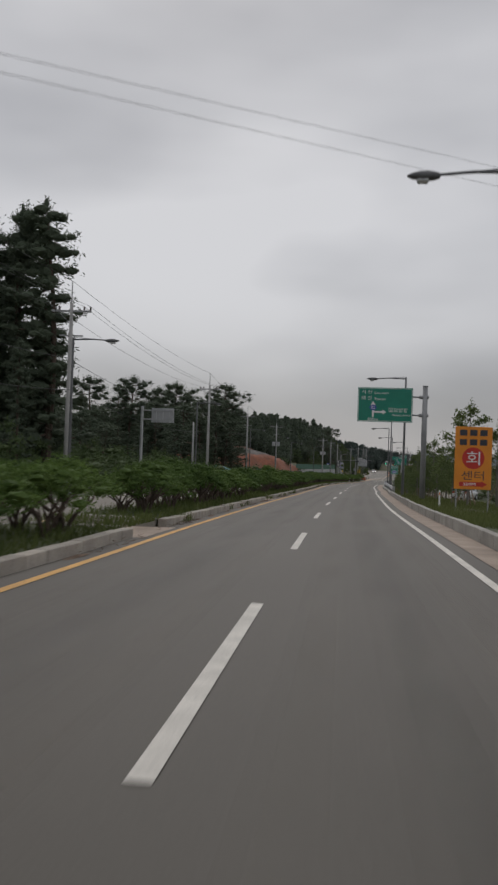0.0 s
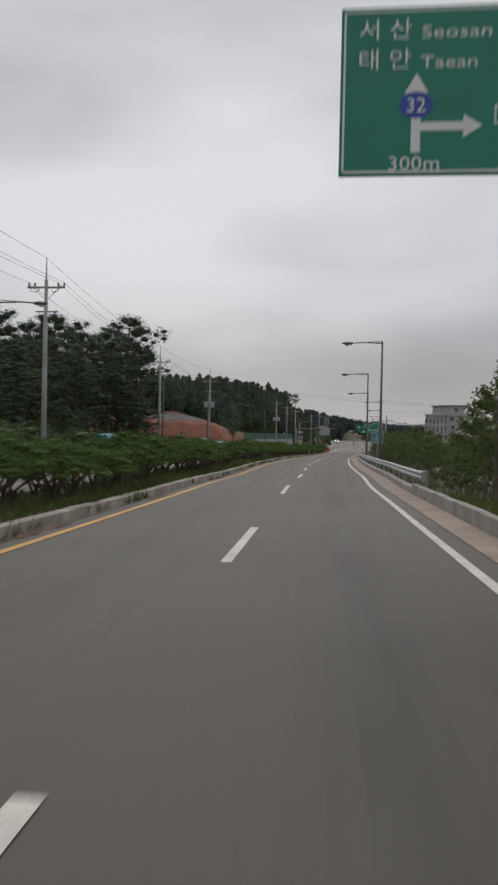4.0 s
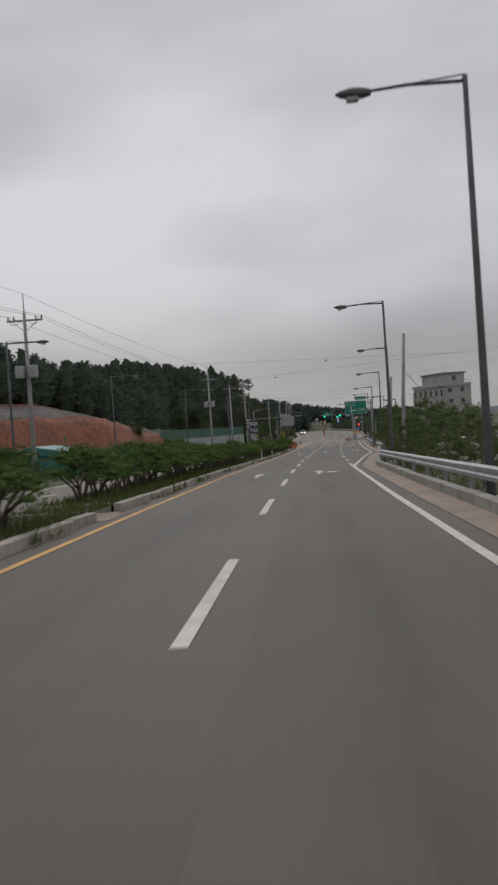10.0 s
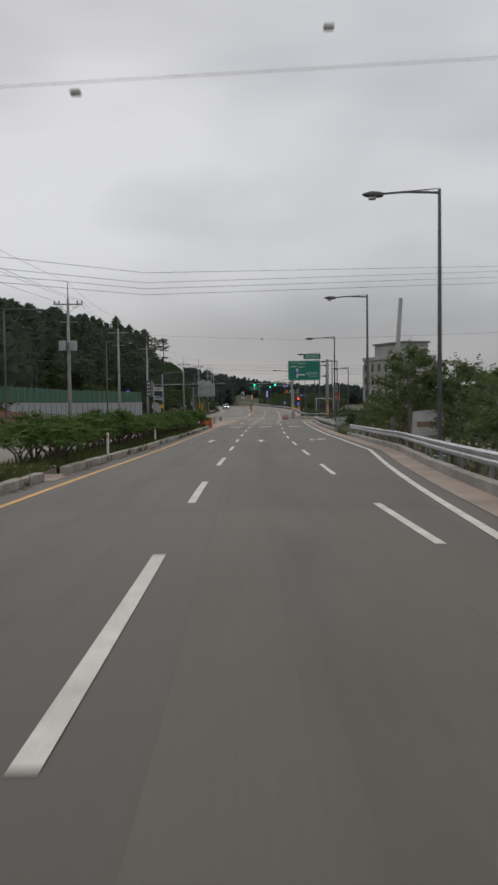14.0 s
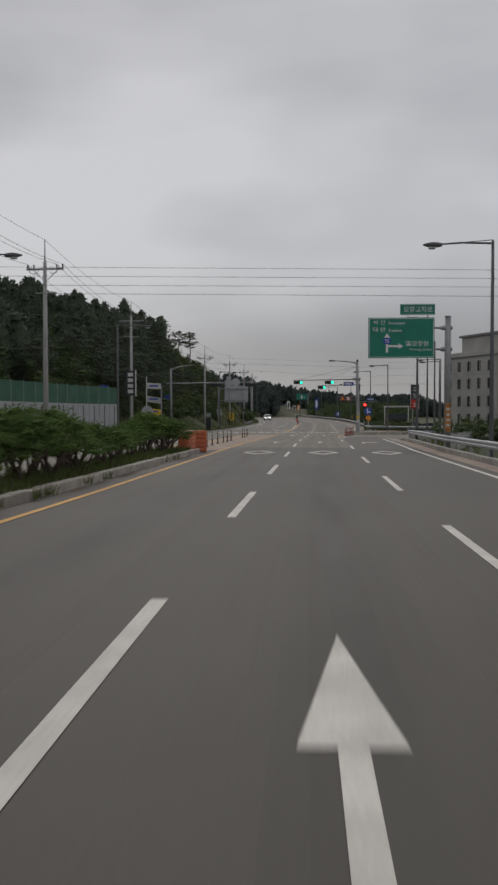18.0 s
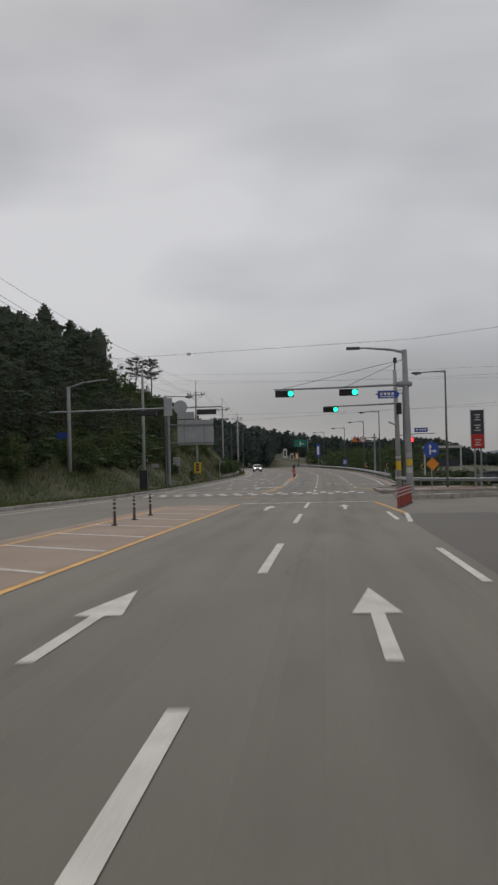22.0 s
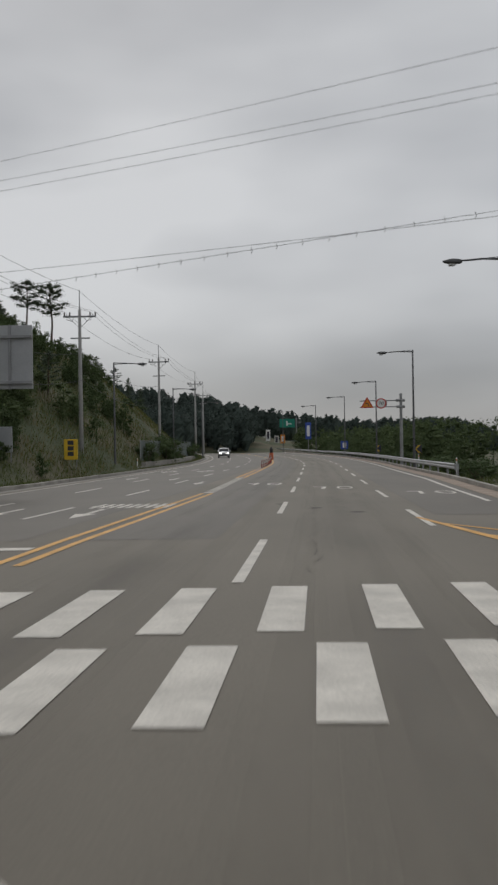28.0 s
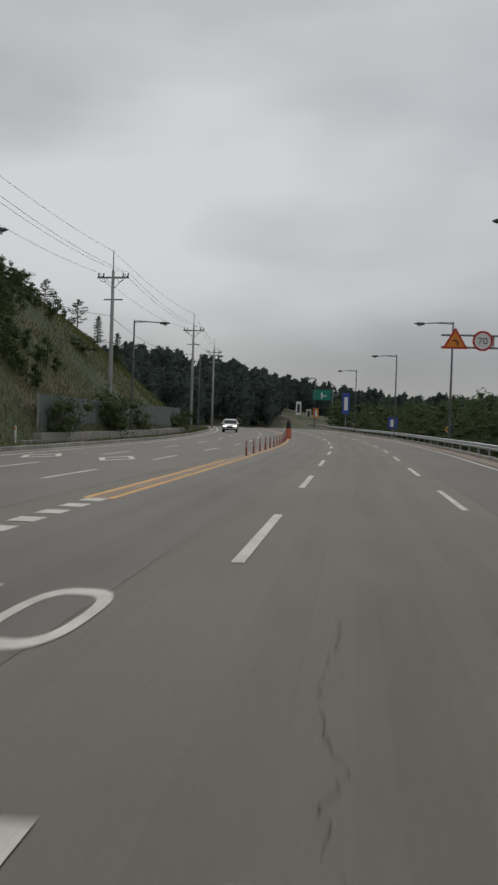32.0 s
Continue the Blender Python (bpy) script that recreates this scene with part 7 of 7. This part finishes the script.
def pine_proto(i, h=12.0):
    t = thing("pine_tree", "dark green mature pine with a layered uneven crown", "tree", group="pines")
    lb, cb = Build(), Build()
    tr = pine_shape(i, h, lb, cb, 38 if i < 2 else 25, 40 if i < 2 else 66, 0.075)
    part("trunk", Build().tube(tr, [0.2, 0.17, 0.14, 0.11, 0.07, 0.03], 8), BARK, t)
    part("limb_framework", lb.tube(tr, [0.12, 0.1, 0.08, 0.06, 0.04, 0.02], 5), BARK, t)
    part("crown", cb, PINE, t)
    return t


pines = [pine_proto(i) for i in range(4)]
pused = [False] * 4


PINE_GROWTH = ((1.12, 1.55), (0.78, 1.04), (1.33, 1.26), (1.16, 1.10))


def unscaled(ob, m):
    """The pose m for a copy, free of the size that the first of its kind was given."""
    return m @ Matrix.Diagonal((*(1 / v for v in ob.scale), 1))


def put(protos, flags, x, y, h, base_h, z=None, k=None, sx=1.0):
    """Plants one of a kind with the nominal height h; sx widens it."""
    k = rp.randrange(len(protos)) if k is None else k
    wide, tall = PINE_GROWTH[k] if protos is pines else (0.68, 0.68) if base_h == 5.2 else (1.6, 1.15)
    s = h / base_h
    m = pose(x, y, (G(x, y) if z is None else z) - 0.1, 0, 0, rp.uniform(0, 360)) @ Matrix.Diagonal((s * sx * wide, s * sx * wide, s * tall, 1))
    if flags[k]:
        return copy_thing(protos[k], unscaled(protos[k], m))
    protos[k].matrix_basis, flags[k] = m, True
    return protos[k]


FAR_TREES = []
for x, y, h, k, sx in ((-21.6, 60.4, 12.8, 0, 1.25), (-24.2, 60.9, 18.2, 1, 1.25), (-26.6, 61.4, 11.6, 0, 1.25), (-22.6, 61.6, 12.5, 1, 1.1), (-24.1, 60.3, 12.6, 0, 0.85), (-20.9, 53.4, 9.0, 1, 0.9), (-25.6, 62.8, 11.0, 0, 0.95), (-24.3, 53.3, 10.5, 1, 1), (-26.5, 60.3, 13, 0, 1), (-27.3, 52.3, 9.5, 1, 1), (-29.4, 57.2, 11, 0, 1), (-32.3, 53.1, 10, 1, 1), (-22.6, 62.4, 8, 1, 1), (-34.6, 63.1, 11, 0, 1)):
    put(pines, pused, x, y, h, 12.0, k=k, sx=sx)
for x, y, h in ((-30.4, 163, 13.5), (-33, 157, 11.9), (-33.2, 167, 14.1), (-36, 156, 11.5), (-38.5, 158, 13.2), (-42, 160, 12.6), (-41, 152, 11.5), (-46, 156, 13.8), (-49.5, 161, 14.4), (-54, 158, 13.8)):
    put(pines, pused, x, y, h, 12.0, z=Z(y) + 0.2, k=2 + int(x) % 2, sx=1.05)
for x, y, h in ((-27.2, 158, 5.2), (-28.6, 154.5, 6.0), (-30.6, 151.5, 5.4), (-32.6, 150, 6.4), (-35, 149, 5.8), (-37.5, 148, 6.2), (-40, 147, 6.0), (-29.6, 158, 6.6), (-43, 146, 6.2)):
    put(pines, pused, x, y, h, 12.0, z=Z(y) + 0.1, k=2 + int(x) % 2, sx=1.5)
for _ in range(22):
    y = rp.uniform(134, 173)
    x = -29.5 - rp.random() ** 1.3 * 36
    put(pines, pused, x, y, (y - 74) * 0.15 * rp.uniform(0.75, 1.0), 12.0, z=Z(y) + 0.2, k=rp.choice((2, 2, 3, 1)), sx=1.15)
for _ in range(34):
    y = rp.uniform(66, 160)
    x = -26 - rp.random() * 30
    put(pines, pused, x, y, rp.uniform(4, 7.5), 12.0, sx=1.3)
for _ in range(430):
    y = rp.uniform(192, 330)
    FAR_TREES.append((D(y) + OPP_OUT - 2.2 - bank_line(y)[1] - rp.random() ** 1.4 * 60, y, rp.uniform(4.0, 6.4) if y < 236 else rp.uniform(5.2, 8.4)))
for _ in range(62):
    y = rp.uniform(326, 412)
    x = D(y) - 20 - rp.random() * 11
    put(pines, pused, x, y, rp.uniform(3.5, 7.0), 12.0, k=rp.choice((2, 3, 3)), sx=1.25)
for _ in range(270):
    y = rp.uniform(326, 420)
    FAR_TREES.append((D(y) - 30 - rp.random() * 34, y, rp.uniform(5.0, 8.8)))
for x, y, h in ((-34.9, 458.5, 6.4), (-37.4, 457.0, 5.6), (-41, 473, 2.6), (-43.5, 466, 3.5), (-39, 461, 2.2), (-45, 472, 4), (-47, 460, 4.5), (-36, 440, 3.0), (-33, 455, 2.0), (-34, 478, 2.4), (-33, 486, 3.0), (-31.5, 489, 3.4), (-30.5, 494, 3.6), (-46, 445, 5), (-27, 428, 3.5), (-31, 434, 3.2)):
    put(pines, pused, x, y, h, 12.0, k=2 if h > 5.5 else rp.choice((1, 3)), sx=1.15 if h > 5.5 else 1.3)
for _ in range(60):
    y = rp.uniform(440, 520)
    FAR_TREES.append((D(y) - 38 - rp.random() * 40, y, rp.uniform(2.5, 5.0)))


def wood_tree(b, x, y, z, h, blades, blade, lumps):
    """One tree of a dense wood: an uneven solid crown with needles standing out of it."""
    wide, side, top = h * rp.uniform(0.2, 0.29), 7, rp.uniform(0.6, 1.0)
    prof = [(0.05, 0.5), (0.3, 1.0), (0.55, 0.92), (0.78, 0.72), (0.93, top * 0.5), (1.0, 0.1)]
    lean = (rp.uniform(-0.06, 0.06) * h, rp.uniform(-0.06, 0.06) * h)
    b.rings([[(x + lean[0] * f + math.cos(k * 6.283 / side + f * 3) * wide * r * rp.uniform(0.5, 0.9), y + lean[1] * f + math.sin(k * 6.283 / side + f * 3) * wide * r * rp.uniform(0.5, 0.9), z + h * (f + rp.uniform(-0.05, 0.05) * (f < 0.95))) for k in range(side)] for f, r in prof])
    for _ in range(blades):
        f, a = rp.uniform(0.12, 1.02) ** 0.85, rp.uniform(0, 6.283)
        r = wide * np.interp(f, (0.05, 0.3, 0.55, 0.78, 0.93, 1.0), (0.5, 1.0, 0.92, 0.72, top * 0.5, 0.1)) * rp.uniform(0.72, 1.22)
        p = Vector((x + lean[0] * f + math.cos(a) * r, y + lean[1] * f + math.sin(a) * r, z + h * f))
        d = Vector((math.cos(a) + rp.gauss(0, 0.6), math.sin(a) + rp.gauss(0, 0.6), rp.gauss(0.5, 0.6))).normalized()
        q = d.cross(Vector((rp.gauss(0, 1), rp.gauss(0, 1), rp.gauss(0, 1)))).normalized() * blade * rp.uniform(0.4, 0.8)
        d *= blade * rp.uniform(0.8, 1.7)
        b.add([p - d * 0.4, p + q, p + d, p - q], [(0, 1, 2, 3)])
    for _ in range(lumps):
        f, a = rp.uniform(0.3, 0.95), rp.uniform(0, 6.283)
        r = wide * (1.15 - 0.8 * f)
        clump(b, (x + lean[0] * f + math.cos(a) * r, y + lean[1] * f + math.sin(a) * r, z + h * f), (h * 0.085, h * 0.085, h * 0.05), 12, blade, 0.9, 2.0, 0.35, 0.5, 0.7)


wood = Build()
for x, y, h in FAR_TREES:
    wood_tree(wood, x, y, G(x, y) - 0.1, h, 190, 0.26, 5)
solid("ridge_pines", wood, PINE, "dark pine woods over the ridge and the red bank", "woods", kind="stuff")


def street_tree_proto(i):
    t = thing("street_tree", "young roadside tree with light foliage, tied to wooden stakes", "tree", group="young street trees")
    h = 5.2
    b = Build().tube([(0, 0, -0.3), (0.05, 0.03, 1.6), (0.0, 0.08, 3.2), (0.06, 0, h * 0.95)], [0.07, 0.055, 0.04, 0.015], 7)
    part("trunk", b, BARK_GREY, t)
    lb, cb = Build(), Build()
    for k in range(13):
        z = 1.5 + (h - 1.7) * k / 13
        a = k * 2.4 + i
        L = 1.25 * (1 - (z / h) ** 2) + 0.35
        e = Vector((math.cos(a) * L, math.sin(a) * L, z + 0.45 * L))
        lb.tube([(0, 0, z), e * 0.5 + Vector((0, 0, z * 0.5)), e], [0.025, 0.018, 0.008], 5)
        for q in (0.55, 0.8, 1.0):
            c = Vector((0, 0, z)).lerp(e, q)
            clump(cb, c, (0.42, 0.42, 0.34), 58, 0.095, 1.0, 1.8, -0.2, 0.25, 0.24)
    leaf_cloud(cb, (0.05, 0, h), (0.25, 0.25, 0.45), 50, 0.085, 1.0, 1.7, 0, 0.2)
    part("branch_framework", lb, BARK_GREY, t)
    part("crown", cb, STREET_LEAF, t)
    for k in range(3):
        a = k * 2.094 + i
        part("stake", Build().tube([(0.75 * math.cos(a), 0.75 * math.sin(a), -0.2), (0.06 * math.cos(a), 0.06 * math.sin(a), 1.5)], 0.03, 6), STAKE, t)
    return t


strees = [street_tree_proto(i) for i in range(3)]
sused = [False] * 3
for y in list(np.arange(60, 108, 4.2)) + list(np.arange(150, 186, 6.4)) + list(np.arange(188, 258, 4.6)):
    x = D(y) + EDGE_R(y) + rp.uniform(2.6, 4.4) + (0.6 if y < 80 else 0)
    put(strees, sused, x, y + rp.uniform(-1, 1), rp.uniform(2.8, 4.2) if y < 188 else rp.uniform(4.8, 7.0), 5.2, sx=1.0 if y < 188 else 1.25)
for y in np.arange(60, 250, 5.0):
    put(strees, sused, D(y) + EDGE_R(y) + rp.uniform(12.5, 17), y, rp.uniform(4.4, 6.4), 5.2, sx=1.35)
for y in np.arange(68, 196, 6.2):
    put(strees, sused, D(y) + EDGE_R(y) + rp.uniform(4.6, 6.4), y, rp.uniform(4.4, 6.4), 5.2, sx=1.3)
for y in (114, 121, 127, 134, 140, 146):
    put(strees, sused, D(y) + EDGE_R(y) + 5.2 + 0.1 * (y - 114), y, rp.uniform(4.2, 5.6), 5.2, sx=1.2)
for x, y, h in ((6.4, 60.1, 9.5), (8.4, 62.2, 8.0), (9.9, 58.2, 8.6), (3.4, 80, 6.5), (4.6, 78, 7.4), (5.8, 82, 7.6), (4.0, 88, 7.0), (5.2, 92, 7.2)):
    put(strees, sused, x, y, h, 5.2)
for x, y, h in ((2.9, 206, 7.0), (1.6, 204, 5.4), (4.8, 209, 7.4), (3.6, 214, 8.4), (0.9, 226, 7.6), (2.0, 228, 8.0), (1.4, 231, 7.0), (3.0, 226, 7.4)):
    put(strees, sused, x, y, h, 5.2, sx=1.25)


def shrub_proto(i):
    t = thing("wild_shrub", "dark wild shrub in the roadside undergrowth", "shrub", group="wild shrubs")
    b = Build()
    for k in range(4):
        a = k * 1.57 + i
        b.tube([(0, 0, -0.1), (0.3 * math.cos(a), 0.3 * math.sin(a), 0.6), (0.6 * math.cos(a), 0.6 * math.sin(a), 1.2)], [0.04, 0.025, 0.01], 5)
    part("trunk", b, BARK, t)
    b = Build()
    for k in range(9):
        a, q = k * 0.8 + i, rp.uniform(0.2, 0.95)
        clump(b, (q * math.cos(a), q * math.sin(a), rp.uniform(0.35, 1.5)), (0.55, 0.55, 0.42), 84, 0.075, 1.0, 2.0, 0.25, 0.4, 0.4)
    part("crown", b, SHRUB, t)
    return t


shrubs = [shrub_proto(i) for i in range(3)]
shused = [False] * 3


def scatter(n, y0, y1, o0, o1, h0, h1, sx=1.3):
    for _ in range(n):
        y = rp.uniform(y0, y1)
        x = D(y) + rp.uniform(o0, o1)
        put(shrubs, shused, x, y, rp.uniform(h0, h1), 1.9, sx=sx)


scatter(40, 0, 100, -32, -15.5, 1.2, 3.2, 1.5)
scatter(44, 100, 215, -40, -17, 1.2, 3.2, 1.5)
scatter(22, 215, 318, -27, -16, 0.7, 1.6)
scatter(40, 322, 412, -24, -18.4, 0.8, 2.4, 1.4)
scatter(12, 412, 500, -30, -19, 0.6, 1.5)
for y, h in ((439, 2.0), (441, 2.3), (452, 2.9), (454, 3.0), (463, 2.0), (484, 2.2), (487, 2.4), (490, 2.3)):
    put(shrubs, shused, D(y) - 15.35, y, h * 1.05, 1.9, sx=0.72)
scatter(16, 84, 250, 14, 20, 0.8, 1.6)
scatter(30, 384, 520, 11, 15, 1.0, 2.2, 1.3)
scatter(12, 256, 320, 13, 26, 1.2, 2.4)
for x, y, h in ((4.4, 300, 1.7), (5.6, 302, 2.0), (3.6, 303, 1.5), (6.6, 299, 1.9), (5.0, 305, 2.1), (7.6, 303, 2.0)):
    put(shrubs, shused, x, y, h, 1.9, sx=0.9)


def thicket(name, label, n, fn, h0, h1, material, low=0.12, blades=64, blade=0.14):
    """Undergrowth that nobody could count: clumps from the ground up."""
    b = Build()
    for _ in range(n):
        x, y = fn()
        z, h = G(x, y), rp.uniform(h0, h1)
        b.tube([(x, y, z - 0.2), (x + 0.1, y, z + h * 0.7)], [0.05 + 0.008 * h, 0.03], 4)
        for k in range(7):
            f = low + (0.92 - low) * (k + rp.random()) / 7
            w = h * 0.3 * (1 - abs(f - 0.45)) * rp.uniform(0.75, 1.2)
            a = rp.uniform(0, 6.28)
            clump(b, (x + math.cos(a) * w * 0.7, y + math.sin(a) * w * 0.7, z + h * f), (w, w, h * 0.14), blades, blade, 1.0, 1.8, 0.1, 0.3, 0.34)
    return solid(name, b, material, label, "undergrowth", kind="stuff")


def along_left(y0, y1, o0, o1):
    def f():
        y = rp.uniform(y0, y1)
        return D(y) - rp.uniform(o0, o1), y
    return f


def along_right(y0, y1, o0, o1):
    def f():
        y = rp.uniform(y0, y1)
        return D(y) + EDGE_R(y) + rp.uniform(o0, o1), y
    return f


thicket("undergrowth", "dense mixed undergrowth under the pines", 130, along_left(-5, 120, 17, 38), 1.4, 4.2, SHRUB)
thicket("undergrowth", "dense dark undergrowth below the pine grove", 90, along_left(124, 178, 21, 44), 2.0, 5.0, SHRUB)
thicket("undergrowth", "dense green undergrowth along the foot of the wooded slope", 170, along_left(320, 430, 18.6, 27), 1.2, 3.6, BROAD)
thicket("undergrowth", "dense dark undergrowth and young trees on the wooded slope", 150, along_left(320, 426, 24, 40), 3.0, 5.5, SHRUB)
CLUSTERS = [(rp.uniform(396, 535), rp.uniform(25, 36)) for _ in range(26)] + [(444, 20), (447, 22), (450, 21), (446, 24), (441, 20.5), (443, 23), (402, 17.5), (406, 19), (398, 18.5), (410, 20), (428, 19), (466, 27)]


def in_clusters():
    y, o = rp.choice(CLUSTERS)
    y += rp.gauss(0, 1.6)
    return D(y) - o + rp.gauss(0, 1.3), y


thicket("slope_bushes", "dark bushes in clusters over the cut slope", 260, in_clusters, 0.8, 2.4, SHRUB, 0.12, 44, 0.11)
thicket("broadleaf_thicket", "dense broad-leaved trees behind the guard rail", 150, along_right(458, 575, 4.5, 18), 3.4, 6.6, BROAD, 0.1, 40, 0.22)
thicket("broadleaf_thicket", "low scrub on the grassy bank behind the guard rail", 60, along_right(386, 460, 6, 22), 0.5, 1.5, BROAD, 0.1, 30, 0.14)
thicket("broadleaf_thicket", "scrubby growth beyond the young street trees", 54, along_right(84, 300, 12, 34), 0.9, 2.3, BROAD, 0.1, 40, 0.15)


def low_wood(name, label, n, fn, h0, h1, material):
    """Far woods as one piece."""
    b = Build()
    for _ in range(n):
        x, y, k = fn()
        wood_tree(b, x, y, G(x, y), k * rp.uniform(h0, h1), 85, 0.4, 3)
    return solid(name, b, material, label, "woods", kind="stuff")


def bend_hill():
    x = rp.uniform(-150, 22)
    return x, (560 if x < -18 else 628) + rp.random() ** 1.3 * 120, 1.0


# distant woods share the needle colour with haze tinted in
low_wood("far_woods", "dark pine woods on the hill beyond the bend", 1150, bend_hill, 6, 9.5, HAZED_PINE)


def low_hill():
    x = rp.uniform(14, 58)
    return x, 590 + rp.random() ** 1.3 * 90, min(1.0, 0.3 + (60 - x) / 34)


low_wood("far_woods", "dark pine woods on the low hill across the fields", 330, low_hill, 6, 8.5, HAZED_PINE)
low_wood("field_edge_woods", "scrubby trees at the edge of the fields", 150, lambda: (rp.uniform(40, 150), rp.uniform(180, 330), 1.0), 3, 6, HAZED_PINE)
# backdrop ridge; its paleness is painted haze, no air is modelled
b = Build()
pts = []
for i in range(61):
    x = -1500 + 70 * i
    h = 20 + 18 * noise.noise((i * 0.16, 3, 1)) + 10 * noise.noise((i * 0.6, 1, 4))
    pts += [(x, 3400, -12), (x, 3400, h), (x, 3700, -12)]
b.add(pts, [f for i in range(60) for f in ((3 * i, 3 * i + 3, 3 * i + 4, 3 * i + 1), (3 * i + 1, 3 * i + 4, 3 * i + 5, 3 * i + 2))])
solid("backdrop_hills", b, HAZED_HILL, "hills on the horizon, haze painted in as pale grey-blue", "hills", kind="structure", smooth=True)


def grass(name, label, n, fn, size, material, h=None):
    b = Build()
    for _ in range(n):
        x, y, z = fn()
        a = rp.uniform(0, 6.28)
        s = size * rp.uniform(0.5, 1.4)
        dx, dy = math.cos(a) * s * 0.09, math.sin(a) * s * 0.09
        lx, ly = rp.gauss(0, 0.35) * s, rp.gauss(0, 0.35) * s
        b.add([(x - dx, y - dy, z - 0.02), (x + dx, y + dy, z - 0.02), (x + lx, y + ly, z + s)], [(0, 1, 2)])
    return solid(name, b, material, label, "grass", kind="stuff")


def on_median():
    y = rp.uniform(2, 281)
    k = KERB_L(y) - 0.26
    o = k - rp.random() ** 1.6 * (k - OPP_IN - 0.25)
    return P(o, y, 0.2)


def on_verge():
    y = rp.uniform(30, 84)
    x = D(y) + EDGE_R(y) + 1.4 + rp.random() ** 1.5 * 7
    return x, y, G(x, y)


def on_slope():
    y = rp.uniform(320, 535)
    x = D(y) + OPP_OUT - 1.2 - rp.random() ** 1.2 * 26
    return x, y, G(x, y)


def right_bank():
    y = rp.uniform(84, 310) if rp.random() < 0.6 else rp.uniform(376, 500)
    x = D(y) + EDGE_R(y) + 1.7 + rp.random() ** 1.5 * 10
    return x, y, G(x, y)


grass("median_grass", "rough green grass between the median shrubs", 40000, on_median, 0.2, GRASS)
grass("verge_grass", "long green grass on the verge", 16000, on_verge, 0.26, GRASS)
grass("slope_grass", "grass over the roadside slope", 120000, on_slope, 0.27, GRASS)
grass("dry_slope_grass", "dry brownish grass on the cut slope", 42000, lambda: (lambda y, r: (D(y) + OPP_OUT - 1.5 - r, y, G(D(y) + OPP_OUT - 1.5 - r, y)))(rp.uniform(404, 530), rp.random() * 24), 0.25, DRY_GRASS)
grass("bank_grass", "green grass behind the guard rail", 22000, right_bank, 0.35, GRASS)
# litter of dead twigs along the median kerb
b = Build()
for _ in range(520):
    y = rp.choice((18, 26, 44, 52, 64, 92, 118, 133, 160, 188, 203, 214, 228, 246, 262)) + rp.gauss(0, 1.6)
    o = KERB_L(y) + rp.uniform(0.02, 0.35)
    a, s = rp.uniform(0, 6.28), rp.uniform(0.05, 0.18)
    p = Vector(P(o, y, 0.015 + rp.random() * 0.05))
    b.tube([p, p + Vector((math.cos(a) * s, math.sin(a) * s, rp.uniform(0, 0.04)))], 0.006, 3)
solid("leaf_litter", b, TWIG, "brown leaf litter and twigs along the median kerb", "litter", kind="stuff")

b = Build()
for _ in range(70):
    y = rp.uniform(2, 278)
    p = P(KERB_L(y) + 0.12, y, 0.0)
    L, w = rp.uniform(0.25, 0.8), rp.uniform(0.06, 0.13)
    ring = [(p[0] + w * math.cos(q * 0.7854) * rp.uniform(0.7, 1.2), p[1] + L * math.sin(q * 0.7854) * rp.uniform(0.7, 1.2), p[2] + 0.008) for q in range(8)]
    b.add(ring + [(p[0] - 0.02, p[1], p[2] + rp.uniform(0.03, 0.07))], [(q, (q + 1) % 8, 8) for q in range(8)])
solid("soil_heaps", b, DIRT, "small brown heaps of soil washed against the kerb", "soil", kind="stuff")


def kerb_tufts():
    y = rp.choice(TUFTS) + rp.gauss(0, 0.28)
    return P(KERB_L(y) + rp.gauss(-0.08, 0.12), y, 0.06)


TUFTS = [rp.uniform(3, 279) for _ in range(75)]
grass("kerb_tufts", "tufts of green grass growing through the kerb joints", 3200, kerb_tufts, 0.2, GRASS)
